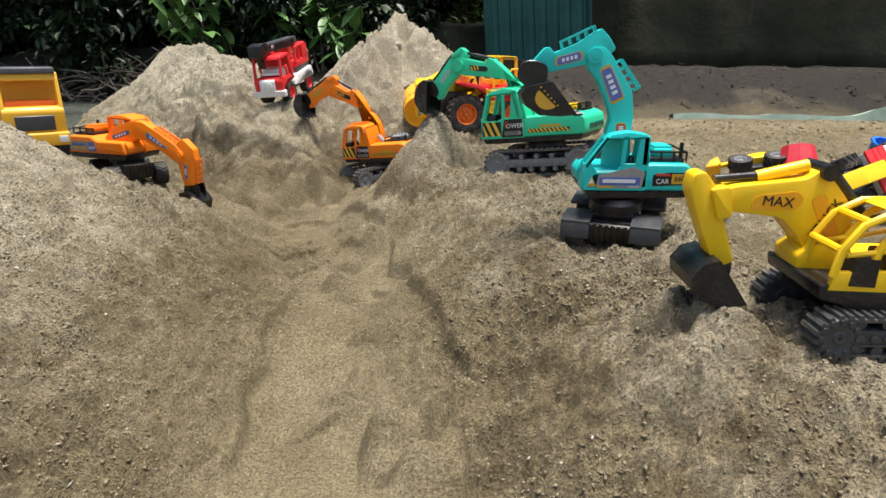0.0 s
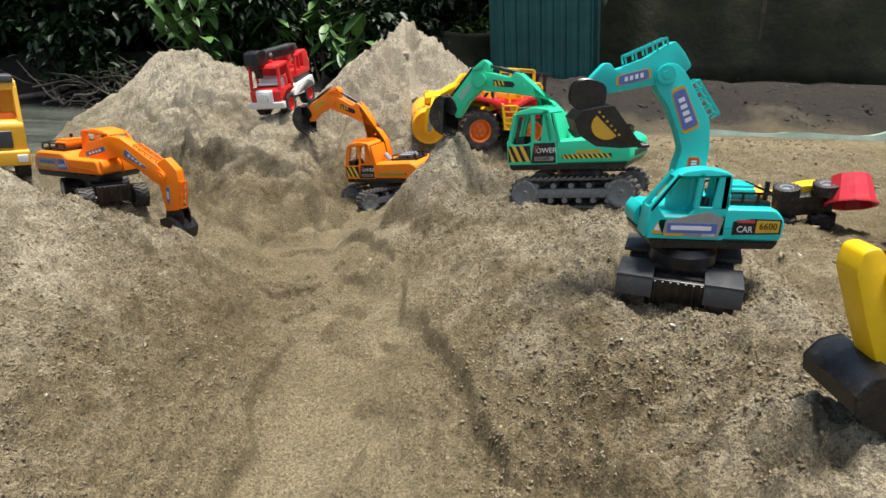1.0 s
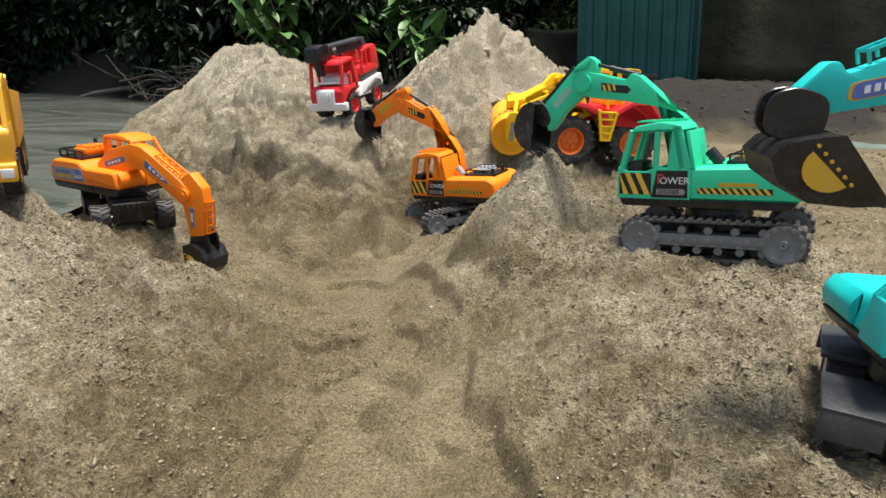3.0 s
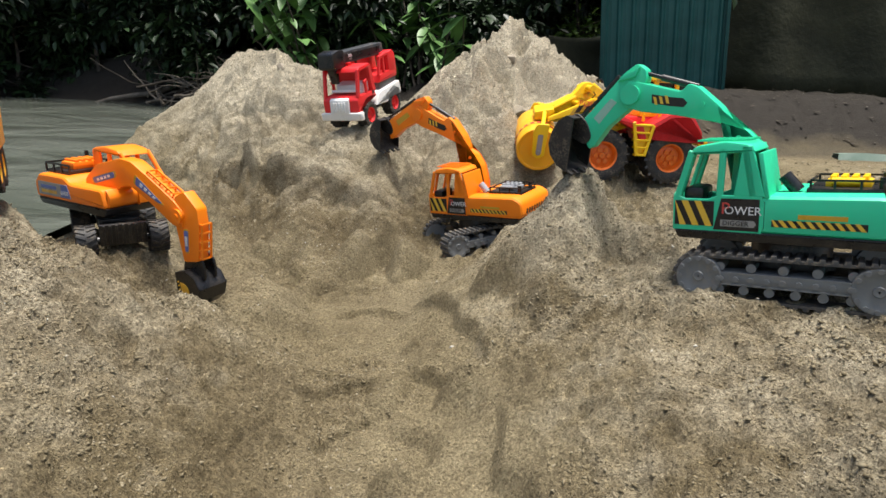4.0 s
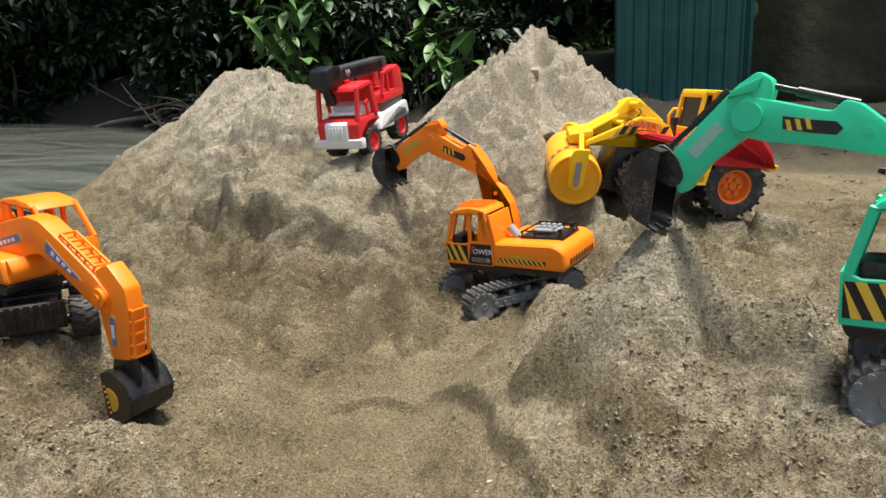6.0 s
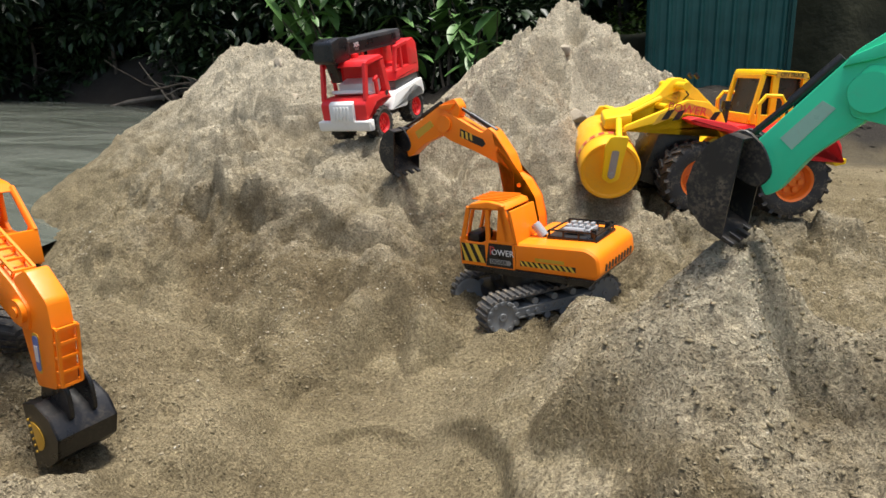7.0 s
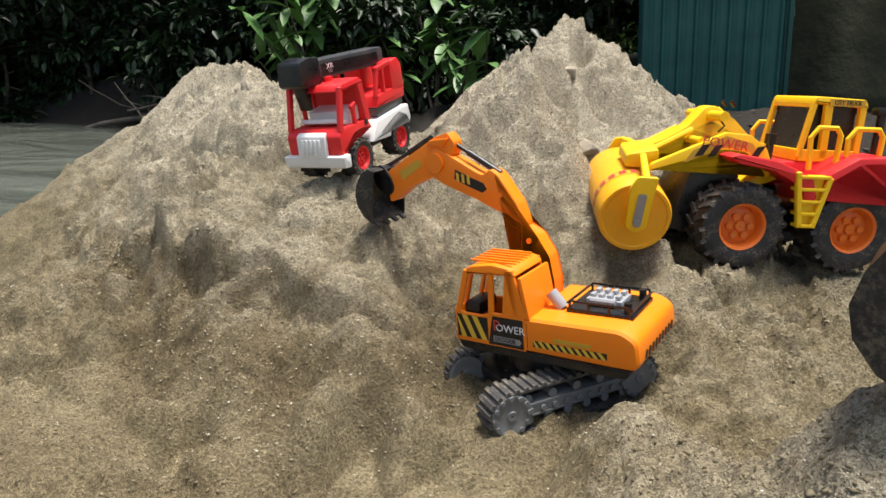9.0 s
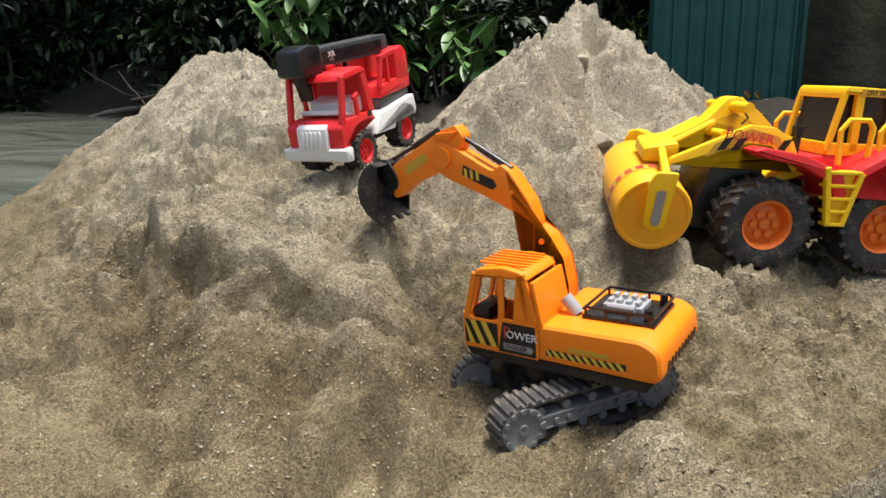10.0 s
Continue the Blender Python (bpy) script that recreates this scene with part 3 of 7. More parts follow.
    # rain gullies down the left heap, broken crust and slipped blocks on the heaps
    heap = step(y, 1.42, 1.62) * step(z, 0.05, 0.14) * (1 - step(y, 2.7, 3.0))
    left = heap * (1 - step(x, -0.52, -0.36)) * step(z, 0.06, 0.2)
    along = 0.66 * x - 0.75 * y + 0.03 * value_noise(x, y, 0.10, 18)
    across = 0.75 * x + 0.66 * y
    g1, g2 = value_noise(across * 0.22 + 7, along, 0.058, 17), value_noise(across * 0.3, along, 0.024, 19)
    gullies = left * (0.010 * np.tanh(g1 / 0.15) + 0.014 * (0.25 - np.abs(g1)) + 0.0055 * np.tanh(g2 / 0.2)) - 0.008 * heap
    c1 = value_noise(x + 0.03 * value_noise(x, y, 0.05, 25), y, 0.135, 23, w) + 0.5 * value_noise(x, y, 0.052, 24, w)
    c2 = value_noise(x, y + 0.02 * value_noise(x, y, 0.03, 27), 0.060, 26, w) + 0.5 * value_noise(x, y, 0.021, 28, w)
    crust = (0.40 + 1.25 * heap) * (0.0085 * np.tanh((c1 - 0.15) / 0.04) + 0.0045 * np.tanh((c2 + 0.1) / 0.04)) + 0.014 * heap * (0.35 - np.abs(value_noise(x, y, 0.10, 34, w))) + 0.011 * heap * value_noise(x + 0.02 * value_noise(x, y, 0.04, 33), y, 0.055, 32, w)
    z = z + near * wet * (k * (0.9 * lumps + 1.15 * clods) + gullies + np.clip(k, 0.25, 1) * crust)
    # trodden, dented flat beyond the toys
    flat = step(x, 0.42, 0.7) * step(y, 0.5, 0.9) * (1 - step(y, 3.1, 3.5))
    z = z + flat * (0.018 * value_noise(x, y, 0.24, 36) + 0.012 * (0.4 - np.abs(value_noise(x, y, 0.11, 37))) + 0.005 * value_noise(x, y, 0.045, 38))
    return z + 0.03 * step(y, 3.4, 4.2) * value_noise(x, y, 0.22, 8) + 0.012 * step(y, 3.4, 4.0) * value_noise(x, y, 0.06, 9)


def graded(fine_lo, fine_hi, fine, mid_lo, mid_hi, mid, lo, hi, growth=1.13):
    mids = list(np.arange(fine_lo, fine_hi, fine))
    below, above = list(np.arange(fine_lo - mid, mid_lo, -mid)), list(np.arange(mids[-1] + mid, mid_hi, mid))
    s, v = mid, above[-1]
    out_hi = []
    while v < hi:
        s = s * growth
        v += s
        out_hi.append(v)
    s, v = mid, below[-1]
    out_lo = []
    while v > lo:
        s = s * growth
        v -= s
        out_lo.append(v)
    return np.array(out_lo[::-1] + below[::-1] + mids + above + out_hi)


def build_ground():
    xs = graded(-0.90, 0.50, 0.0027, -1.35, 1.25, 0.008, -120, 120)
    ys = graded(0.38, 1.36, 0.0024, 0.0, 2.45, 0.0031, -120, 200)
    gx, gy = np.meshgrid(xs, ys)
    gz = ground_height(gx, gy)
    nx, ny = len(xs), len(ys)
    me = bpy.data.meshes.new("ground")
    idx = np.arange(nx * ny).reshape(ny, nx)
    quads = np.stack([idx[:-1, :-1], idx[:-1, 1:], idx[1:, 1:], idx[1:, :-1]], -1).reshape(-1, 4)
    me.vertices.add(nx * ny)
    me.vertices.foreach_set("co", np.stack([gx, gy, gz], -1).astype(np.float32).ravel())
    me.loops.add(quads.size)
    me.loops.foreach_set("vertex_index", quads.astype(np.int32).ravel())
    me.polygons.add(len(quads))
    me.polygons.foreach_set("loop_start", np.arange(0, quads.size, 4, dtype=np.int32))
    me.update(calc_edges=True)
    # lately dug sand, darkened for damp and shade: churned banks, face under the heap
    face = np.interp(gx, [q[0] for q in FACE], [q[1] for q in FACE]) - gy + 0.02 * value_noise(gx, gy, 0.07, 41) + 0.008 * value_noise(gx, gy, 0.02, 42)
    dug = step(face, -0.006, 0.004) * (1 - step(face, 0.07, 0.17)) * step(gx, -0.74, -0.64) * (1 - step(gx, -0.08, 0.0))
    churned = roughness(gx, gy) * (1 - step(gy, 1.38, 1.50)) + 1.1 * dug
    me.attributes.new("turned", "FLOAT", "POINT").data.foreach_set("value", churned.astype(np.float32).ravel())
    me.shade_smooth()
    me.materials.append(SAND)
    return tagged(new("ground", me), "damp brown river sand heaped and dug by hand", "sand", kind="structure")


ground = build_ground()


def sand_crumbs(name, count, seed, x0, x1, y0, y1, small, large, label, material):
    """Loose crumbs of damp sand and grit lying on the sheet, thickest where it is churned: one mesh."""
    rng = np.random.RandomState(seed)
    x, y = rng.uniform(x0, x1, count * 2), rng.uniform(y0, y1, count * 2)
    k = roughness(x, y) * (broad_height(x, y) > 0.005) * np.clip(0.55 + 0.9 * value_noise(x, y, 0.07, 51), 0.05, 1.5)
    keep = np.nonzero(rng.uniform(0, 1.3, len(x)) < k)[0][:count]
    x, y = x[keep], y[keep]
    z = ground_height(x, y)
    r = small + (large - small) * rng.uniform(0, 1, len(x)) ** 3
    ico = np.array([(1, 0, 0), (-1, 0, 0), (0, 1, 0), (0, -1, 0), (0, 0, 1), (0, 0, -1)], float) * 1.15
    tri = np.array([(0, 2, 4), (2, 1, 4), (1, 3, 4), (3, 0, 4), (2, 0, 5), (1, 2, 5), (3, 1, 5), (0, 3, 5)])
    n = len(x)
    v = ico[None] * rng.uniform(0.55, 1.3, (n, 6, 1)) * r[:, None, None] * np.stack([rng.uniform(0.9, 1.9, n), rng.uniform(0.5, 0.9, n), rng.uniform(0.5, 0.9, n)], -1)[:, None]
    a, e = rng.uniform(0, 6.3, n)[:, None], rng.uniform(-0.6, 0.6, n)[:, None]
    vx, vz = v[..., 0] * np.cos(e) - v[..., 2] * np.sin(e), v[..., 0] * np.sin(e) + v[..., 2] * np.cos(e)
    v = np.stack([vx * np.cos(a) - v[..., 1] * np.sin(a), vx * np.sin(a) + v[..., 1] * np.cos(a), vz], -1)
    v += np.stack([x, y, z + 0.05 * r], -1)[:, None]
    f = tri[None] + 6 * np.arange(n)[:, None, None]
    me = bpy.data.meshes.new(name)
    me.vertices.add(6 * n)
    me.vertices.foreach_set("co", v.astype(np.float32).ravel())
    me.loops.add(24 * n)
    me.loops.foreach_set("vertex_index", f.astype(np.int32).ravel())
    me.polygons.add(8 * n)
    me.polygons.foreach_set("loop_start", np.arange(0, 24 * n, 3, dtype=np.int32))
    me.update(calc_edges=True)
    me.materials.append(material)
    me.shade_smooth()
    return tagged(new(name, me), label, "sand crumbs", kind="stuff")


sand_crumbs("sand_crumbs", 80000, 5, -0.62, 0.56, 0.36, 1.40, 0.0008, 0.0022, "crumbs of damp sand lying on the churned banks", CRUMB)
sand_crumbs("sand_grit", 55000, 6, -1.00, 0.42, 1.40, 2.35, 0.0007, 0.0019, "pale grit and crumbs strewn over the sand heaps", PALE_CRUMB)
sand_crumbs("sand_flat_crumbs", 6000, 7, 0.45, 2.2, 0.4, 3.3, 0.002, 0.008, "scattered lumps of sand on the flat", CRUMB)


def ground_at(x, y):
    return float(ground_height(np.array([x]), np.array([y]))[0])


def build_water():
    bm = bmesh.new()
    for a in ((-90, -40), (-0.86, -40), (-0.86, 1.2), (-1.0, 1.6), (-1.08, 2.0), (-1.0, 2.4), (-0.6, 3.0), (-0.4, 4.6), (-8, 9), (-90, 9)):
        bm.verts.new((*a, -0.008))
    bm.faces.new(bm.verts)
    return tagged(part("water", bm, WATER, smooth=0), "grey-green river water with soft ripples", "river", kind="structure")


build_water()


# ---- trees, hut and fence behind ----
def leaf_cloud(name, material, parent, count, place, size, seed, slim=0.42, droop=0.5):
    """Many small folded leaves as one mesh; place(rng) gives a point and the way outward."""
    rng = random.Random(seed)
    verts, faces = [], []
    for _ in range(count):
        c, out = place(rng)
        d = Vector((out.x + rng.uniform(-0.9, 0.9), out.y + rng.uniform(-0.9, 0.9), out.z - droop + rng.uniform(-0.6, 0.7))).normalized()
        s = d.cross(Vector((rng.uniform(-0.4, 0.4), rng.uniform(-0.4, 0.4), 1))).normalized()
        up = s.cross(d)
        n = size * rng.uniform(0.55, 1.3)
        w = n * slim * rng.uniform(0.7, 1.2) * 0.5
        b = len(verts)
        verts += [c, c + 0.35 * n * d + w * s + 0.10 * n * up, c + 0.72 * n * d + 0.8 * w * s + 0.06 * n * up, c + n * d - 0.08 * n * up,
                  c + 0.72 * n * d - 0.8 * w * s + 0.06 * n * up, c + 0.35 * n * d - w * s + 0.10 * n * up, c + 0.5 * n * d]
        faces += [(b, b + 1, b + 6), (b + 1, b + 2, b + 6), (b + 2, b + 3, b + 6), (b + 3, b + 4, b + 6), (b + 4, b + 5, b + 6), (b + 5, b, b + 6)]
    me = bpy.data.meshes.new(name)
    me.from_pydata(verts, [], faces)
    me.materials.append(material)
    me.shade_smooth()
    ob = new(name, me)
    ob.parent = parent
    return ob


def limb(rng, start, way, length, r, bend=0.25, steps=6):
    pts, rad, p, d = [Vector(start)], [r], Vector(start), Vector(way).normalized()
    for k in range(steps):
        d = (d + Vector((rng.uniform(-bend, bend), rng.uniform(-bend, bend), rng.uniform(-bend, bend)))).normalized()
        p = p + d * (length / steps)
        pts.append(p.copy())
        rad.append(r * (1 - 0.75 * (k + 1) / steps))
    return pts, rad


def tree(x, y, height, spread, seed, leaves, leaf, label, material=LEAF_DARK, low=0.25, category="tree", clumps=26, trunk=0.06):
    rng = random.Random(seed)
    z = ground_at(x, y) - 0.03
    root = thing("tree" if category == "tree" else "bush", pose(x, y, z), label, category, "trees behind the sand")
    bm = bmesh.new()
    pts, rad = limb(rng, (0, 0, 0), (rng.uniform(-0.1, 0.1), rng.uniform(-0.1, 0.1), 1), height * 0.9, trunk, 0.12, 8)
    sweep(bm, pts, rad, 9)
    tips = []
    for k in range(clumps):
        i = rng.randrange(1, len(pts))
        t = rng.uniform(0, 2 * math.pi)
        reach = spread * rng.uniform(0.35, 1.0)
        q, qr = limb(rng, pts[i], (math.cos(t), math.sin(t), rng.uniform(-0.1, 0.6)), reach, max(0.006, rad[i] * 0.5), 0.3, 5)
        sweep(bm, q, qr, 6)
        tips += [(q[3], reach), (q[5], reach)]
    part("trunk", bm, BARK, root)

    def place(r):
        c, reach = tips[r.randrange(len(tips))]
        o = Vector((r.gauss(0, 1), r.gauss(0, 1), r.gauss(0, 0.8)))
        return c + o * reach * 0.20 + Vector((0, 0, low * 0)), o.normalized()

    leaf_cloud("crown", material, root, leaves, place, leaf, seed + 1)
    return root


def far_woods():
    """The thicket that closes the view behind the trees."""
    # near-black sheet added behind the leaves, its colour standing in for deep shade
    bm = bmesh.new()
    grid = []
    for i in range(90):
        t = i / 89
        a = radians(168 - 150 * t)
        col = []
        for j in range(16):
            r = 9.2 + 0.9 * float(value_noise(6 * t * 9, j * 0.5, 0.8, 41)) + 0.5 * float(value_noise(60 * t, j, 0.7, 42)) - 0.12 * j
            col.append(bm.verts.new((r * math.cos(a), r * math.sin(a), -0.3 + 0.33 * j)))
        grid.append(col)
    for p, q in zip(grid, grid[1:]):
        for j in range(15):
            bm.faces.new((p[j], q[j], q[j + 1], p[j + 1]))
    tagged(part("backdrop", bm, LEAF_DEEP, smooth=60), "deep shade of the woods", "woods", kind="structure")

    def place(r):
        a = radians(r.uniform(15, 170))
        d = Vector((math.cos(a), math.sin(a), 0))
        return d * r.uniform(7.9, 9.0) + Vector((0, 0, r.uniform(0.0, 3.6))), -d

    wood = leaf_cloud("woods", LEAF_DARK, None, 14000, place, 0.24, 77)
    tagged(wood, "dark thicket of leaves behind the river bank", "woods", kind="stuff")


far_woods()

DARK = "dense dark green shade tree on the river bank"
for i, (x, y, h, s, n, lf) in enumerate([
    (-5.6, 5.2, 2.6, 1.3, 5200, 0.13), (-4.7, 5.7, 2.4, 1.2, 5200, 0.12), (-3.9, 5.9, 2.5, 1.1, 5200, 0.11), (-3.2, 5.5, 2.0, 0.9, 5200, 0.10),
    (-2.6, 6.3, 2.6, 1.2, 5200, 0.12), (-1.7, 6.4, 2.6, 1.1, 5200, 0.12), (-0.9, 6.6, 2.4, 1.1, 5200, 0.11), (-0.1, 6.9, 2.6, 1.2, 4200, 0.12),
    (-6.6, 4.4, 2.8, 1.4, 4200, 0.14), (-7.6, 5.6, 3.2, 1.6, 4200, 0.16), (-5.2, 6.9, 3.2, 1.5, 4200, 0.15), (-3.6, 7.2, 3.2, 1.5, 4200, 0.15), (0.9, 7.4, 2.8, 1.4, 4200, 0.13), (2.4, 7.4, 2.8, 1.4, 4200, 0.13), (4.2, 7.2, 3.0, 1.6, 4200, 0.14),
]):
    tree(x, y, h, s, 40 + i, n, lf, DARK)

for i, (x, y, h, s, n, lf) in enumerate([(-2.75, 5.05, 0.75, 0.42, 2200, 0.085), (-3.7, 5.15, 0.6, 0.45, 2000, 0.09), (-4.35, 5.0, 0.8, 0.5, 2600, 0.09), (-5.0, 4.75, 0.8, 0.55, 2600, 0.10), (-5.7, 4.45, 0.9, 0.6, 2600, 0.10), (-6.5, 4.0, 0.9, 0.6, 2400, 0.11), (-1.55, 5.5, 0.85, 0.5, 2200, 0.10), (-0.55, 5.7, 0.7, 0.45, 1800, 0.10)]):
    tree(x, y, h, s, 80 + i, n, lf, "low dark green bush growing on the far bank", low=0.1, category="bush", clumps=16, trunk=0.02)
for i, (x, y, h, s, n, lf) in enumerate([(0.1, 6.3, 1.5, 0.45, 900, 0.07), (1.5, 6.3, 1.5, 0.45, 900, 0.07)]):
    tree(x, y, h, s, 95 + i, n, lf, "yellow-green sapling catching the daylight behind the fence", LEAF_BRIGHT, category="bush", clumps=16, trunk=0.02)


def broad_leaf_plant(x, y, seed, stems, leaf, label):
    rng = random.Random(seed)
    z = ground_at(x, y)
    root = thing("plant", pose(x, y, z), label, "plant", "broad-leaved plants")
    bm, anchors = bmesh.new(), []
    for _ in range(stems):
        t = rng.uniform(0, 2 * math.pi)
        q, qr = limb(rng, (rng.uniform(-0.12, 0.12), rng.uniform(-0.1, 0.1), 0), (0.45 * math.cos(t), 0.45 * math.sin(t), 1), rng.uniform(0.5, 0.95), 0.011, 0.12, 6)
        sweep(bm, q, qr, 6)
        anchors += q[3:]
    part("stem", bm, BARK, root)
    for _ in range(stems * 11):
        a = anchors[rng.randrange(len(anchors))]
        t = rng.uniform(0, 2 * math.pi)
        d = Vector((math.cos(t), math.sin(t), rng.uniform(-0.9, 0.35))).normalized()
        s = d.cross(Vector((0, 0, 1))).normalized()
        up = s.cross(d)
        n, lb = leaf * rng.uniform(0.7, 1.2), bmesh.new()
        rows = []
        for k in range(7):
            u = k / 6
            w = n * 0.21 * math.sin(math.pi * min(1, u * 0.96 + 0.03)) ** 0.8
            mid = a + d * n * u - Vector((0, 0, 1)) * n * 0.28 * u * u
            rows.append([lb.verts.new(mid + s * w + up * w * 0.25), lb.verts.new(mid), lb.verts.new(mid - s * w + up * w * 0.25)])
        for p, q in zip(rows, rows[1:]):
            lb.faces.new((p[0], p[1], q[1], q[0]))
            lb.faces.new((p[1], p[2], q[2], q[1]))
        part("leaf", lb, LEAF_BROAD, root)
    return root


broad_leaf_plant(-2.1, 5.25, 7, 7, 0.21, "young tree with long drooping bright green leaves")
broad_leaf_plant(-1.15, 5.3, 8, 5, 0.19, "young tree with long drooping bright green leaves")
broad_leaf_plant(-1.65, 5.05, 9, 7, 0.18, "low broad-leaved plant beside the sand heap")
broad_leaf_plant(-0.75, 5.15, 12, 6, 0.20, "young tree with long drooping bright green leaves")


def root_tangle(x, y, seed):
    rng = random.Random(seed)
    z = ground_at(x, y)
    root = thing("root_heap", pose(x, y, z - 0.02), "tangle of dead roots and brushwood on the bank", "brushwood")
    for _ in range(46):
        t = rng.uniform(0, 2 * math.pi)
        bm = bmesh.new()
        q, qr = limb(rng, (rng.uniform(-0.35, 0.35), rng.uniform(-0.15, 0.15), rng.uniform(0.0, 0.25)), (math.cos(t), 0.4 * math.sin(t), rng.uniform(-0.3, 0.6)), rng.uniform(0.25, 0.6), rng.uniform(0.005, 0.014), 0.4, 6)
        sweep(bm, q, qr, 5)
        part("root", bm, DRIFTWOOD if rng.random() < 0.6 else BARK, root)


root_tangle(-2.75, 4.78, 3)
root_tangle(-2.2, 4.85, 4)


def fallen_branch():
    root = thing("driftwood_branch", pose(-3.15, 4.9, 0.0), "grey dead branch lying half in the river", "branch")
    bm = bmesh.new()
    sweep(bm, [(-0.34, -0.1, -0.02), (-0.22, -0.05, 0.02), (-0.06, 0, 0.05), (0.10, 0.03, 0.075), (0.26, 0.08, 0.14), (0.42, 0.12, 0.17)], [0.012, 0.017, 0.018, 0.019, 0.018, 0.014], 8)
    part("limb", bm, DRIFTWOOD, root)
    bm = bmesh.new()
    sweep(bm, [(0.1, 0.03, 0.075), (0.2, -0.02, 0.05), (0.34, -0.05, 0.05)], [0.012, 0.01, 0.006], 6)
    part("twig", bm, DRIFTWOOD, root)


fallen_branch()


def hut():
    a, b = Vector((0.300, 4.97)), Vector((1.065, 4.93))
    d = (b - a).normalized()
    z0 = 0.20
    root = thing("shed", Matrix.Translation((a.x, a.y, z0)) @ pose(0, 0, 0, 0, -4.5, math.degrees(math.atan2(d.y, d.x))), "dark green corrugated sheet-metal shed leaning slightly", "shed")
    width = (b - a).length

    def sheet(length, turn):
        bm = bmesh.new()
        n = int(length / 0.011)
        rows = []
        for k in range(n + 1):
            u = length * k / n
            w = (u % 0.088) / 0.088
            dy = -0.012 if 0.10 < w < 0.34 else (-0.004 if 0.60 < w < 0.72 else 0.0)
            rows.append((u, dy))
        lo = [bm.verts.new((u, dy, 0)) for u, dy in rows]
        hi = [bm.verts.new((u, dy, 1.7)) for u, dy in rows]
        bl = [bm.verts.new((u, dy + 0.004, 0)) for u, dy in rows]
        bh = [bm.verts.new((u, dy + 0.004, 1.7)) for u, dy in rows]
        for k in range(n):
            bm.faces.new((lo[k], lo[k + 1], hi[k + 1], hi[k]))
            bm.faces.new((bl[k + 1], bl[k], bh[k], bh[k + 1]))
        bmesh.ops.transform(bm, matrix=turn, verts=bm.verts)
        return bm

    part("wall_sheet", sheet(width, pose(0, 0, 0)), SHEET_METAL, root, smooth=20)
    part("wall_sheet", sheet(0.7, Matrix.Translation((width, 0, 0)) @ pose(0, 0, 0, 0, 0, 90)), SHEET_METAL, root, smooth=20)
    part("wall_sheet", sheet(0.7, Matrix.Translation((0, 0.7, 0)) @ pose(0, 0, 0, 0, 0, -90)), SHEET_METAL, root, smooth=20)
    part("wall_sheet", sheet(width, Matrix.Translation((width, 0.7, 0)) @ pose(0, 0, 0, 0, 0, 180)), SHEET_METAL, root, smooth=20)
    bm = bmesh.new()
    box(bm, (width + 0.1, 0.82, 0.02), (width / 2, 0.35, 1.72), bevel=0.004)
    part("roof", bm, SHEET_METAL, root)
    bm = bmesh.new()
    for x in (0, width):
        box(bm, (0.022, 0.022, 1.7), (x, -0.018, 0.85), bevel=0.003)
    part("corner_trim", bm, SHEET_METAL, root)
    return root


hut()


def leaning_pole():
    root = thing("pole", pose(0.66, 5.02, 0.24), "thin pale pole leaning against the shed", "pole")
    bm = bmesh.new()
    sweep(bm, [(-0.04, 0, 0), (0.0, 0.03, 0.35), (0.03, 0.06, 0.5), (0.13, 0.13, 0.9), (0.2, 0.16, 1.3)], [0.013, 0.012, 0.011, 0.010, 0.008], 8)
    part("shaft", bm, POLE, root)


leaning_pole()


def tarp_fence(points, top, z0, sag, label):
    """A strip of tarpaulin tied between posts, hanging in folds."""
    root = thing("tarpaulin_fence", pose(points[0][0], points[0][1], z0), label, "fence")
    org = Vector((points[0][0], points[0][1], 0))
    bm = bmesh.new()
    cols = []
    for (x0, y0), (x1, y1) in zip(points, points[1:]):
        for k in range(40):
            t = k / 40
            cols.append((x0 + (x1 - x0) * t - org.x, y0 + (y1 - y0) * t - org.y, t))
    grid = []
    for x, y, t in cols:
        col = []
        for j in range(13):
            v = j / 12
            fold = 0.03 * math.sin(9 * x + 2.5 * v) + 0.05 * float(value_noise(x, v, 0.3, 31)) * (1 - 0.5 * v)
            zz = v * top - sag * math.sin(math.pi * t) * (0.6 if j in (0, 12) else 0.6)
            col.append(bm.verts.new((x, y + fold, zz)))
        grid.append(col)
    for p, q in zip(grid, grid[1:]):
        for j in range(12):
            bm.faces.new((p[j], q[j], q[j + 1], p[j + 1]))
    cloth = part("cloth", bm, TARP, root, smooth=60)
    mod = cloth.modifiers.new("thickness", "SOLIDIFY")
    mod.thickness = 0.004
    for x, y in points:
        bm = bmesh.new()
        rod(bm, (x - org.x, y - org.y + 0.06, -0.1), (x - org.x, y - org.y + 0.06, top + 0.1), 0.03, 10)
        part("post", bm, BARK, root)


tarp_fence([(1.02, 5.75), (2.5, 5.6), (4.2, 5.3), (7.5, 4.6)], 1.9, 0.26, 0.05, "dark olive tarpaulin fence hung between posts")
tarp_fence([(-1.2, 6.05), (-0.2, 5.95), (0.45, 5.9)], 0.42, 0.22, 0.04, "low sagging olive netting fence beside the shed")


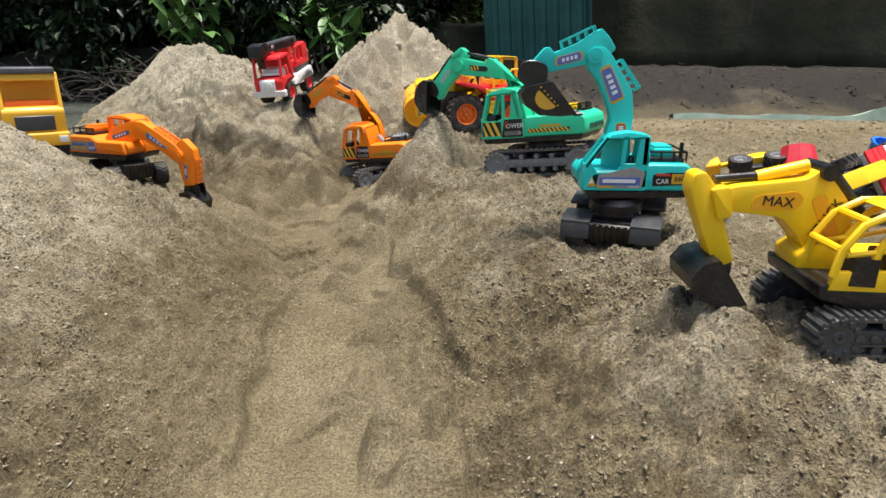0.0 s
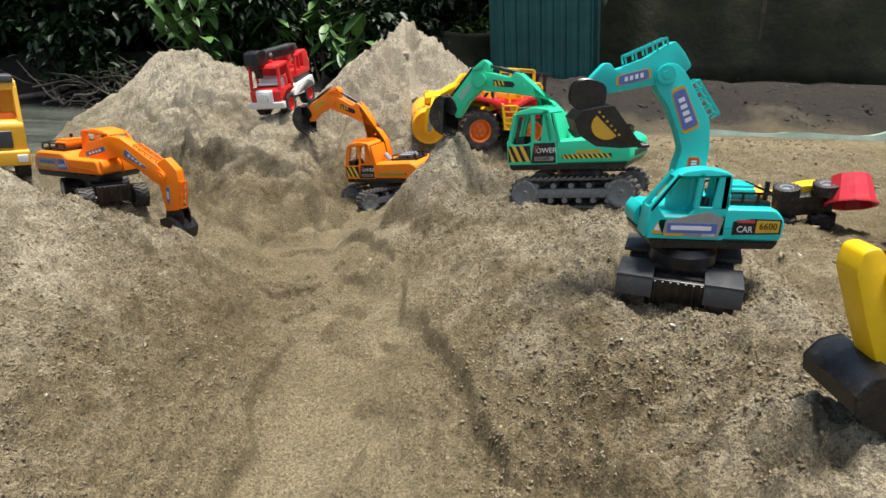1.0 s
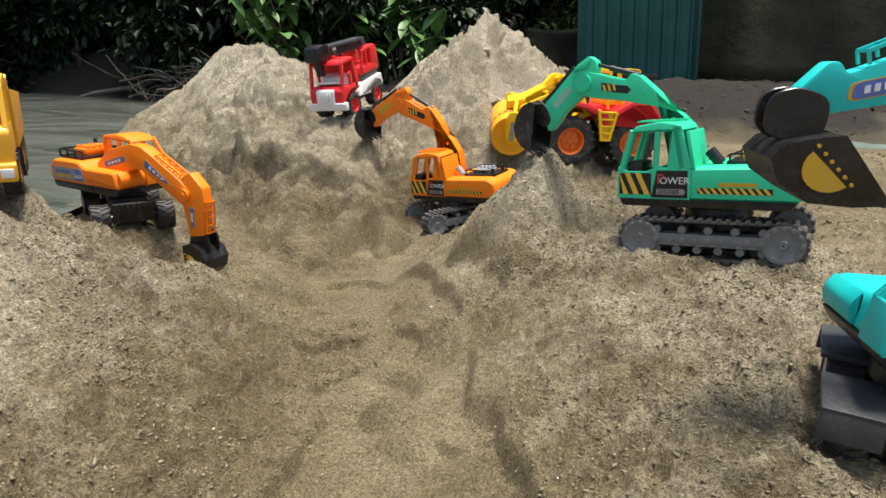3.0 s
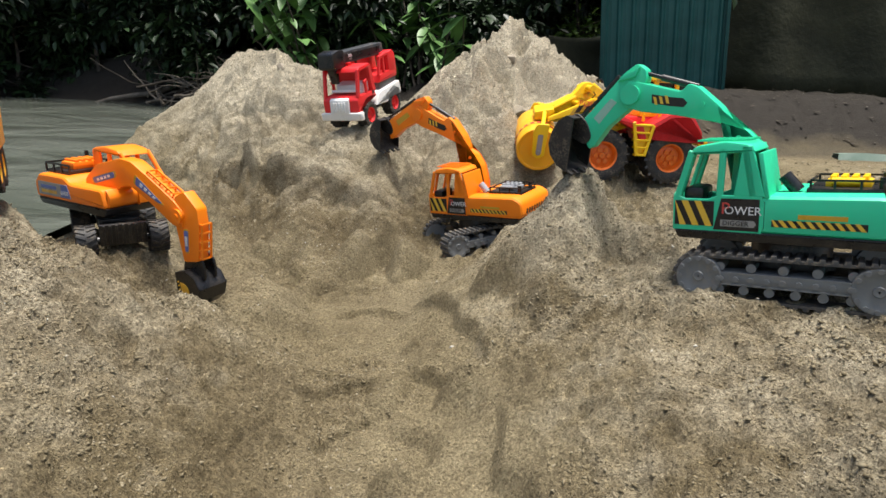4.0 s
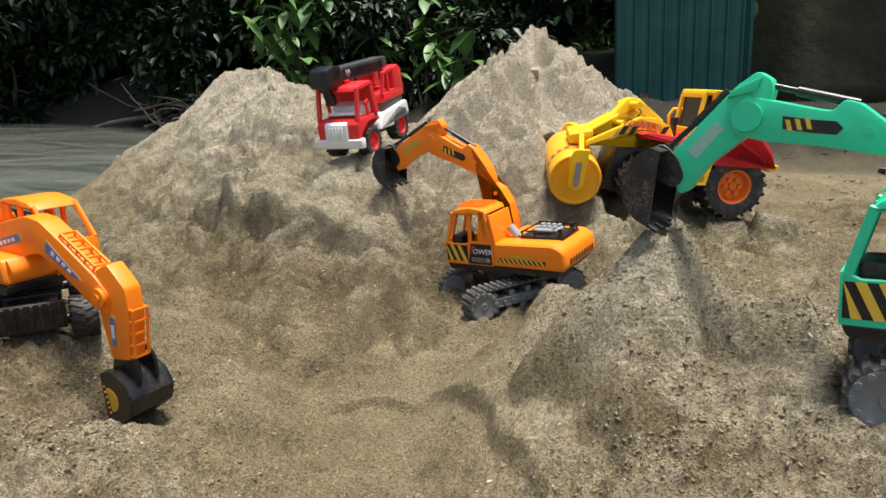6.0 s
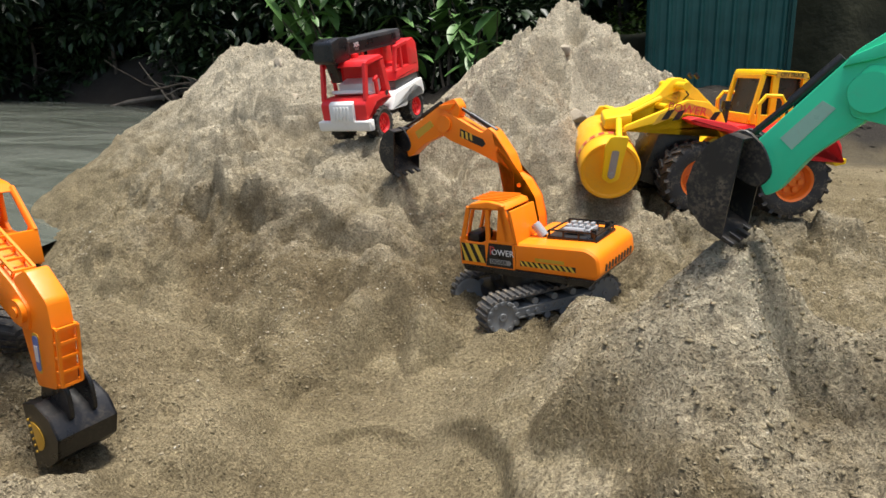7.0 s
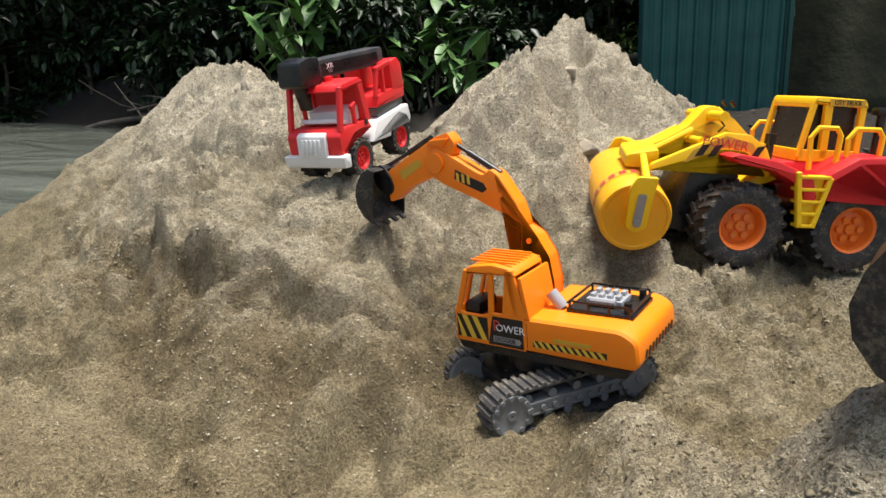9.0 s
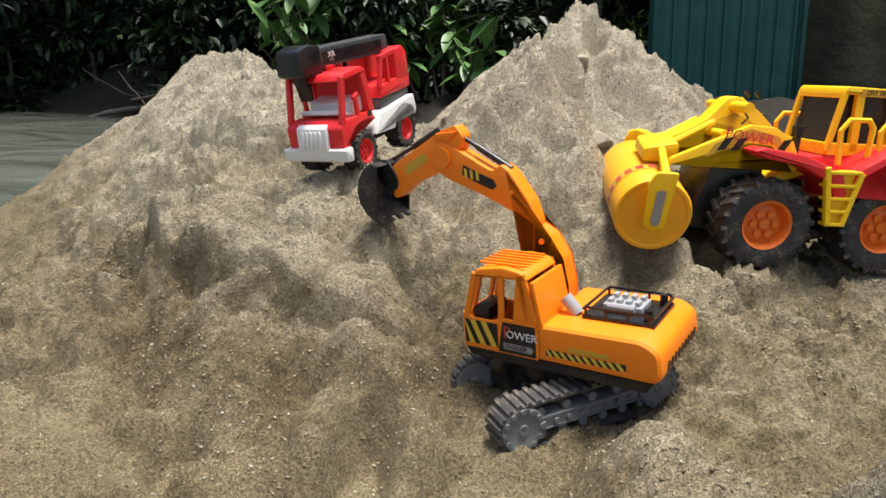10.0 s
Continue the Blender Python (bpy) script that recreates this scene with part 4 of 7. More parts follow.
def pale_strip():
    root = thing("plastic_strip", pose(1.75, 3.5, 0.05), "pale green plastic strip lying along the foot of the bank", "plastic strip")
    bm = bmesh.new()
    rows = []
    for k in range(60):
        u = k / 59
        x = -0.5 + 3.2 * u
        y = 0.03 * math.sin(5 * u) + 0.02 * math.sin(17 * u)
        h = 0.028 + 0.045 * step(u, 0.30, 0.36) * (1 - step(u, 0.55, 0.7)) + 0.006 * math.sin(40 * u)
        g = ground_at(1.75 + x, 3.5 + y) - 0.05
        rows.append([bm.verts.new((x, y - 0.012, g - 0.01)), bm.verts.new((x, y - 0.004, g + h)), bm.verts.new((x, y + 0.05, g + h * 0.8)), bm.verts.new((x, y + 0.07, g - 0.01))])
    for p, q in zip(rows, rows[1:]):
        for j in range(3):
            bm.faces.new((p[j], q[j], q[j + 1], p[j + 1]))
    part("strip", bm, STRIP, root, smooth=50)


pale_strip()


def leaf_litter():
    """Dead leaves and sticks strewn over the dark bank."""
    rng = random.Random(19)
    verts, faces = [], []
    for _ in range(1500):
        x, y = rng.uniform(-0.6, 4.6), 3.75 + 1.9 * rng.random() ** 1.3
        z = ground_at(x, y) + 0.004
        a, n = rng.uniform(0, 6.3), rng.uniform(0.006, 0.022)
        w = n * rng.uniform(0.15, 0.5)
        c, s = math.cos(a), math.sin(a)
        b, t = len(verts), rng.uniform(0, 0.25)
        verts += [(x - n * c, y - n * s, z), (x + w * s, y - w * c, z + t * n), (x + n * c, y + n * s, z + 0.2 * n), (x - w * s, y + w * c, z + t * n)]
        faces += [(b, b + 1, b + 2), (b, b + 2, b + 3)]
    me = bpy.data.meshes.new("leaf_litter")
    me.from_pydata(verts, [], faces)
    me.materials.append(LITTER)
    tagged(new("leaf_litter", me), "dead leaves and sticks strewn over the dark bank", "leaf litter", kind="stuff")


leaf_litter()


def heap_stone(x, y, size, seed, label, sink=0.3):
    rng = random.Random(seed)
    root = thing("sand_lump", pose(x, y, ground_at(x, y) - sink * size * 0.7, rng.uniform(-15, 15), rng.uniform(-15, 15), rng.uniform(0, 180)), label, "sand lump", "caked lumps on the heaps")
    bm = bmesh.new()
    bmesh.ops.create_icosphere(bm, subdivisions=3, radius=size * 0.72)
    planes = [Vector((rng.uniform(-1, 1), rng.uniform(-1, 1), rng.uniform(-0.3, 1))).normalized() for _ in range(7)]
    for v in bm.verts:
        for q in planes:
            d = v.co.dot(q) - size * 0.40
            if d > 0:
                v.co -= q * d * 0.9
        v.co.z *= 0.7
        v.co += v.co.normalized() * size * 0.05 * noise.noise(v.co * 3 / size)
    part("lump", bm, CLOD, root, smooth=28)


for i, (x, y, size) in enumerate([(-0.172, 1.822, 0.040), (-0.130, 1.90, 0.030), (-0.215, 1.93, 0.030), (-0.06, 2.0, 0.030), (-0.28, 1.97, 0.024), (-0.70, 2.12, 0.030), (-0.62, 2.02, 0.022), (-0.10, 2.15, 0.030), (0.02, 1.73, 0.018), (0.10, 1.70, 0.020), (-0.50, 1.93, 0.020), (-0.83, 2.26, 0.030)]):
    heap_stone(x, y, size, 200 + i, "angular lump of caked pale sand on the heap")


# ---- toy building blocks ----
def track_unit(parent, y, half, r, wide, at=None, grey=TRACK_GREY, dark=TRACK_DARK):
    """A crawler track round two wheels: belt of shoes, side frame, two sprockets, rollers."""
    bm = bmesh.new()
    loop, n = [], 0
    length = 4 * half + 2 * math.pi * r
    count = 46
    inner = r - 0.004
    pts = []
    for k in range(96):
        s = length * k / 96
        pts.append(track_point(s, half, inner))
    lo = [bm.verts.new((x, y - wide / 2, r + z)) for x, z, _ in pts]
    hi = [bm.verts.new((x, y + wide / 2, r + z)) for x, z, _ in pts]
    out = [track_point(length * k / 96, half, inner + 0.0022) for k in range(96)]
    lo2 = [bm.verts.new((x, y - wide / 2, r + z)) for x, z, _ in out]
    hi2 = [bm.verts.new((x, y + wide / 2, r + z)) for x, z, _ in out]
    for k in range(96):
        j = (k + 1) % 96
        bm.faces.new((lo[k], lo[j], hi[j], hi[k]))
        bm.faces.new((lo2[j], lo2[k], hi2[k], hi2[j]))
        bm.faces.new((lo[j], lo[k], lo2[k], lo2[j]))
        bm.faces.new((hi[k], hi[j], hi2[j], hi2[k]))
    belt = part("track", bm, dark, parent, "sand-caked black crawler track", smooth=30)
    belt.matrix_local = at or Matrix()
    bm = bmesh.new()
    box(bm, (length / count * 0.62, wide * 1.02, 0.0030), (0, 0, 0), taper=(0.7, 0.98))
    shoe = finish("track_shoe", bm, dark, 0)
    for k in range(count):
        x, z, a = track_point(length * (k + 0.5) / count, half, inner + 0.0034)
        ob = new("track_shoe", shoe)
        ob.parent = belt
        ob.matrix_local = Matrix.Translation((x, y, r + z)) @ Matrix.Rotation(-a, 4, "Y")
    bm = bmesh.new()
    box(bm, (2 * half, wide * 0.9, 0.0125), (0, y, r), bevel=0.002)
    side = 1 if y > 0 else -1
    for k in range(9):
        rod(bm, (-half * 0.72 + k * half * 0.18, y + side * wide * 0.44, r), (-half * 0.72 + k * half * 0.18, y + side * wide * 0.56, r), 0.0026, 8)
    box(bm, (1.5 * half, wide * 0.98, 0.0016), (0, y, r + 0.0052))
    box(bm, (1.5 * half, wide * 0.98, 0.0016), (0, y, r - 0.0052))
    part("track_frame", bm, grey, belt, "grey moulded track frame with rivets")
    for x in (-half, half):
        bm = bmesh.new()
        lathe(bm, [(0.001, wide * 0.52), (0.0042, wide * 0.53), (0.005, wide * 0.49), (r * 0.62, wide * 0.49), (r * 0.66, wide * 0.51), (r * 0.86, wide * 0.51), (r * 0.9, wide * 0.46), (r * 0.9, -wide * 0.46), (r * 0.86, -wide * 0.51), (0.001, -wide * 0.51)], 30, "y", (x, y, r))
        for k in range(12):
            t = 2 * math.pi * k / 12
            rod(bm, (x + 0.76 * r * math.cos(t), y + side * wide * 0.50, r + 0.76 * r * math.sin(t)), (x + 0.76 * r * math.cos(t), y + side * wide * 0.57, r + 0.76 * r * math.sin(t)), 0.0023, 7)
        part("sprocket", bm, grey, belt)
    for row, zz in ((5, r + 0.0105), (6, r - 0.0105)):
        for k in range(row):
            x = -half * 0.74 + 1.48 * half * k / (row - 1)
            bm = bmesh.new()
            rod(bm, (x, y - wide * 0.42, zz), (x, y + wide * 0.42, zz), 0.0042, 12)
            part("roller", bm, grey, belt)
    return belt


def track_point(s, half, r):
    """Along a belt: place (x, z) and the angle of the tangent."""
    top, arc = 2 * half, math.pi * r
    s = s % (2 * top + 2 * arc)
    if s < top:
        return -half + s, r, 0.0
    s -= top
    if s < arc:
        a = s / r
        return half + r * math.sin(a), r * math.cos(a), -a
    s -= arc
    if s < top:
        return half - s, -r, math.pi
    a = (s - top) / r
    return -half - r * math.sin(a), -r * math.cos(a), math.pi - a


def tyre_wheel(parent, x, y, z, r, wide, rim_material, lugs=22, rim=0.56, style="cup", tyre_material=RUBBER):
    """A lugged tyre with its rim; y is the middle, the outer side faces away from the toy's middle."""
    side = 1 if y > 0 else -1
    h = wide / 2
    bm = bmesh.new()
    lathe(bm, [(r * rim, -h * 0.85), (r * 0.80, -h), (r * 0.93, -h * 0.88), (r * 0.955, 0), (r * 0.93, h * 0.88), (r * 0.80, h), (r * rim, h * 0.85), (r * (rim - 0.04), h * 0.6), (r * (rim - 0.04), -h * 0.6), (r * rim, -h * 0.85)], 40, "y", (x, y, z))
    for k in range(lugs):
        for sgn in (-1, 1):
            t = 2 * math.pi * (k + (0.25 if sgn > 0 else 0.0) * 2) / lugs
            m = Matrix.Translation((x, y, z)) @ Matrix.Rotation(-t, 4, "Y")
            v = box(bm, (r * 0.09, h * 0.95, r * 0.13), (0, sgn * h * 0.52, r * 0.935), (0, 0, sgn * 24), bevel=0.0)
            grown(bm, v, m)
    wheel = part("wheel", bm, tyre_material, parent, "black lugged toy tyre dusted with sand")
    bm = bmesh.new()
    s = side * h
    R = r * rim
    if style == "cup":
        lathe(bm, [(0.0005, s * 0.62), (R * 0.20, s * 0.62), (R * 0.24, s * 0.46), (R * 0.62, s * 0.42), (R * 0.78, s * 0.36), (R * 0.90, s * 0.80), (R * 1.0, s * 0.88), (R * 1.0, -s * 0.5), (0.0005, -s * 0.5)], 32, "y", (x, y, z))
        for k in range(6):
            t = 2 * math.pi * k / 6
            a = (x + 0.45 * R * math.cos(t), z + 0.45 * R * math.sin(t))
            rod(bm, (a[0], y + s * 0.3, a[1]), (a[0], y + s * 0.62, a[1]), R * 0.15, 10)
    else:
        lathe(bm, [(0.0005, s * 0.75), (R * 0.22, s * 0.75), (R * 0.26, s * 0.6), (R * 0.3, s * 0.2), (R * 0.86, s * 0.2), (R * 0.90, s * 0.85), (R * 1.02, s * 0.9), (R * 1.02, -s * 0.5), (0.0005, -s * 0.5)], 32, "y", (x, y, z))
        for k in range(8):
            t = 2 * math.pi * k / 8
            c, d = math.cos(t), math.sin(t)
            bar(bm, (x + 0.2 * R * c, y + s * 0.58, z + 0.2 * R * d), (x + 0.92 * R * c, y + s * 0.66, z + 0.92 * R * d), h * 0.3, R * 0.17, 0)
    part("rim", bm, rim_material, wheel)
    return wheel


def bucket(parent, outline, y0, y1, hinge, back, lip, material=SANDY_BLACK, teeth=4, badge=None):
    """An open digging bucket: curved shell between two cheeks. outline: from the top lip round the back to the teeth, (x, z)."""
    bm = bmesh.new()
    for y in (y0, y1):
        s = 0.0016 if y == y0 else -0.0016
        prism(bm, outline, y, y + s, 0)
    rows = [[bm.verts.new((x, y0, z)), bm.verts.new((x, y1, z))] for x, z in outline]
    c = Vector((sum(p[0] for p in outline) / len(outline), 0, sum(p[1] for p in outline) / len(outline)))
    rows2 = []
    for x, z in outline:
        q = Vector((x, 0, z))
        q = q + (c - q).normalized() * 0.0022
        rows2.append([bm.verts.new((q.x, y0, q.z)), bm.verts.new((q.x, y1, q.z))])
    for k in range(len(outline) - 1):
        bm.faces.new((rows[k][0], rows[k][1], rows[k + 1][1], rows[k + 1][0]))
        bm.faces.new((rows2[k + 1][0], rows2[k + 1][1], rows2[k][1], rows2[k][0]))
    for k in (0, len(outline) - 1):
        bm.faces.new((rows[k][0], rows[k][1], rows2[k][1], rows2[k][0]))
    tip, before = Vector((outline[-1][0], 0, outline[-1][1])), Vector((outline[-2][0], 0, outline[-2][1]))
    d = (tip - before).normalized()
    for k in range(teeth):
        y = y0 + (y1 - y0) * (k + 0.5) / teeth
        bar(bm, (tip.x - d.x * 0.004, y, tip.z - d.z * 0.004), (tip.x + d.x * 0.007, y, tip.z + d.z * 0.007), abs(y1 - y0) / teeth * 0.45, 0.003, 0.0005)
    b = part("bucket", bm, material, parent, "black plastic bucket streaked with wet sand")
    bm = bmesh.new()
    ym = (y0 + y1) / 2
    for y in (ym - 0.008, ym + 0.008):
        prism(bm, rounded_outline(hinge, 0.007), y - 0.0015, y + 0.0015, 0.0006, 1)
    part("bracket", bm, material, b)
    if badge:
        (bx, bz), br, tilt = badge
        for y, side in ((y0, -1 if y0 < y1 else 1), (y1, 1 if y0 < y1 else -1)):
            pts = [(bx + br * math.cos(a + radians(tilt)), bz + br * 0.9 * math.sin(a + radians(tilt))) for a in [math.pi * k / 10 for k in range(11)]]
            sticker(b, pts, y + side * 0.0002, side, INK_GOLD, "badge", "yellow half-round sticker")
            bm = bmesh.new()
            for k in range(6):
                u = -br + 2 * br * k / 5
                px, pz = bx + u * math.cos(radians(tilt)) + 0.003 * math.sin(radians(tilt)), bz + u * math.sin(radians(tilt)) - 0.003 * math.cos(radians(tilt))
                rod(bm, (px, y, pz), (px, y + side * 0.001, pz), 0.0011, 6)
            part("stud", bm, INK_GOLD, b)
    return b


def shade_outline(points, x, z, turn):
    """Turn an (x, z) outline round a point by degrees, the front rising."""
    c, s = math.cos(radians(turn)), math.sin(radians(turn))
    return [(x + (px - x) * c - (pz - z) * s, z + (px - x) * s + (pz - z) * c) for px, pz in points]


def rounded_outline(pts, r, seg=3):
    """Round the corners of a closed (x, z) outline."""
    out = []
    n = len(pts)
    for i in range(n):
        p, a, b = Vector(pts[i]), Vector(pts[i - 1]), Vector(pts[(i + 1) % n])
        da, db = (a - p), (b - p)
        k = min(r, 0.45 * da.length, 0.45 * db.length)
        s, e = p + da.normalized() * k, p + db.normalized() * k
        for j in range(seg + 1):
            t = j / seg
            out.append(tuple((1 - t) ** 2 * s + 2 * t * (1 - t) * p + t * t * e))
    return out


def cab_frame(parent, material, sides, outline, doors, posts, roof, name="cab"):
    """A cab of pillars and panels. sides: (y right, y left); outline, the roof and doors as (x, z)."""
    bm = bmesh.new()
    for y in sides:
        s = 1 if y == max(sides) else -1
        for a, b, w in posts:
            bar(bm, (a[0], y - s * 0.0018, a[1]), (b[0], y - s * 0.0018, b[1]), 0.0036, w, 0.0009)
        for d in doors:
            prism(bm, d, y - s * 0.0036, y, 0.0008, 1)
    prism(bm, rounded_outline(roof, 0.004), min(sides), max(sides), 0.0025, 2)
    return scattered(name, bm, material, parent, rest="pillar")


# ---- the two crawler excavators ----
def crawler_excavator(matrix, colour, shade, label, under_at, under_yaw, boom_turn, arm_turn, bucket_turn, reach=1.0):
    root = thing("toy_excavator", matrix, label, "toy excavator", "toy diggers at work on the sand")
    # undercarriage, turned under the house
    bm = bmesh.new()
    box(bm, (0.075, 0.06, 0.018), (0, 0, 0.026), bevel=0.003)
    box(bm, (0.022, 0.092, 0.012), (0.042, 0, 0.024), bevel=0.003)
    box(bm, (0.022, 0.092, 0.012), (-0.042, 0, 0.024), bevel=0.003)
    lathe(bm, [(0.028, 0.034), (0.034, 0.036), (0.034, 0.050), (0.030, 0.058)], 30, "z", caps=True)
    under = scattered("undercarriage", bm, SANDY_BLACK, root, rest="frame_bar")
    turned = pose(*under_at, 0, 0, 0, under_yaw)
    under.matrix_local = turned
    for y in (-0.048, 0.048):
        track_unit(root, y, 0.0695, 0.0225, 0.026, turned)
    # house
    Y0, Y1 = -0.050, 0.056
    bm = bmesh.new()
    prism(bm, rounded_outline([(0.088, 0.056), (0.092, 0.065), (-0.084, 0.065), (-0.078, 0.056)], 0.003), Y0, Y1, 0.002)
    part("skirt", bm, BLACK, root)
    bm = bmesh.new()
    house = [(0.020, 0.064), (-0.084, 0.064), (-0.090, 0.070), (-0.088, 0.092), (-0.074, 0.100), (0.020, 0.098)]
    prism(bm, rounded_outline(house, 0.006), Y0, Y1, 0.006, 3)
    prism(bm, rounded_outline([(0.03, 0.064), (0.03, 0.088), (-0.01, 0.094), (-0.01, 0.064)], 0.002), Y0, -0.004, 0.002)
    body = part("body", bm, colour, root)
    # cab on the left
    C0, C1 = 0.000, 0.056
    posts = [((0.089, 0.096), (0.077, 0.138), 0.006), ((0.052, 0.096), (0.050, 0.140), 0.006), ((0.058, 0.112), (0.050, 0.112), 0.01), ((0.024, 0.097), (0.032, 0.142), 0.007), ((0.014, 0.10), (0.022, 0.140), 0.0)]
    cab = cab_frame(root, colour, (C0, C1), None,
                    [[(0.092, 0.064), (0.016, 0.064), (0.016, 0.098), (0.052, 0.098), (0.062, 0.094), (0.082, 0.094), (0.092, 0.099)],
                     [(0.040, 0.097), (0.014, 0.097), (0.026, 0.142), (0.034, 0.142)]],
                    posts[:2] + [posts[3]], [(0.081, 0.134), (0.074, 0.142), (0.048, 0.146), (0.028, 0.143), (0.022, 0.136)])
    bm = bmesh.new()
    for y in (0.014, 0.042):
        bar(bm, (0.089, y, 0.098), (0.078, y, 0.136), 0.004, 0.004)
    box(bm, (0.004, C1 - C0, 0.034), (0.091, (C0 + C1) / 2, 0.081), bevel=0.001)
    box(bm, (0.004, C1 - C0, 0.040), (0.016, (C0 + C1) / 2, 0.116), (0, 10, 0), bevel=0.001)
    for k in range(6):
        box(bm, (0.045, 0.0022, 0.0016), (0.052, C0 + 0.010 + k * 0.0075, 0.1465))
    scattered("cab_panel", bm, colour, cab)
    bm = bmesh.new()
    box(bm, (0.026, 0.03, 0.014), (0.044, 0.028, 0.080), bevel=0.003)
    box(bm, (0.008, 0.03, 0.026), (0.030, 0.028, 0.094), (0, -8, 0), bevel=0.003)
    part("seat", bm, BLACK, cab)
    bm = bmesh.new()
    box(bm, (0.018, 0.034, 0.014), (0.076, 0.034, 0.097), bevel=0.004)
    part("dashboard", bm, BLACK, cab)
    # boom, arm, bucket
    hx, hz = 0.038, 0.090

    def bmap(p):
        return shade_outline([(hx + reach * (px - hx), hz + reach * (pz - hz)) for px, pz in p], hx, hz, boom_turn)

    ex, ez = bmap([(0.157, 0.198)])[0]
    boom = [(0.166, 0.186), (0.169, 0.202), (0.158, 0.213), (0.142, 0.208), (0.112, 0.198), (0.104, 0.196), (0.097, 0.203), (0.088, 0.199), (0.078, 0.189), (0.066, 0.177), (0.057, 0.160), (0.053, 0.136), (0.052, 0.084), (0.018, 0.084),
            (0.022, 0.114), (0.030, 0.136), (0.044, 0.152), (0.072, 0.163), (0.112, 0.173), (0.146, 0.179)]
    boom = bmap(boom)
    BY0, BY1 = -0.026, -0.006
    bm = bmesh.new()
    prism(bm, rounded_outline(boom, 0.003), BY0, BY1, 0.0014)
    for px, pz in bmap([(0.084, 0.181), (0.050, 0.146)]):
        rod(bm, (px, BY0 - 0.0012, pz), (px, BY1 + 0.0012, pz), 0.0028, 14)
    rod(bm, (ex, BY0 - 0.003, ez), (ex, BY1 + 0.003, ez), 0.0105, 24)
    boom_ob = part("boom", bm, colour, root)
    bm = bmesh.new()
    (dx, dz), (d2, d2z) = bmap([(0.140, 0.192), (0.108, 0.186)])
    for y, sd in ((BY0, -1), (BY1, 1)):
        prism(bm, bmap([(0.134, 0.187), (0.116, 0.1825), (0.102, 0.180), (0.098, 0.184), (0.102, 0.189), (0.116, 0.1915), (0.134, 0.196)]), y, y + sd * 0.0005)
    part("sticker", bm, INK_BLACK, boom_ob, "black and yellow side sticker", smooth=0)
    bm = bmesh.new()
    for y, sd in ((BY0, -1), (BY1, 1)):
        for k in range(3):
            a = 0.116 + 0.006 * k
            prism(bm, bmap([(a, 0.1848), (a + 0.003, 0.1856), (a + 0.0045, 0.1935), (a + 0.0015, 0.1925)]), y + sd * 0.0005, y + sd * 0.0009)
    part("sticker_bars", bm, INK_YELLOW, boom_ob, smooth=0)
    bm = bmesh.new()
    (a, az), (b, bz) = bmap([(0.090, 0.199), (0.150, 0.221)])
    rod(bm, (a, -0.016, az), (a + 0.6 * (b - a), -0.016, az + 0.6 * (bz - az)), 0.0034, 12)
    rod(bm, (a + 0.5 * (b - a), -0.016, az + 0.5 * (bz - az)), (b, -0.016, bz), 0.0022, 12)
    part("cylinder", bm, BLACK, boom_ob, "black plastic hydraulic cylinder")
    turn = boom_turn + arm_turn
    base = [(0.173, 0.196)]

    def arm_map(p):
        return shade_outline(bmap(p), ex, ez, arm_turn)

    bm = bmesh.new()
    prism(bm, rounded_outline(arm_map([(0.142, 0.214), (0.144, 0.224), (0.154, 0.230), (0.167, 0.220), (0.190, 0.192), (0.210, 0.168), (0.213, 0.160), (0.200, 0.136), (0.194, 0.140), (0.180, 0.162), (0.152, 0.188)]), 0.003), BY0 + 0.002, BY1 - 0.002, 0.0014)
    prism(bm, arm_map([(0.150, 0.226), (0.170, 0.216), (0.172, 0.211), (0.154, 0.216)]), BY0 - 0.001, BY1 + 0.001, 0.001)
    arm = part("arm", bm, colour, root)
    bm = bmesh.new()
    for y, sd in ((BY0 + 0.002, -1), (BY1 - 0.002, 1)):
        prism(bm, arm_map([(0.172, 0.189), (0.179, 0.193), (0.197, 0.171), (0.190, 0.165)]), y, y + sd * 0.0005)
    part("sticker", bm, INK_PALE if colour == GREEN else INK_GOLD, arm, "narrow side sticker", smooth=0)
    bm = bmesh.new()
    p = arm_map([(0.174, 0.216), (0.196, 0.191), (0.216, 0.170)])
    rod(bm, (p[0][0], -0.016, p[0][1]), (p[1][0], -0.016, p[1][1]), 0.0034, 12)
    rod(bm, (p[1][0], -0.016, p[1][1]), (p[2][0], -0.016, p[2][1]), 0.0022, 12)
    scattered("cylinder", bm, BLACK, arm, "black plastic hydraulic cylinder")
    tipx, tipz = arm_map([(0.205, 0.152)])[0]

    def bucket_map(q):
        q = shade_outline(arm_map(q), tipx, tipz, bucket_turn)
        return [(tipx + 0.86 / reach * (a - tipx), tipz + 0.86 / reach * (b - tipz)) for a, b in q]

    shell = bucket_map([(0.210, 0.174), (0.220, 0.178), (0.232, 0.172), (0.242, 0.158), (0.247, 0.143), (0.245, 0.128), (0.236, 0.114), (0.222, 0.105)])
    b = bucket(root, shell, -0.045, 0.013, bucket_map([(0.196, 0.148), (0.206, 0.138), (0.230, 0.152), (0.230, 0.174), (0.216, 0.182), (0.202, 0.168)]), None, None)
    # engine deck
    bm = bmesh.new()
    box(bm, (0.062, 0.056, 0.004), (-0.044, 0.0, 0.1005), bevel=0.001)
    for yy in (-0.027, 0.027):
        bar(bm, (-0.072, yy, 0.1095), (-0.016, yy, 0.1095), 0.0018, 0.0018, 0)
        for xx in (-0.072, -0.053, -0.034, -0.016):
            bar(bm, (xx, yy, 0.100), (xx, yy, 0.1095), 0.0018, 0.0018, 0)
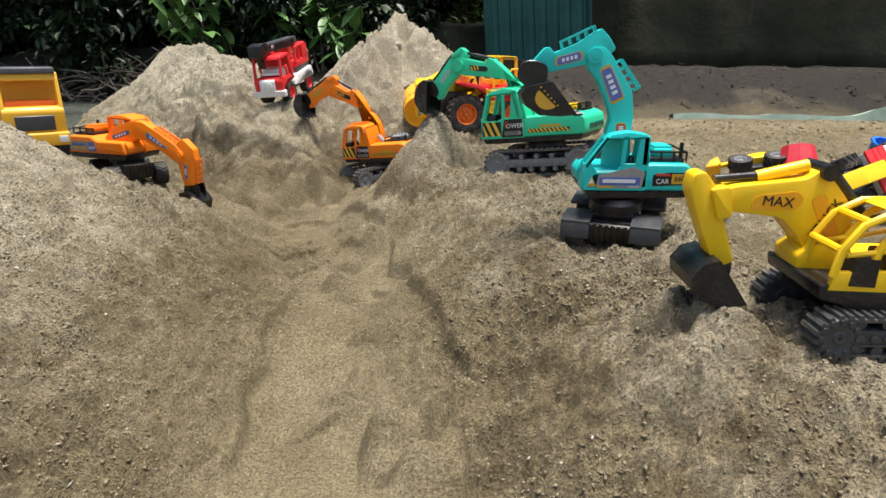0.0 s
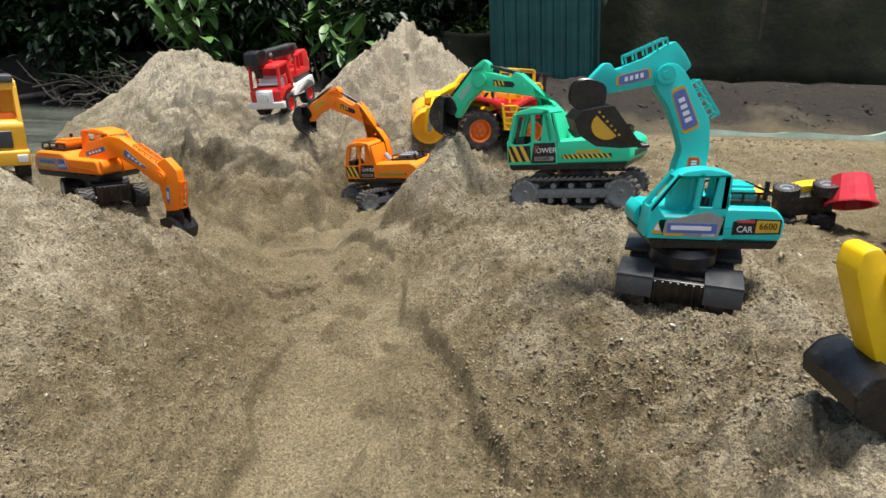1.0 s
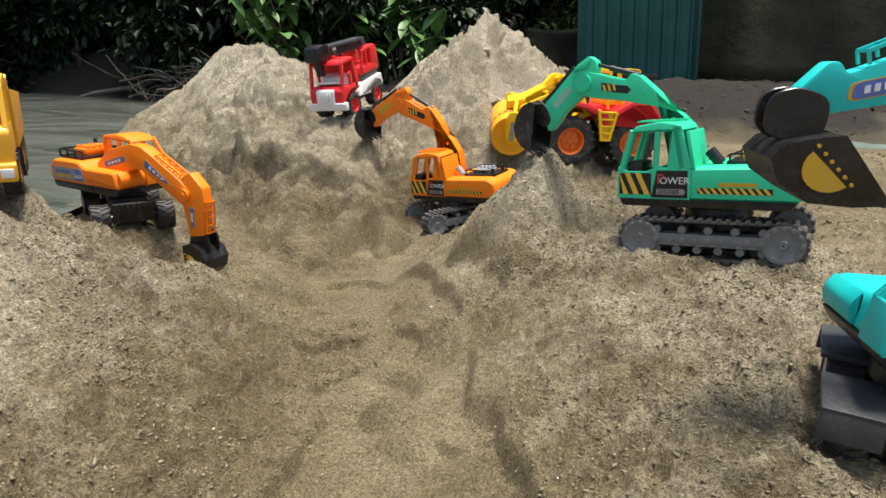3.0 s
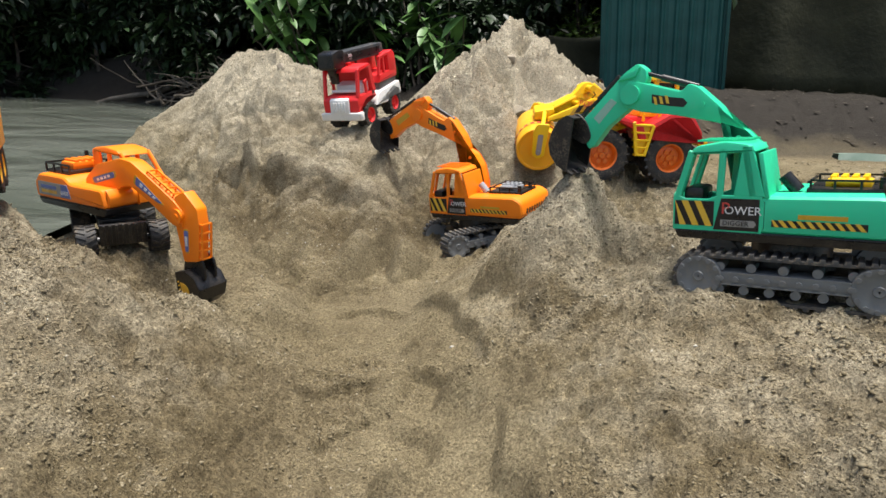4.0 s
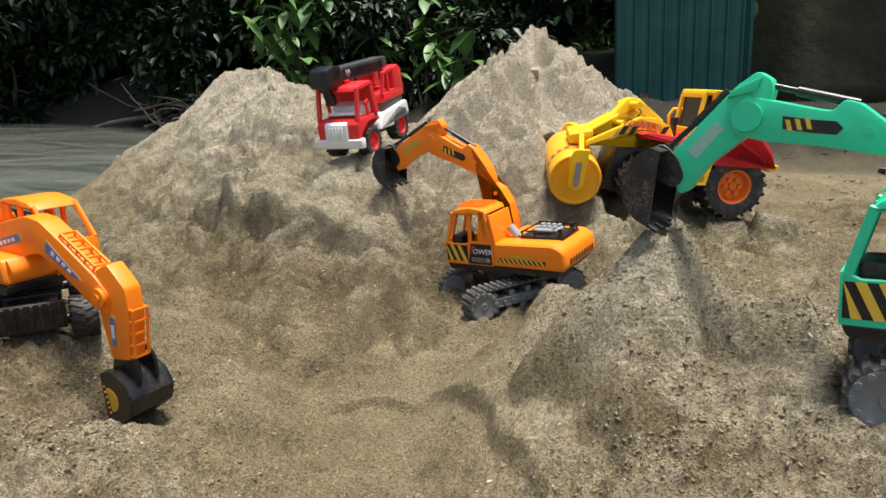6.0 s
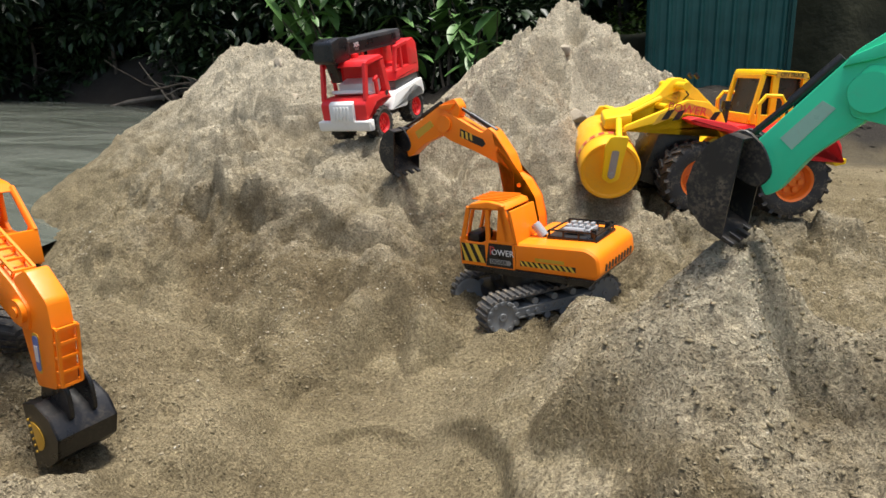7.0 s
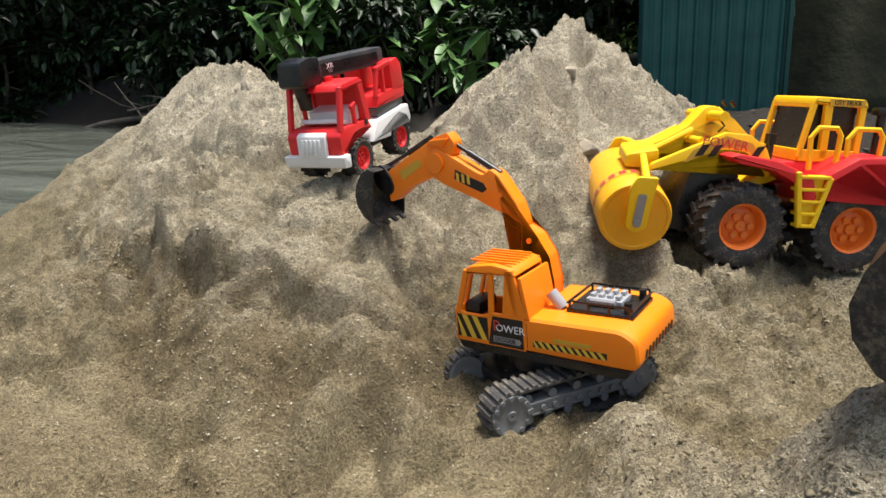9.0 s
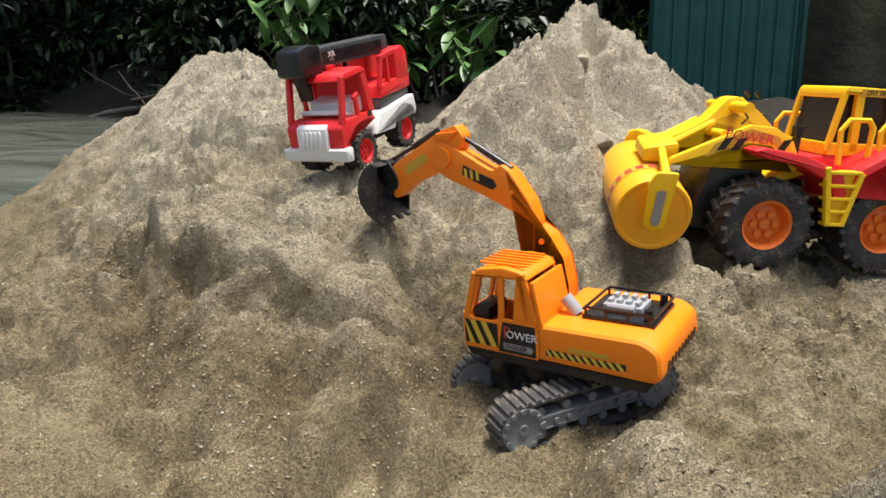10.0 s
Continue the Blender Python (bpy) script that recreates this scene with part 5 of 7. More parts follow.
    for xx in (-0.074, -0.014):
        bar(bm, (xx, -0.027, 0.1075), (xx, 0.027, 0.1075), 0.0018, 0.0018, 0)
    for xx, yy in ((-0.068, 0.020), (-0.068, -0.020)):
        rod(bm, (xx, yy, 0.100), (xx, yy, 0.112), 0.0034, 12)
    deck = part("engine_deck", bm, BLACK, root, "black engine deck with a low rail")
    bm = bmesh.new()
    box(bm, (0.034, 0.026, 0.006), (-0.042, -0.002, 0.105), bevel=0.001)
    for k in range(4):
        for yy in (-0.010, 0.004):
            box(bm, (0.0045, 0.008, 0.005), (-0.054 + k * 0.008, yy, 0.1095), bevel=0.001)
    rod(bm, (-0.030, 0.012, 0.107), (-0.054, 0.012, 0.107), 0.0035, 10)
    part("engine", bm, SILVER if colour != GREEN else YELLOW, deck, "moulded engine block")
    bm = bmesh.new()
    rod(bm, (-0.006, 0.020, 0.099), (0.006, 0.020, 0.113), 0.006, 16)
    part("filter", bm, SILVER if colour != GREEN else BLACK, deck)
    # stickers on both flanks and the tail
    for y, sd in ((C1, 1),):
        yy = y + 0.0001
        hazard(root, 0.056, 0.091, 0.069, 0.092, yy, sd, 3, 0.45)
        sticker(root, [(0.056, 0.066), (0.018, 0.066), (0.018, 0.095), (0.050, 0.095)], yy, sd, INK_BLACK, "panel_sticker", "black sticker with white lettering")
        writing("P", 0.0155, side_frame(0.046, 0.0855, yy + sd * 0.0006, sd), INK_RED, root)
        writing("OWER", 0.0105, side_frame(0.0315, 0.0840, yy + sd * 0.0006, sd), INK_WHITE, root)
        sticker(root, [(0.050, 0.0695), (0.022, 0.0695), (0.020, 0.0725), (0.022, 0.0755), (0.050, 0.0755)], yy + 0.0004, sd, INK_GREY, "name_plate")
        writing("DIGGER", 0.0062, side_frame(0.037, 0.0725, yy + sd * 0.0010, sd), INK_BLACK, root)
        hazard(root, -0.062, 0.008, 0.0715, 0.0775, yy, sd, 10, 0.8)
        sticker(root, [(-0.048, 0.079), (-0.012, 0.079), (-0.012, 0.083), (-0.048, 0.083)], yy, sd, INK_GOLD, "name_plate")
        sticker(root, [(-0.079, 0.072), (-0.072, 0.072), (-0.072, 0.088), (-0.079, 0.088)], yy - 0.0008, sd, INK_RED, "tail_lamp_sticker")
    hazard(root, -0.075, 0.01, 0.0715, 0.0775, Y0 - 0.0001, -1, 10, 0.8)
    bm = bmesh.new()
    for k in range(9):
        box(bm, (0.0006, 0.0045, 0.008), (-0.0902, -0.034 + k * 0.009, 0.0755), (25, 0, 0))
    scattered("warning_bar", bm, INK_BLACK, root, smooth=0)
    return root


crawler_excavator(GREEN_AT, GREEN, None, "bright green toy crawler excavator dipping its bucket into sand", (0, 0), 4, -2, 8, -6)
crawler_excavator(ORANGE_AT, ORANGE, None, "orange toy crawler excavator standing in the dug yard", (0.0235, 0.009), 58, 10, 13, -24, 1.11)


# ---- the two wheeled excavators ----
def wheeled_excavator(matrix, colour, label, under_yaw, under_at, boom, arm, shell, bracket, badge, rails, marks, fenders, boom_y=0.0, under_tilt=0.0, cab_from=0.0, long=1.0, base=0.056, cheek=-0.040):
    root = thing("toy_excavator", matrix, label, "toy excavator", "toy diggers at work on the sand")
    bm = bmesh.new()
    box(bm, (2 * base + 0.023, 0.040, 0.016), (0, 0, 0.030), bevel=0.003)
    for k in range(9):
        box(bm, (0.006, 0.046, 0.018), (-0.030 + k * 0.0075, 0, 0.0315), bevel=0.001)
    box(bm, (0.052, 0.052, 0.010), (0.0, 0, 0.044), bevel=0.004)
    lathe(bm, [(0.026, 0.046), (0.032, 0.048), (0.032, 0.060), (0.026, 0.066)], 28, "z", caps=True)
    for x in (-base, base):
        rod(bm, (x, -0.04, 0.0205), (x, 0.04, 0.0205), 0.005, 12)
    for s in (-1, 1):
        box(bm, (0.004, 0.052, 0.028), (s * (base + 0.013), 0, 0.030), (0, s * 12, 0), bevel=0.001)
        for k in range(7):
            box(bm, (0.005, 0.0028, 0.026), (s * (base + 0.0145), -0.021 + 0.007 * k, 0.030), (0, s * 12, 0), bevel=0.0006)
    under = scattered("undercarriage", bm, SANDY_BLACK, root, rest="frame_bar")
    turned = pose(*under_at, 0, under_tilt, under_yaw)
    under.matrix_local = turned
    for x in (-base, base):
        for y in (-0.040, 0.040):
            tyre_wheel(root, x, y, 0.0205, 0.0205, 0.023, CHROME, 18, 0.60, "spoke").matrix_local = turned
            if fenders:
                bm = bmesh.new()
                s = 1 if x > 0 else -1
                box(bm, (0.040, 0.034, 0.004), (x, y, 0.044), bevel=0.001)
                box(bm, (0.004, 0.034, 0.020), (x + s * 0.020, y, 0.035), (0, -s * 14, 0), bevel=0.001)
                part("fender", bm, CHARCOAL, under, "flat dark grey mudguard dusted with sand")
    lower = set(root.children)
    Y0, Y1 = -0.043, 0.043
    bm = bmesh.new()
    prism(bm, rounded_outline([(0.060, 0.056), (0.067, 0.067), (-0.072, 0.067), (-0.066, 0.058)], 0.003), Y0 + 0.001, Y1 - 0.001, 0.002)
    part("skirt", bm, BLACK, root)
    bm = bmesh.new()
    prism(bm, rounded_outline([(0.066, 0.066), (-0.073, 0.066), (-0.075, 0.086), (-0.064, 0.098), (-0.012, 0.098), (-0.002, 0.090), (0.060, 0.090)], 0.006), Y0, Y1, 0.005, 3)
    prism(bm, rounded_outline([(0.062, 0.066), (0.069, 0.070), (0.070, 0.082), (0.062, 0.092)], 0.004), Y0 + 0.004, 0.0, 0.002)
    body = part("body", bm, colour, root)
    C0, C1 = cab_from, 0.043
    cab = cab_frame(root, colour, (C0, C1), None,
                    [[(0.068, 0.066), (-0.012, 0.066), (-0.012, 0.098), (0.020, 0.098), (0.028, 0.088), (0.052, 0.088), (0.060, 0.098), (0.066, 0.096)],
                     [(0.004, 0.096), (-0.013, 0.096), (-0.013, 0.128), (0.000, 0.130)]],
                    [((0.067, 0.094), (0.040, 0.128), 0.006), ((0.020, 0.096), (0.018, 0.130), 0.006), ((-0.008, 0.096), (-0.008, 0.130), 0.007)],
                    [(0.046, 0.124), (0.036, 0.131), (0.014, 0.134), (-0.010, 0.131), (-0.014, 0.126)])
    bm = bmesh.new()
    for y in (C0 + 0.002, C1 - 0.002):
        bar(bm, (0.067, y, 0.092), (0.041, y, 0.127), 0.004, 0.004)
    box(bm, (0.004, C1 - C0, 0.028), (0.068, (C0 + C1) / 2, 0.082), (0, -6, 0), bevel=0.001)
    box(bm, (0.004, C1 - C0, 0.012), (-0.012, (C0 + C1) / 2, 0.104), bevel=0.001)
    scattered("cab_panel", bm, colour, cab)
    bm = bmesh.new()
    box(bm, (0.022, C1 - C0 - 0.014, 0.012), (0.022, (C0 + C1) / 2, 0.080), bevel=0.003)
    box(bm, (0.006, C1 - C0 - 0.014, 0.024), (0.008, (C0 + C1) / 2, 0.094), (0, -8, 0), bevel=0.003)
    part("seat", bm, BLACK, cab)
    # boom, arm, bucket
    BY0, BY1 = -0.024 + boom_y, -0.005 + boom_y
    bm = bmesh.new()
    prism(bm, rounded_outline(boom, 0.004), BY0, BY1, 0.0016)
    ex, ez = marks["elbow"]
    rod(bm, (ex, BY0 - 0.003, ez), (ex, BY1 + 0.003, ez), 0.0085, 22)
    rod(bm, (ex, BY0 - 0.0042, ez), (ex, BY1 + 0.0042, ez), 0.0036, 14)
    boom_ob = part("boom", bm, colour, root)
    bm = bmesh.new()
    prism(bm, rounded_outline(arm, 0.003), BY0 + 0.002, BY1 - 0.002, 0.0016)
    arm_ob = part("arm", bm, colour, root)
    for own, spots in ((boom_ob, marks["boom"]), (arm_ob, marks["arm"])):
        for outline, mat in spots:
            for y, sd in ((BY0 if own == boom_ob else BY0 + 0.002, -1), (BY1 if own == boom_ob else BY1 - 0.002, 1)):
                bm = bmesh.new()
                c = Vector((sum(p[0] for p in outline) / len(outline), sum(p[1] for p in outline) / len(outline)))
                prism(bm, rounded_outline(outline, 0.004), y, y + sd * 0.0004)
                part("sticker", bm, INK_GOLD, own, "coloured label with a gold edge", smooth=0)
                bm = bmesh.new()
                prism(bm, rounded_outline([tuple(c + 0.86 * (Vector(p) - c)) for p in outline], 0.003), y + sd * 0.0004, y + sd * 0.0008)
                part("sticker", bm, mat, own, smooth=0)
                bm = bmesh.new()
                a, b = Vector(outline[0]), Vector(outline[1])
                e, f = Vector(outline[-1]), Vector(outline[2])
                for k in range(4):
                    u, w = 0.22 + 0.15 * k, 0.09
                    p0, p1 = a.lerp(b, u), a.lerp(b, u + w)
                    q0, q1 = e.lerp(f, u), e.lerp(f, u + w)
                    prism(bm, [tuple(p0.lerp(q0, 0.3)), tuple(p1.lerp(q1, 0.3)), tuple(p1.lerp(q1, 0.7)), tuple(p0.lerp(q0, 0.7))], y + sd * 0.0008, y + sd * 0.0011)
                part("lettering", bm, INK_WHITE if mat != INK_GREY else INK_RED, own, smooth=0)
    for own, (a, b, lift) in zip((boom_ob, arm_ob), rails):
        bm = bmesh.new()
        a, b, lift = Vector((a[0], 0, a[1])), Vector((b[0], 0, b[1])), Vector((lift[0], 0, lift[1]))
        for y in (BY0 + 0.003, BY1 - 0.003):
            o = Vector((0, y, 0))
            bar(bm, a + o + lift, b + o + lift, 0.002, 0.002, 0)
            for k in range(5):
                p = a.lerp(b, k / 4) + o
                bar(bm, p, p + lift, 0.0016, 0.0016, 0)
        for k in range(5):
            p = a.lerp(b, k / 4) + lift
            bar(bm, p + Vector((0, BY0 + 0.003, 0)), p + Vector((0, BY1 - 0.003, 0)), 0.0016, 0.0016, 0)
        scattered("handrail", bm, colour, own)
    shovel = bucket(root, shell, cheek + boom_y, 0.012 + boom_y, bracket, None, None, BLACK, 5, badge)
    # engine deck
    bm = bmesh.new()
    box(bm, (0.044, 0.062, 0.005), (-0.040, 0, 0.100), bevel=0.001)
    for yy in (-0.031, 0.031):
        bar(bm, (-0.064, yy, 0.110), (-0.016, yy, 0.110), 0.002, 0.002, 0)
        for xx in (-0.064, -0.048, -0.032, -0.016):
            bar(bm, (xx, yy, 0.099), (xx, yy, 0.110), 0.002, 0.002, 0)
    bar(bm, (-0.064, -0.031, 0.110), (-0.064, 0.031, 0.110), 0.002, 0.002, 0)
    rod(bm, (-0.060, 0.022, 0.100), (-0.060, 0.022, 0.120), 0.0026, 10)
    deck = part("engine_deck", bm, BLACK, root, "black engine deck with a rail and exhaust")
    bm = bmesh.new()
    box(bm, (0.026, 0.040, 0.010), (-0.038, 0, 0.107), bevel=0.003)
    for k in range(4):
        box(bm, (0.024, 0.005, 0.004), (-0.038, -0.013 + k * 0.0087, 0.113), bevel=0.001)
    part("engine", bm, colour, deck, "moulded engine cover")
    # flank stickers
    for y, sd in ((Y1, 1), (Y0, -1)):
        if sd > 0:
            o = y + 0.0001
            sticker(root, [(0.052, 0.069), (-0.006, 0.069), (-0.010, 0.088), (0.006, 0.094), (0.050, 0.084)], o, sd, INK_GREY, "door_sticker", "orange and grey striped door label")
            sticker(root, [(0.048, 0.0725), (-0.004, 0.0725), (-0.004, 0.082), (0.048, 0.082)], o + 0.0003, sd, INK_BLUE, "door_sticker")
            sticker(root, [(0.044, 0.0755), (0.002, 0.0755), (0.002, 0.0795), (0.044, 0.0795)], o + 0.0006, sd, INK_WHITE, "lettering_bar")
            sticker(root, [(0.050, 0.0695), (0.030, 0.0695), (0.030, 0.0718), (0.050, 0.0718)], o + 0.0003, sd, INK_GOLD, "door_sticker")
            writing("DIGGER", 0.0038, side_frame(0.004, 0.0708, o + 0.0005, sd), INK_WHITE, root)
        else:
            o = y - 0.0001
            sticker(root, [(-0.066, 0.071), (0.000, 0.071), (-0.006, 0.088), (-0.066, 0.088)], o, sd, INK_GREY, "door_sticker", "grey and orange flank label")
            sticker(root, [(-0.020, 0.0715), (-0.001, 0.0715), (-0.006, 0.0875), (-0.018, 0.0875)], o - 0.0003, sd, INK_BLUE, "door_sticker")
            writing("6600", 0.0080, side_frame(-0.012, 0.077, o - 0.0007, sd), INK_WHITE, root)
            for k in range(2):
                sticker(root, [(-0.060, 0.080 - k * 0.006), (-0.028, 0.080 - k * 0.006), (-0.028, 0.084 - k * 0.006), (-0.060, 0.084 - k * 0.006)], o - 0.0003, sd, INK_BLUE if k == 0 else INK_GOLD, "lettering_bar")
    o = Y1 + 0.0001
    sticker(root, [(-0.020, 0.072), (-0.070, 0.074), (-0.070, 0.088), (-0.040, 0.088), (-0.020, 0.085)], o, 1, INK_BLACK, "flank_sticker", "black and orange number label")
    sticker(root, [(-0.044, 0.0745), (-0.068, 0.0755), (-0.068, 0.0865), (-0.044, 0.0865)], o + 0.0003, 1, INK_GOLD, "flank_sticker")
    writing("6600", 0.0095, side_frame(-0.0565, 0.081, o + 0.0008, 1), INK_BLACK, root)
    writing("CAR", 0.0085, side_frame(-0.0325, 0.0775, o + 0.0006, 1), INK_WHITE, root)
    sticker(root, [(-0.024, 0.084), (-0.042, 0.084), (-0.042, 0.0868), (-0.024, 0.0868)], o + 0.0004, 1, INK_RED, "lettering_bar")
    bm = bmesh.new()
    prism(bm, [(0.0635, 0.071), (0.0525, 0.071), (0.058, 0.083)], o, o + 0.0004)
    part("sticker", bm, INK_GOLD, root, "orange warning triangle", smooth=0)
    bm = bmesh.new()
    prism(bm, [(0.0612, 0.0745), (0.0550, 0.0745), (0.058, 0.081)], o + 0.0004, o + 0.0007)
    part("sticker", bm, INK_WHITE, root, smooth=0)
    # the house of the smaller one is shorter
    if long != 1.0:
        for ob in root.children:
            if ob not in lower and ob not in (boom_ob, arm_ob, shovel):
                for each in (ob, *ob.children):
                    each.matrix_basis = (pose(0.011, 0, 0) @ Matrix.Diagonal((long, 1, 1, 1)) if each is ob else Matrix()) @ each.matrix_basis
    return root


wheeled_excavator(
    TEAL_AT, TEAL, "turquoise toy wheeled excavator with its boom raised", 70, (0.022, 0.004, -0.008),
    [(0.014, 0.070), (0.017, 0.130), (0.016, 0.150), (0.020, 0.178), (0.034, 0.198), (0.046, 0.217), (0.056, 0.226), (0.068, 0.226), (0.076, 0.214), (0.072, 0.202), (0.060, 0.188), (0.049, 0.166), (0.042, 0.148), (0.046, 0.130), (0.046, 0.070)],
    [(0.042, 0.224), (0.050, 0.236), (0.060, 0.246), (0.070, 0.240), (0.085, 0.230), (0.112, 0.219), (0.116, 0.225), (0.122, 0.225), (0.136, 0.209), (0.119, 0.197), (0.078, 0.206), (0.060, 0.207), (0.050, 0.216)],
    [(0.114, 0.188), (0.126, 0.186), (0.142, 0.182), (0.149, 0.174), (0.143, 0.161), (0.127, 0.151), (0.104, 0.150), (0.084, 0.152)],
    [(0.118, 0.186), (0.118, 0.206), (0.136, 0.212), (0.150, 0.207), (0.151, 0.188), (0.138, 0.180)],
    ((0.119, 0.170), 0.014, 225), [((0.018, 0.178), (0.041, 0.208), (-0.007, 0.004)), ((0.102, 0.224), (0.066, 0.241), (0.002, 0.007))],
    {"elbow": (0.066, 0.216), "boom": [([(0.028, 0.170), (0.048, 0.208), (0.060, 0.202), (0.043, 0.162)], INK_BLUE), ([(0.022, 0.126), (0.024, 0.142), (0.036, 0.142), (0.036, 0.126)], INK_RED)], "arm": [([(0.078, 0.212), (0.110, 0.204), (0.110, 0.214), (0.080, 0.222)], INK_BLUE)]}, True, 0.026, 9.0, 0.019, 0.90, 0.031)

wheeled_excavator(
    LEFT_AT, ORANGE, "orange toy wheeled excavator resting its bucket on the sand", -30, (0.022, 0.0, 0.008),
    [(0.000, 0.068), (0.004, 0.096), (0.028, 0.116), (0.074, 0.128), (0.094, 0.126), (0.124, 0.110), (0.162, 0.088), (0.178, 0.074), (0.174, 0.056), (0.158, 0.058), (0.118, 0.082), (0.088, 0.096), (0.070, 0.092), (0.040, 0.068)],
    [(0.159, 0.066), (0.162, 0.092), (0.178, 0.100), (0.198, 0.082), (0.200, 0.062), (0.194, 0.018), (0.170, 0.014), (0.162, 0.050)],
    [(0.162, 0.002), (0.177, 0.006), (0.193, -0.001), (0.201, -0.014), (0.197, -0.030), (0.184, -0.041), (0.167, -0.047)],
    [(0.162, -0.004), (0.168, 0.022), (0.184, 0.028), (0.198, 0.018), (0.200, -0.006), (0.182, -0.010)],
    ((0.172, -0.020), 0.012, -78), [((0.116, 0.112), (0.158, 0.090), (0.004, 0.005)), ((0.200, 0.064), (0.196, 0.022), (0.004, 0.0))],
    {"elbow": (0.168, 0.070), "boom": [([(0.016, 0.098), (0.064, 0.112), (0.066, 0.104), (0.020, 0.090)], INK_BLUE), ([(0.100, 0.112), (0.148, 0.080), (0.140, 0.080), (0.096, 0.100)], INK_BLUE)], "arm": [([(0.174, 0.056), (0.182, 0.056), (0.180, 0.026), (0.174, 0.026)], INK_BLUE)]}, False, cheek=-0.030)


# ---- the yellow crawler excavator ----
def yellow_excavator(matrix):
    root = thing("toy_excavator", matrix, "yellow toy crawler excavator with black bucket and open cab", "toy excavator", "toy diggers at work on the sand")
    bm = bmesh.new()
    box(bm, (0.085, 0.070, 0.014), (-0.008, 0, 0.022), bevel=0.003)
    lathe(bm, [(0.024, 0.026), (0.032, 0.028), (0.032, 0.040), (0.026, 0.046)], 28, "z", (-0.01, 0, 0), caps=True)
    prism(bm, rounded_outline([(0.060, 0.016), (0.060, 0.034), (0.020, 0.040), (0.020, 0.012)], 0.003), -0.012, 0.044, 0.003)
    under = scattered("undercarriage", bm, BLACK, root, rest="frame_bar")
    for y in (-0.040, 0.040):
        track_unit(root, y, 0.050, 0.016, 0.020, pose(0.004, 0, 0.018), CHARCOAL, TRACK_DARK)
    bm = bmesh.new()
    prism(bm, rounded_outline([(0.078, 0.052), (0.080, 0.064), (-0.090, 0.058), (-0.090, 0.040), (0.030, 0.040)], 0.003), -0.045, 0.045, 0.002)
    part("skirt", bm, BLACK, root)
    bm = bmesh.new()
    prism(bm, rounded_outline([(0.050, 0.062), (-0.092, 0.056), (-0.094, 0.086), (-0.036, 0.090), (-0.030, 0.072), (0.046, 0.072)], 0.005), -0.046, 0.046, 0.004, 3)
    prism(bm, rounded_outline([(0.078, 0.062), (0.080, 0.074), (0.066, 0.084), (0.040, 0.080), (0.040, 0.060)], 0.003), -0.036, 0.004, 0.003)
    part("body", bm, YELLOW, root)
    # open cab of curved hoops
    bm = bmesh.new()
    for y in (0.002, 0.044):
        for a, b in ((0.046, -0.030), (0.022, -0.030)):
            pts = [(a, y, 0.070), (a - 0.003, y, 0.090), (a - 0.014, y, 0.108), (a - 0.032, y, 0.118), (-0.030, y, 0.119)]
            sweep(bm, pts, 0.003, 8)
        sweep(bm, [(-0.030, y, 0.084), (-0.032, y, 0.119)], 0.0035, 8)
        sweep(bm, [(0.040, y, 0.086), (0.010, y, 0.090), (-0.03, y, 0.1)], 0.002, 8)
    for x, z in ((0.044, 0.09), (0.028, 0.110), (0.0, 0.118), (-0.030, 0.119)):
        sweep(bm, [(x, 0.002, z), (x, 0.044, z)], 0.003, 8)
    prism(bm, rounded_outline([(-0.030, 0.117), (-0.030, 0.122), (0.008, 0.121), (0.014, 0.117)], 0.002), 0.002, 0.044, 0.001)
    prism(bm, [(0.048, 0.060), (-0.032, 0.058), (-0.032, 0.076), (0.046, 0.074)], 0.041, 0.0465, 0.001)
    cab = part("cab", bm, YELLOW, root)
    bm = bmesh.new()
    prism(bm, [(0.036, 0.064), (0.018, 0.063), (0.018, 0.084), (0.034, 0.084)], 0.030, 0.0472)
    box(bm, (0.026, 0.028, 0.014), (-0.006, 0.022, 0.078), bevel=0.003)
    box(bm, (0.007, 0.028, 0.026), (-0.020, 0.022, 0.092), bevel=0.003)
    part("seat", bm, BLACK, cab)
    sticker(root, [(-0.028, 0.062), (0.002, 0.062), (-0.002, 0.068), (-0.028, 0.072)], 0.0468, 1, INK_BLACK, "sticker")
    for ob in root.children:
        if not ob.name.startswith("track"):
            ob.matrix_basis = pose(0.014 if ob.name.startswith("cab") else -0.012, 0, 0.008) @ Matrix.Diagonal((1, 0.86, 0.95, 1))
    # boom, arm, bucket
    boom = [(0.052, 0.070), (0.066, 0.090), (0.080, 0.105), (0.118, 0.109), (0.128, 0.111), (0.128, 0.124), (0.116, 0.128), (0.066, 0.134), (0.056, 0.142), (0.046, 0.142), (0.038, 0.130), (0.030, 0.110), (0.024, 0.070)]
    BY0, BY1 = -0.026, -0.002
    bm = bmesh.new()
    prism(bm, rounded_outline(boom, 0.004), BY0, BY1, 0.002)
    boom_ob = part("boom", bm, YELLOW, root)
    bm = bmesh.new()
    rod(bm, (0.053, BY0 - 0.004, 0.139), (0.053, BY1 + 0.004, 0.139), 0.006, 16)
    rod(bm, (0.048, -0.004, 0.138), (0.020, -0.004, 0.106), 0.0038, 12)
    rod(bm, (0.128, -0.014, 0.131), (0.096, -0.014, 0.134), 0.0032, 12)
    scattered("cylinder", bm, BLACK, boom_ob, "black plastic hydraulic cylinder")
    bm = bmesh.new()
    rod(bm, (0.098, -0.014, 0.133), (0.062, -0.014, 0.142), 0.0046, 12)
    part("cylinder", bm, YELLOW, boom_ob)
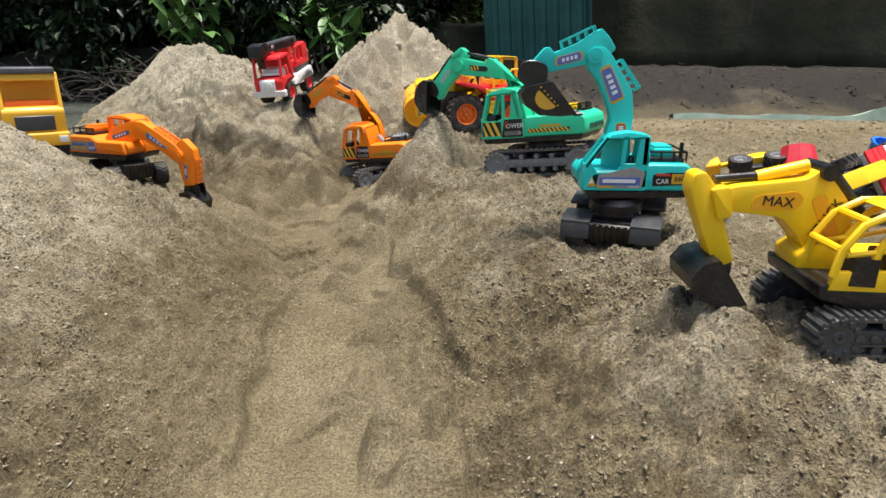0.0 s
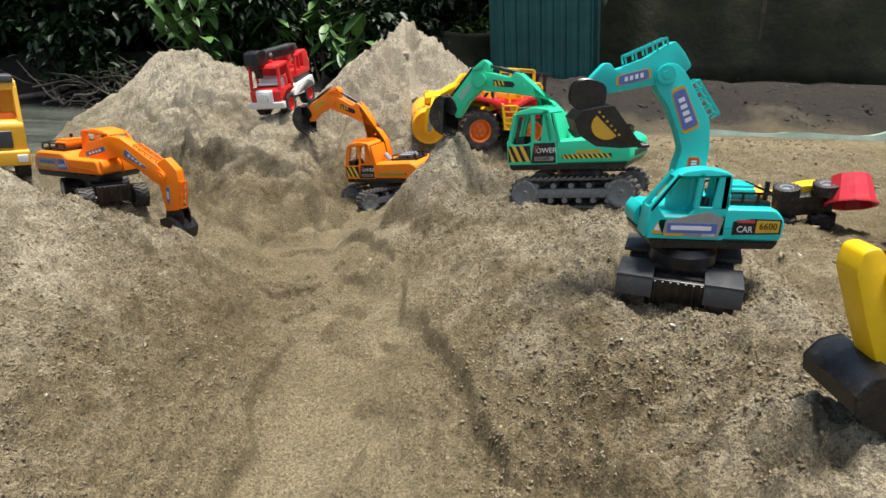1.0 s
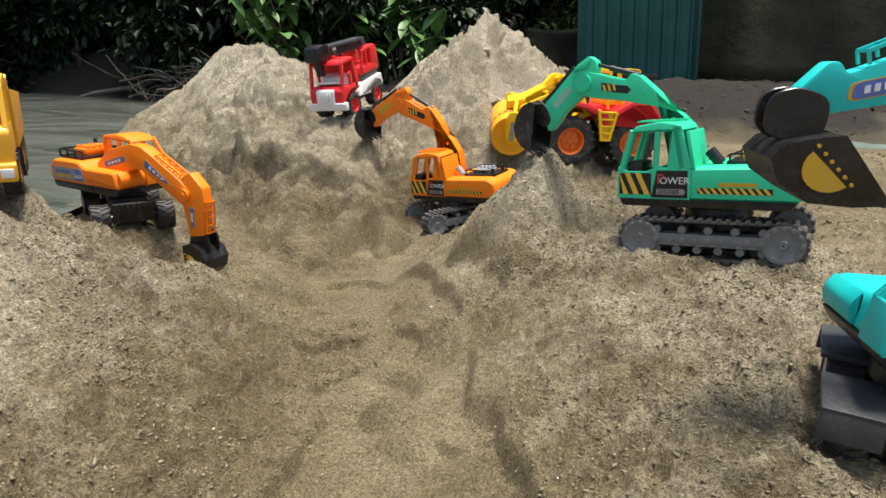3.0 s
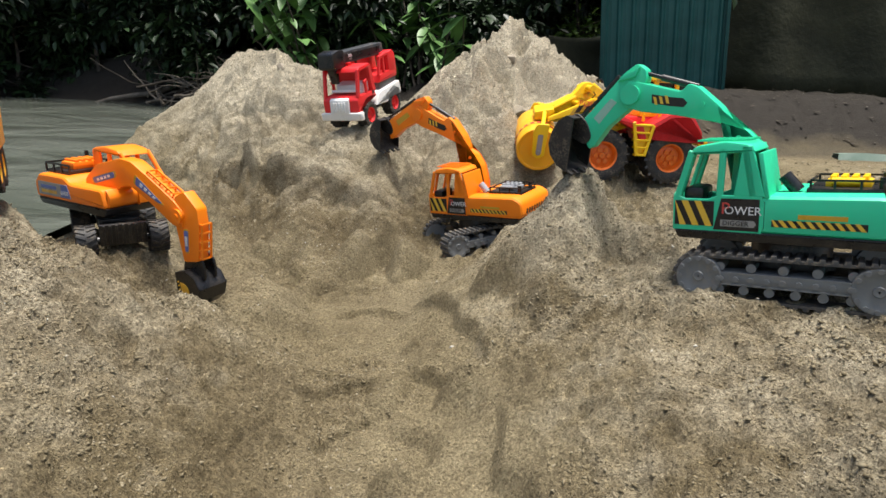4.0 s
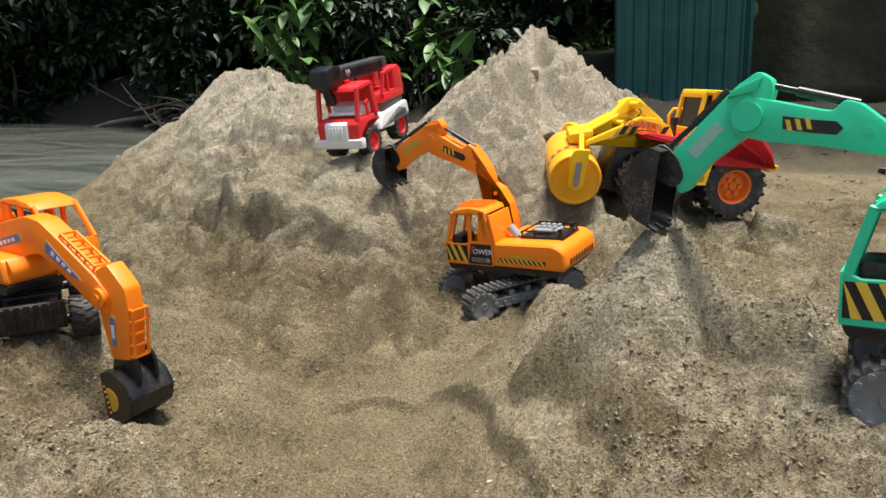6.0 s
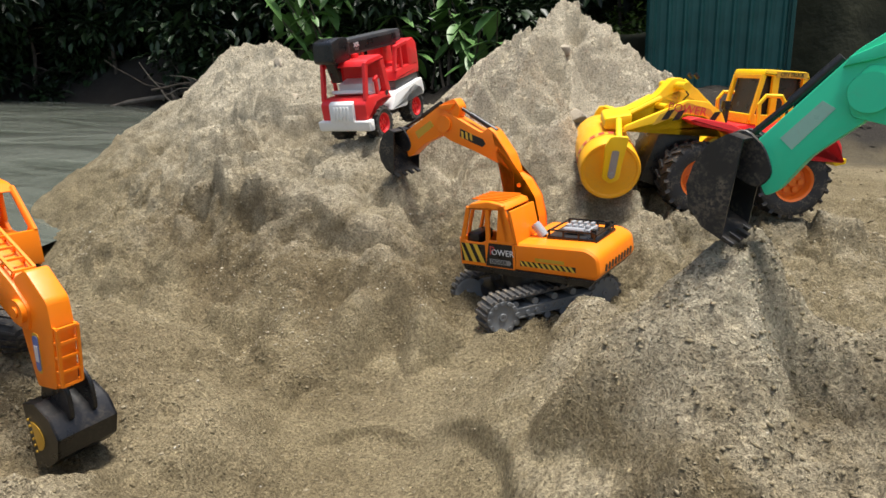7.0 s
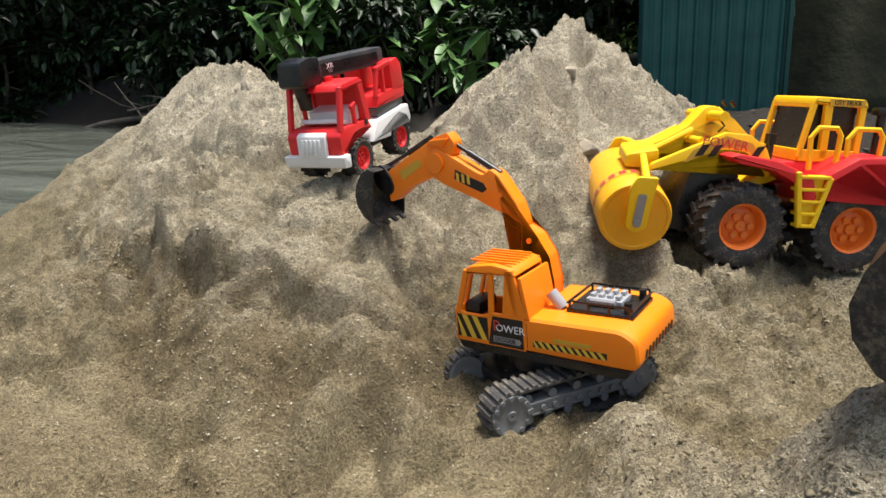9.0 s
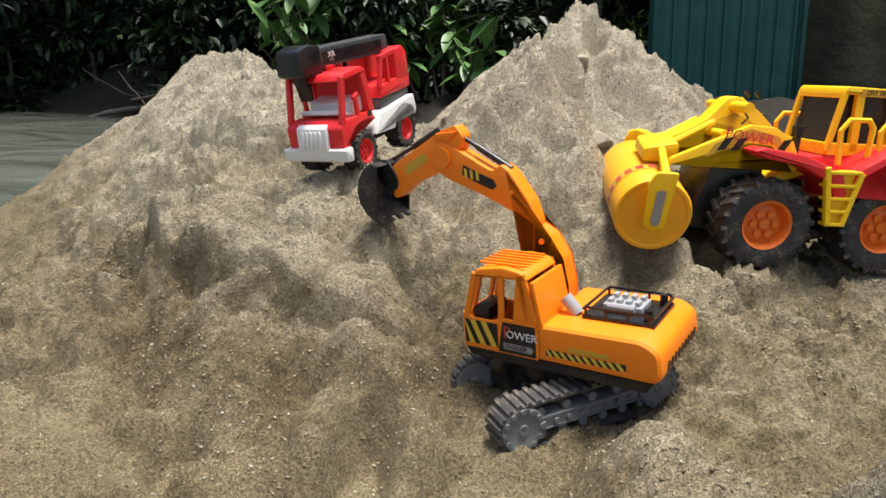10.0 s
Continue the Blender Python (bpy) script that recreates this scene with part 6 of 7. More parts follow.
    for y, sd in ((BY1, 1), (BY0, -1)):
        bm = bmesh.new()
        prism(bm, rounded_outline([(0.104, 0.1105), (0.102, 0.121), (0.072, 0.125), (0.066, 0.119), (0.072, 0.111)], 0.004), y, y + sd * 0.0005)
        prism(bm, rounded_outline([(0.062, 0.120), (0.052, 0.124), (0.036, 0.092), (0.044, 0.084)], 0.004), y, y + sd * 0.0005)
        part("sticker", bm, DEEP_YELLOW, boom_ob, "faint oval label", smooth=0)
        writing("MAX", 0.0105, side_frame(0.085, 0.1170, y + sd * 0.0008, sd, 4), INK_BLACK, boom_ob)
        writing("TRUCK", 0.0098, side_frame(0.049, 0.105, y + sd * 0.0008, sd, -62 * sd), INK_BLACK, boom_ob)
    bm = bmesh.new()
    prism(bm, rounded_outline([(0.146, 0.136), (0.138, 0.138), (0.128, 0.126), (0.118, 0.096), (0.108, 0.070), (0.122, 0.064), (0.136, 0.094), (0.148, 0.124)], 0.003), BY0 + 0.002, BY1 - 0.002, 0.002)
    prism(bm, rounded_outline([(0.134, 0.126), (0.120, 0.128), (0.116, 0.106), (0.126, 0.102)], 0.003), BY0 - 0.002, BY1 + 0.002, 0.002)
    part("arm", bm, YELLOW, root)
    def smaller(q):
        return [(0.120 + 0.80 * (x - 0.120), 0.074 + 0.80 * (z - 0.074)) for x, z in q]

    bucket(root, smaller([(0.126, 0.076), (0.141, 0.071), (0.150, 0.059), (0.148, 0.046), (0.136, 0.036), (0.117, 0.031), (0.096, 0.033)]), -0.040, 0.012, smaller([(0.106, 0.060), (0.108, 0.076), (0.118, 0.084), (0.130, 0.076), (0.136, 0.050), (0.110, 0.040)]), None, None, BLACK, 0)
    return root


yellow_excavator(YELLOW_AT)


# ---- the road roller ----
def road_roller(matrix):
    root = thing("toy_road_roller", matrix, "yellow and red toy road roller with big black tyres", "toy roller")
    for x in (-0.0685, 0.0685):
        for y in (-0.068, 0.068):
            tyre_wheel(root, x, y, 0.053, 0.053, 0.044, HUB_ORANGE, 20, 0.54, "cup")
    bm = bmesh.new()
    box(bm, (0.150, 0.070, 0.030), (0, 0, 0.052), bevel=0.004)
    box(bm, (0.04, 0.13, 0.016), (0.0685, 0, 0.053), bevel=0.003)
    box(bm, (0.04, 0.13, 0.016), (-0.0685, 0, 0.053), bevel=0.003)
    prism(bm, [(0.10, 0.03), (0.14, 0.04), (0.12, 0.11), (0.06, 0.12), (0.05, 0.05)], -0.040, 0.040, 0.002)
    part("chassis", bm, BLACK, root)
    bm = bmesh.new()
    for s in (-1, 1):
        y0, y1 = s * 0.032, s * 0.092
        lo, hi = min(y0, y1), max(y0, y1)
        prism(bm, rounded_outline([(0.000, 0.084), (0.008, 0.104), (0.045, 0.122), (0.085, 0.128), (0.100, 0.136), (0.088, 0.140), (0.040, 0.133), (-0.004, 0.116), (-0.014, 0.090)], 0.004), lo, hi, 0.003)
        prism(bm, rounded_outline([(-0.016, 0.086), (-0.030, 0.110), (-0.060, 0.130), (-0.095, 0.132), (-0.118, 0.104), (-0.130, 0.082), (-0.124, 0.108), (-0.100, 0.142), (-0.056, 0.140), (-0.020, 0.118)], 0.003), lo, hi, 0.003)
    prism(bm, rounded_outline([(0.010, 0.100), (-0.110, 0.100), (-0.124, 0.118), (-0.112, 0.136), (0.010, 0.128)], 0.005), -0.045, 0.045, 0.004)
    part("body", bm, RED, root)
    bm = bmesh.new()
    prism(bm, rounded_outline([(0.080, 0.074), (0.040, 0.112), (0.014, 0.118), (0.010, 0.108), (0.036, 0.098), (0.072, 0.070)], 0.003), -0.05, 0.05, 0.003)
    prism(bm, rounded_outline([(-0.135, 0.076), (-0.150, 0.080), (-0.150, 0.088), (-0.120, 0.088)], 0.002), -0.07, 0.07, 0.002)
    scattered("apron", bm, YELLOW, root)
    # steps
    for s in (-1, 1):
        bm = bmesh.new()
        bar(bm, (0.016, s * 0.092, 0.122), (0.004, s * 0.092, 0.056), 0.006, 0.006)
        bar(bm, (-0.024, s * 0.092, 0.116), (-0.012, s * 0.092, 0.056), 0.006, 0.006)
        for k in range(5):
            z = 0.058 + 0.0145 * k
            w = 0.020 + 0.024 * (z - 0.056) / 0.066
            box(bm, (w, 0.014, 0.004), (-0.003, s * 0.088, z), bevel=0.001)
        prism(bm, [(0.016, 0.120), (0.004, 0.056), (-0.012, 0.056), (-0.024, 0.116)], s * 0.0845, s * 0.0885)
        part("step", bm, YELLOW, root, "yellow ladder of five steps")
    # cab
    bm = bmesh.new()
    prism(bm, rounded_outline([(0.004, 0.198), (0.000, 0.206), (-0.078, 0.204), (-0.084, 0.194)], 0.003), -0.046, 0.046, 0.003)
    for y in (-0.042, 0.042):
        bar(bm, (0.012, y, 0.134), (0.000, y, 0.198), 0.007, 0.007)
        bar(bm, (-0.026, y, 0.134), (-0.022, y, 0.198), 0.007, 0.012)
        bar(bm, (-0.078, y, 0.140), (-0.076, y, 0.198), 0.007, 0.010)
        bar(bm, (0.012, y, 0.137), (-0.078, y, 0.137), 0.007, 0.014)
    for x0, x1 in ((0.012, 0.0), (-0.078, -0.076)):
        bar(bm, (x0, -0.042, 0.137), (x0, 0.042, 0.137), 0.007, 0.014)
    bar(bm, (0.0, -0.042, 0.196), (0.0, 0.042, 0.196), 0.007, 0.006)
    cab = scattered("cab", bm, YELLOW, root, rest="pillar")
    cab.matrix_local = pose(-0.020, 0, -0.004) @ Matrix.Diagonal((0.80, 1, 1.03, 1))
    bm = bmesh.new()
    prism(bm, [(0.006, 0.142), (-0.003, 0.196), (-0.072, 0.196), (-0.074, 0.142)], -0.036, 0.036)
    part("window", bm, BLACK, cab, "dark cab window")
    for y in (-0.0465, 0.0465):
        s = 1 if y > 0 else -1
        sticker(cab, [(-0.020, 0.1955), (-0.076, 0.1955), (-0.076, 0.2035), (-0.020, 0.2035)], y, s, INK_GOLD, "sticker", thick=0.0006)
        writing("CITY TRUCK", 0.0075, side_frame(-0.048, 0.1995, y + s * 0.0009, s), INK_BLACK, cab)
        for x0, x1 in ((-0.012, -0.044), (-0.058, -0.096)):
            bm = bmesh.new()
            yy = s * 0.066
            sweep(bm, [(x0, yy, 0.122), (x0 + 0.004, yy, 0.160), (x0 - 0.004, yy, 0.172), (x1 + 0.006, yy, 0.172), (x1, yy, 0.164), (x1, yy, 0.126)], 0.0032, 8)
            part("grab_rail", bm, YELLOW, root, "yellow hooped grab rail")
    bm = bmesh.new()
    for y in (-0.028, 0.028):
        rod(bm, (-0.118, y, 0.13), (-0.118, y, 0.19), 0.005, 12)
        box(bm, (0.020, 0.014, 0.010), (-0.118, y, 0.193), bevel=0.002)
    rod(bm, (0.030, 0.048, 0.126), (0.030, 0.048, 0.158), 0.0045, 12)
    rod(bm, (0.030, 0.048, 0.150), (0.030, 0.048, 0.162), 0.007, 12)
    scattered("exhaust", bm, BLACK, root)
    # lifting frame: two side arms, a fork over the drum
    arm = [(0.026, 0.118), (0.040, 0.146), (0.062, 0.160), (0.092, 0.162), (0.130, 0.144), (0.178, 0.122), (0.180, 0.112), (0.134, 0.126), (0.092, 0.140), (0.066, 0.138), (0.048, 0.124), (0.036, 0.108)]
    for s in (-1, 1):
        y = s * 0.056
        bm = bmesh.new()
        prism(bm, rounded_outline(arm, 0.003), y - 0.0045, y + 0.0045, 0.002)
        a = part("lift_arm", bm, YELLOW, root)
        o, sd = y + s * 0.0045, s
        bm = bmesh.new()
        prism(bm, [(0.140, 0.124), (0.096, 0.144), (0.066, 0.144), (0.044, 0.128), (0.058, 0.150), (0.092, 0.158), (0.130, 0.140)], o, o + sd * 0.0005)
        part("sticker", bm, INK_GOLD, a, "black and orange flame label", smooth=0)
        bm = bmesh.new()
        for x0 in (0.128, 0.112, 0.060):
            prism(bm, [(x0, 0.132), (x0 - 0.010, 0.134), (x0 - 0.018, 0.148), (x0 - 0.008, 0.146)], o + sd * 0.0005, o + sd * 0.0008)
        scattered("sticker", bm, INK_BLACK, a, smooth=0)
        writing("POWER", 0.0165, side_frame(0.092, 0.1485, o + sd * 0.0010, sd, 6 * sd), INK_RED, a)
    bm = bmesh.new()
    prism(bm, rounded_outline([(0.020, 0.140), (0.060, 0.176), (0.088, 0.192), (0.100, 0.190), (0.120, 0.166), (0.150, 0.148), (0.196, 0.132), (0.196, 0.122), (0.150, 0.134), (0.110, 0.154), (0.090, 0.170), (0.040, 0.138)], 0.004), -0.014, 0.014, 0.003)
    for y in (-0.024, 0.024):
        sweep(bm, [(0.180, y, 0.128), (0.150, y, 0.144), (0.118, y, 0.162)], 0.004, 8)
    rod(bm, (0.092, -0.05, 0.180), (0.092, 0.05, 0.180), 0.006, 14)
    rod(bm, (0.118, -0.056, 0.150), (0.118, 0.056, 0.150), 0.005, 14)
    rod(bm, (0.030, -0.010, 0.150), (0.076, -0.010, 0.186), 0.006, 14)
    part("lift_link", bm, YELLOW, root)
    bm = bmesh.new()
    for y in (-0.006, 0.006):
        sweep(bm, [(0.086, y + 0.014, 0.178), (0.078, y + 0.018, 0.168), (0.084, y + 0.016, 0.160)], 0.0012, 6)
        rod(bm, (0.062, y * 2, 0.192), (0.068, y * 2, 0.198), 0.003, 10)
    part("hose", bm, BLACK, root)
    bm = bmesh.new()
    R, W = 0.043, 0.084
    cx, cz = 0.200, 0.060
    for y in (-0.085, 0.085):
        prism(bm, rounded_outline([(cx - 0.013, cz + 0.012), (cx - 0.012, cz - 0.008), (cx, cz - 0.015), (cx + 0.012, cz - 0.008), (cx + 0.013, cz + 0.040), (cx + 0.006, cz + 0.054), (cx - 0.018, cz + 0.054)], 0.004), y + (0.008 if y > 0 else -0.014), y + (0.014 if y > 0 else -0.008), 0.002)
    prism(bm, rounded_outline([(cx + 0.010, cz + 0.046), (cx + 0.010, cz + 0.062), (cx - 0.028, cz + 0.070), (cx - 0.030, cz + 0.058), (cx - 0.014, cz + 0.046)], 0.004), -0.030, 0.030, 0.003)
    for s in (-1, 1):
        bar(bm, (cx - 0.010, s * 0.028, cz + 0.060), (cx - 0.004, s * 0.098, cz + 0.050), 0.008, 0.010, 0.002)
    fork = part("fork", bm, YELLOW, root)
    swing = Matrix.Translation((cx, 0.085, cz)) @ pose(0, 0, 0, -9, 0, -9) @ Matrix.Translation((-cx, -0.085, -cz))
    fork.matrix_local = swing
    bm = bmesh.new()
    for y in (-0.0995, 0.0995):
        s = 1 if y > 0 else -1
        prism(bm, rounded_outline([(cx - 0.005, cz - 0.004), (cx, cz - 0.008), (cx + 0.005, cz - 0.004), (cx + 0.003, cz + 0.034), (cx - 0.007, cz + 0.034)], 0.003), y, y + s * 0.0008)
        rod(bm, (cx, y, cz - 0.001), (cx, y + s * 0.004, cz - 0.001), 0.0042, 14)
    scattered("sticker", bm, INK_GREY, fork, "grey worn label")
    bm = bmesh.new()
    lathe(bm, [(0.001, -W), (R * 0.84, -W), (R * 0.88, -W - 0.002), (R * 0.96, -W - 0.002), (R, -W + 0.002), (R, W - 0.002), (R * 0.96, W + 0.002), (R * 0.88, W + 0.002), (R * 0.84, W), (0.001, W)], 48, "y", (cx, 0, cz))
    drum = part("drum", bm, DEEP_YELLOW, root, "smooth yellow roller drum with sandy end plates")
    drum.matrix_local = swing
    bm = bmesh.new()
    lathe(bm, [(R + 0.0004, 0.030), (R + 0.0006, 0.030), (R + 0.0006, 0.048), (R + 0.0004, 0.048)], 48, "y", (cx, 0, cz))
    part("sticker_band", bm, INK_GOLD, drum)
    bm = bmesh.new()
    for k in range(10):
        t = 2 * math.pi * k / 20
        box(bm, (0.0006, 0.010, 0.008), (cx + (R + 0.0008) * math.cos(t), 0.039, cz + (R + 0.0008) * math.sin(t)), (0, -math.degrees(t), 0))
    part("lettering_bar", bm, INK_RED, drum, smooth=0)
    return root


road_roller(ROLLER_AT)


# ---- the crane truck ----
def crane_truck(matrix):
    root = thing("toy_crane_truck", matrix, "red and white toy crane truck with grey boom", "toy truck")
    for x in (0.052, -0.058):
        for y in (-0.034, 0.034):
            tyre_wheel(root, x, y, 0.027, 0.027, 0.024, RED, 18, 0.58, "cup")
    bm = bmesh.new()
    box(bm, (0.16, 0.034, 0.016), (0, 0, 0.030), bevel=0.003)
    for x in (0.052, -0.058):
        rod(bm, (x, -0.03, 0.027), (x, 0.03, 0.027), 0.005, 12)
    part("chassis", bm, SANDY_BLACK, root)
    bm = bmesh.new()
    prism(bm, rounded_outline([(0.024, 0.040), (-0.026, 0.036), (-0.032, 0.048), (-0.040, 0.058), (-0.058, 0.062), (-0.078, 0.054), (-0.086, 0.040), (-0.092, 0.048), (-0.088, 0.070), (0.006, 0.064)], 0.003), -0.046, 0.046, 0.002)
    prism(bm, rounded_outline([(0.086, 0.024), (0.100, 0.026), (0.102, 0.042), (0.084, 0.042)], 0.003), -0.048, 0.048, 0.003)
    prism(bm, rounded_outline([(0.096, 0.040), (0.103, 0.040), (0.100, 0.068), (0.092, 0.072)], 0.002), -0.022, 0.022, 0.002)
    for k in range(5):
        box(bm, (0.004, 0.004, 0.020), (0.102, -0.013 + 0.0065 * k, 0.054), (0, -6, 0), bevel=0.001)
    part("deck", bm, WHITE, root, "white plastic bumper grille and deck")
    # cab
    bm = bmesh.new()
    prism(bm, rounded_outline([(0.094, 0.040), (0.094, 0.066), (0.086, 0.074), (0.020, 0.072), (0.014, 0.058), (0.026, 0.060), (0.040, 0.062), (0.060, 0.060), (0.076, 0.050), (0.080, 0.040)], 0.003), -0.042, 0.042, 0.003)
    for y in (-0.039, 0.039):
        bar(bm, (0.086, y, 0.070), (0.072, y, 0.124), 0.006, 0.008)
        bar(bm, (0.050, y, 0.070), (0.050, y, 0.096), 0.005, 0.006)
        bar(bm, (0.056, y, 0.094), (0.044, y, 0.098), 0.005, 0.006)
        bar(bm, (0.020, y, 0.070), (0.028, y, 0.124), 0.006, 0.012)
    bar(bm, (0.024, -0.038, 0.095), (0.024, 0.038, 0.095), 0.006, 0.05)
    prism(bm, rounded_outline([(0.076, 0.118), (0.070, 0.127), (0.026, 0.129), (0.020, 0.120)], 0.003), -0.042, 0.042, 0.003)
    rod(bm, (0.044, 0.004, 0.127), (0.044, 0.004, 0.134), 0.006, 14)
    cab = part("cab", bm, RED, root)
    bm = bmesh.new()
    box(bm, (0.03, 0.064, 0.006), (0.058, 0, 0.076), (0, -20, 0), bevel=0.002)
    box(bm, (0.03, 0.064, 0.020), (0.036, 0, 0.082), (0, 10, 0), bevel=0.003)
    part("dashboard", bm, WHITE, cab)
    for y in (-0.0421, 0.0421):
        s = 1 if y > 0 else -1
        sticker(cab, [(0.032, 0.066), (0.024, 0.066), (0.024, 0.073), (0.032, 0.073)], y, s, INK_BLACK, "sticker")
    # turntable and crane house
    bm = bmesh.new()
    lathe(bm, [(0.030, 0.066), (0.036, 0.068), (0.036, 0.078), (0.032, 0.082)], 28, "z", (-0.044, 0, 0), caps=True)
    prism(bm, rounded_outline([(-0.012, 0.066), (-0.012, 0.080), (-0.090, 0.082), (-0.092, 0.070)], 0.003), -0.036, 0.036, 0.002)
    part("turntable", bm, CHARCOAL, root)
    bm = bmesh.new()
    prism(bm, rounded_outline([(-0.010, 0.080), (-0.018, 0.096), (-0.088, 0.100), (-0.094, 0.090), (-0.092, 0.080)], 0.003), -0.040, 0.040, 0.003)
    for y0, y1 in ((0.010, 0.040), (-0.040, -0.010)):
        yo = 0.037 if y0 > 0 else -0.037
        prism(bm, rounded_outline([(-0.060, 0.094), (-0.060, 0.134), (-0.084, 0.138), (-0.094, 0.128), (-0.094, 0.090)], 0.003), y0, y1, 0.002)
        bar(bm, (-0.014, yo, 0.094), (-0.026, yo, 0.130), 0.006, 0.006)
        bar(bm, (-0.038, yo, 0.094), (-0.040, yo, 0.132), 0.006, 0.005)
        bar(bm, (-0.022, yo, 0.130), (-0.064, yo, 0.134), 0.006, 0.006)
    scattered("crane_house", bm, RED, root, "red crane cab with open windows")
    # telescopic boom over the cab
    bm = bmesh.new()
    prism(bm, rounded_outline([(-0.084, 0.138), (-0.084, 0.164), (0.064, 0.166), (0.064, 0.140)], 0.004), -0.017, 0.017, 0.003)
    boom = part("boom", bm, CHARCOAL, root, "dark grey telescopic crane boom")
    boom.matrix_local = Matrix.Translation((-0.044, 0, 0.004)) @ pose(0, 0, 0, 0, 0, -9) @ Matrix.Translation((0.044, 0, 0)) @ Matrix.Diagonal((0.96, 0.95, 0.92, 1))
    bm = bmesh.new()
    prism(bm, rounded_outline([(0.056, 0.134), (0.056, 0.170), (0.074, 0.173), (0.094, 0.168), (0.098, 0.136), (0.090, 0.132)], 0.004), -0.022, 0.022, 0.004)
    prism(bm, [(0.070, 0.136), (0.086, 0.136), (0.078, 0.100), (0.072, 0.100)], -0.010, 0.010, 0.002)
    part("boom_head", bm, BLACK, boom)
    for y in (-0.0172, 0.0172):
        s = 1 if y > 0 else -1
        sticker(boom, [(-0.070, 0.143), (0.050, 0.144), (0.050, 0.160), (-0.070, 0.158)], y, s, INK_BLACK, "sticker")
        writing("XR", 0.0105, side_frame(0.034, 0.1545, y + s * 0.0006, s), INK_WHITE, boom)
        writing("101", 0.0070, side_frame(0.034, 0.1475, y + s * 0.0006, s), INK_GREY, boom)
    return root


crane_truck(TRUCK_AT)


# ---- the dump truck half behind the bank ----
def dump_truck(matrix):
    root = thing("toy_dump_truck", matrix, "yellow toy dump truck parked behind the sand bank", "toy truck")
    for x in (0.085, -0.04, -0.085):
        for y in (-0.045, 0.045):
            tyre_wheel(root, x, y, 0.026, 0.026, 0.024, TRUCK_YELLOW, 18, 0.55, "cup")
    bm = bmesh.new()
    box(bm, (0.25, 0.05, 0.016), (0, 0, 0.034), bevel=0.003)
    part("chassis", bm, BLACK, root)
    bm = bmesh.new()
    prism(bm, rounded_outline([(0.060, 0.034), (0.132, 0.034), (0.134, 0.078), (0.126, 0.084), (0.062, 0.084)], 0.004), -0.054, 0.054, 0.004)
    for y in (-0.050, 0.050):
        bar(bm, (0.126, y, 0.080), (0.112, y, 0.126), 0.007, 0.007)
        bar(bm, (0.092, y, 0.080), (0.090, y, 0.126), 0.007, 0.007)
        bar(bm, (0.064, y, 0.080), (0.064, y, 0.126), 0.007, 0.010)
    bar(bm, (0.064, -0.05, 0.104), (0.064, 0.05, 0.104), 0.007, 0.046)
    prism(bm, rounded_outline([(0.116, 0.122), (0.112, 0.134), (0.062, 0.136), (0.060, 0.124)], 0.003), -0.054, 0.054, 0.003)
    prism(bm, rounded_outline([(0.124, 0.024), (0.140, 0.024), (0.140, 0.044), (0.126, 0.046)], 0.003), -0.056, 0.056, 0.003)
    cab = scattered("cab", bm, TRUCK_YELLOW, root, rest="pillar")
    bm = bmesh.new()
    prism(bm, rounded_outline([(0.132, 0.048), (0.136, 0.048), (0.136, 0.070), (0.132, 0.072)], 0.001), -0.034, 0.034, 0.001)
    prism(bm, rounded_outline([(0.118, 0.132), (0.116, 0.142), (0.080, 0.142), (0.076, 0.134)], 0.003), -0.050, 0.050, 0.003)
    scattered("grille", bm, CHARCOAL, cab, "dark moulded grille or roof visor")
    bm = bmesh.new()
    box(bm, (0.028, 0.09, 0.012), (0.100, 0, 0.086), bevel=0.003)
    part("dashboard", bm, HUB_ORANGE, cab)
    bm = bmesh.new()
    for y in (-0.044, 0.044):
        box(bm, (0.004, 0.016, 0.010), (0.1405, y, 0.034), bevel=0.001)
    scattered("headlight", bm, INK_WHITE, cab)
    bm = bmesh.new()
    outline = [(0.050, 0.050), (0.056, 0.130), (0.052, 0.134), (0.044, 0.062), (-0.120, 0.056), (-0.134, 0.100), (-0.140, 0.098), (-0.126, 0.046)]
    prism(bm, outline, -0.056, 0.056, 0.001)
    for s in (-1, 1):
        prism(bm, [(0.050, 0.050), (0.056, 0.118), (-0.134, 0.100), (-0.124, 0.048)], s * 0.052, s * 0.058, 0.001)
    part("tipper", bm, TRUCK_YELLOW, root)
    return root


dump_truck(DUMP_AT @ Matrix.Diagonal((0.8, 0.74, 0.96, 1)))


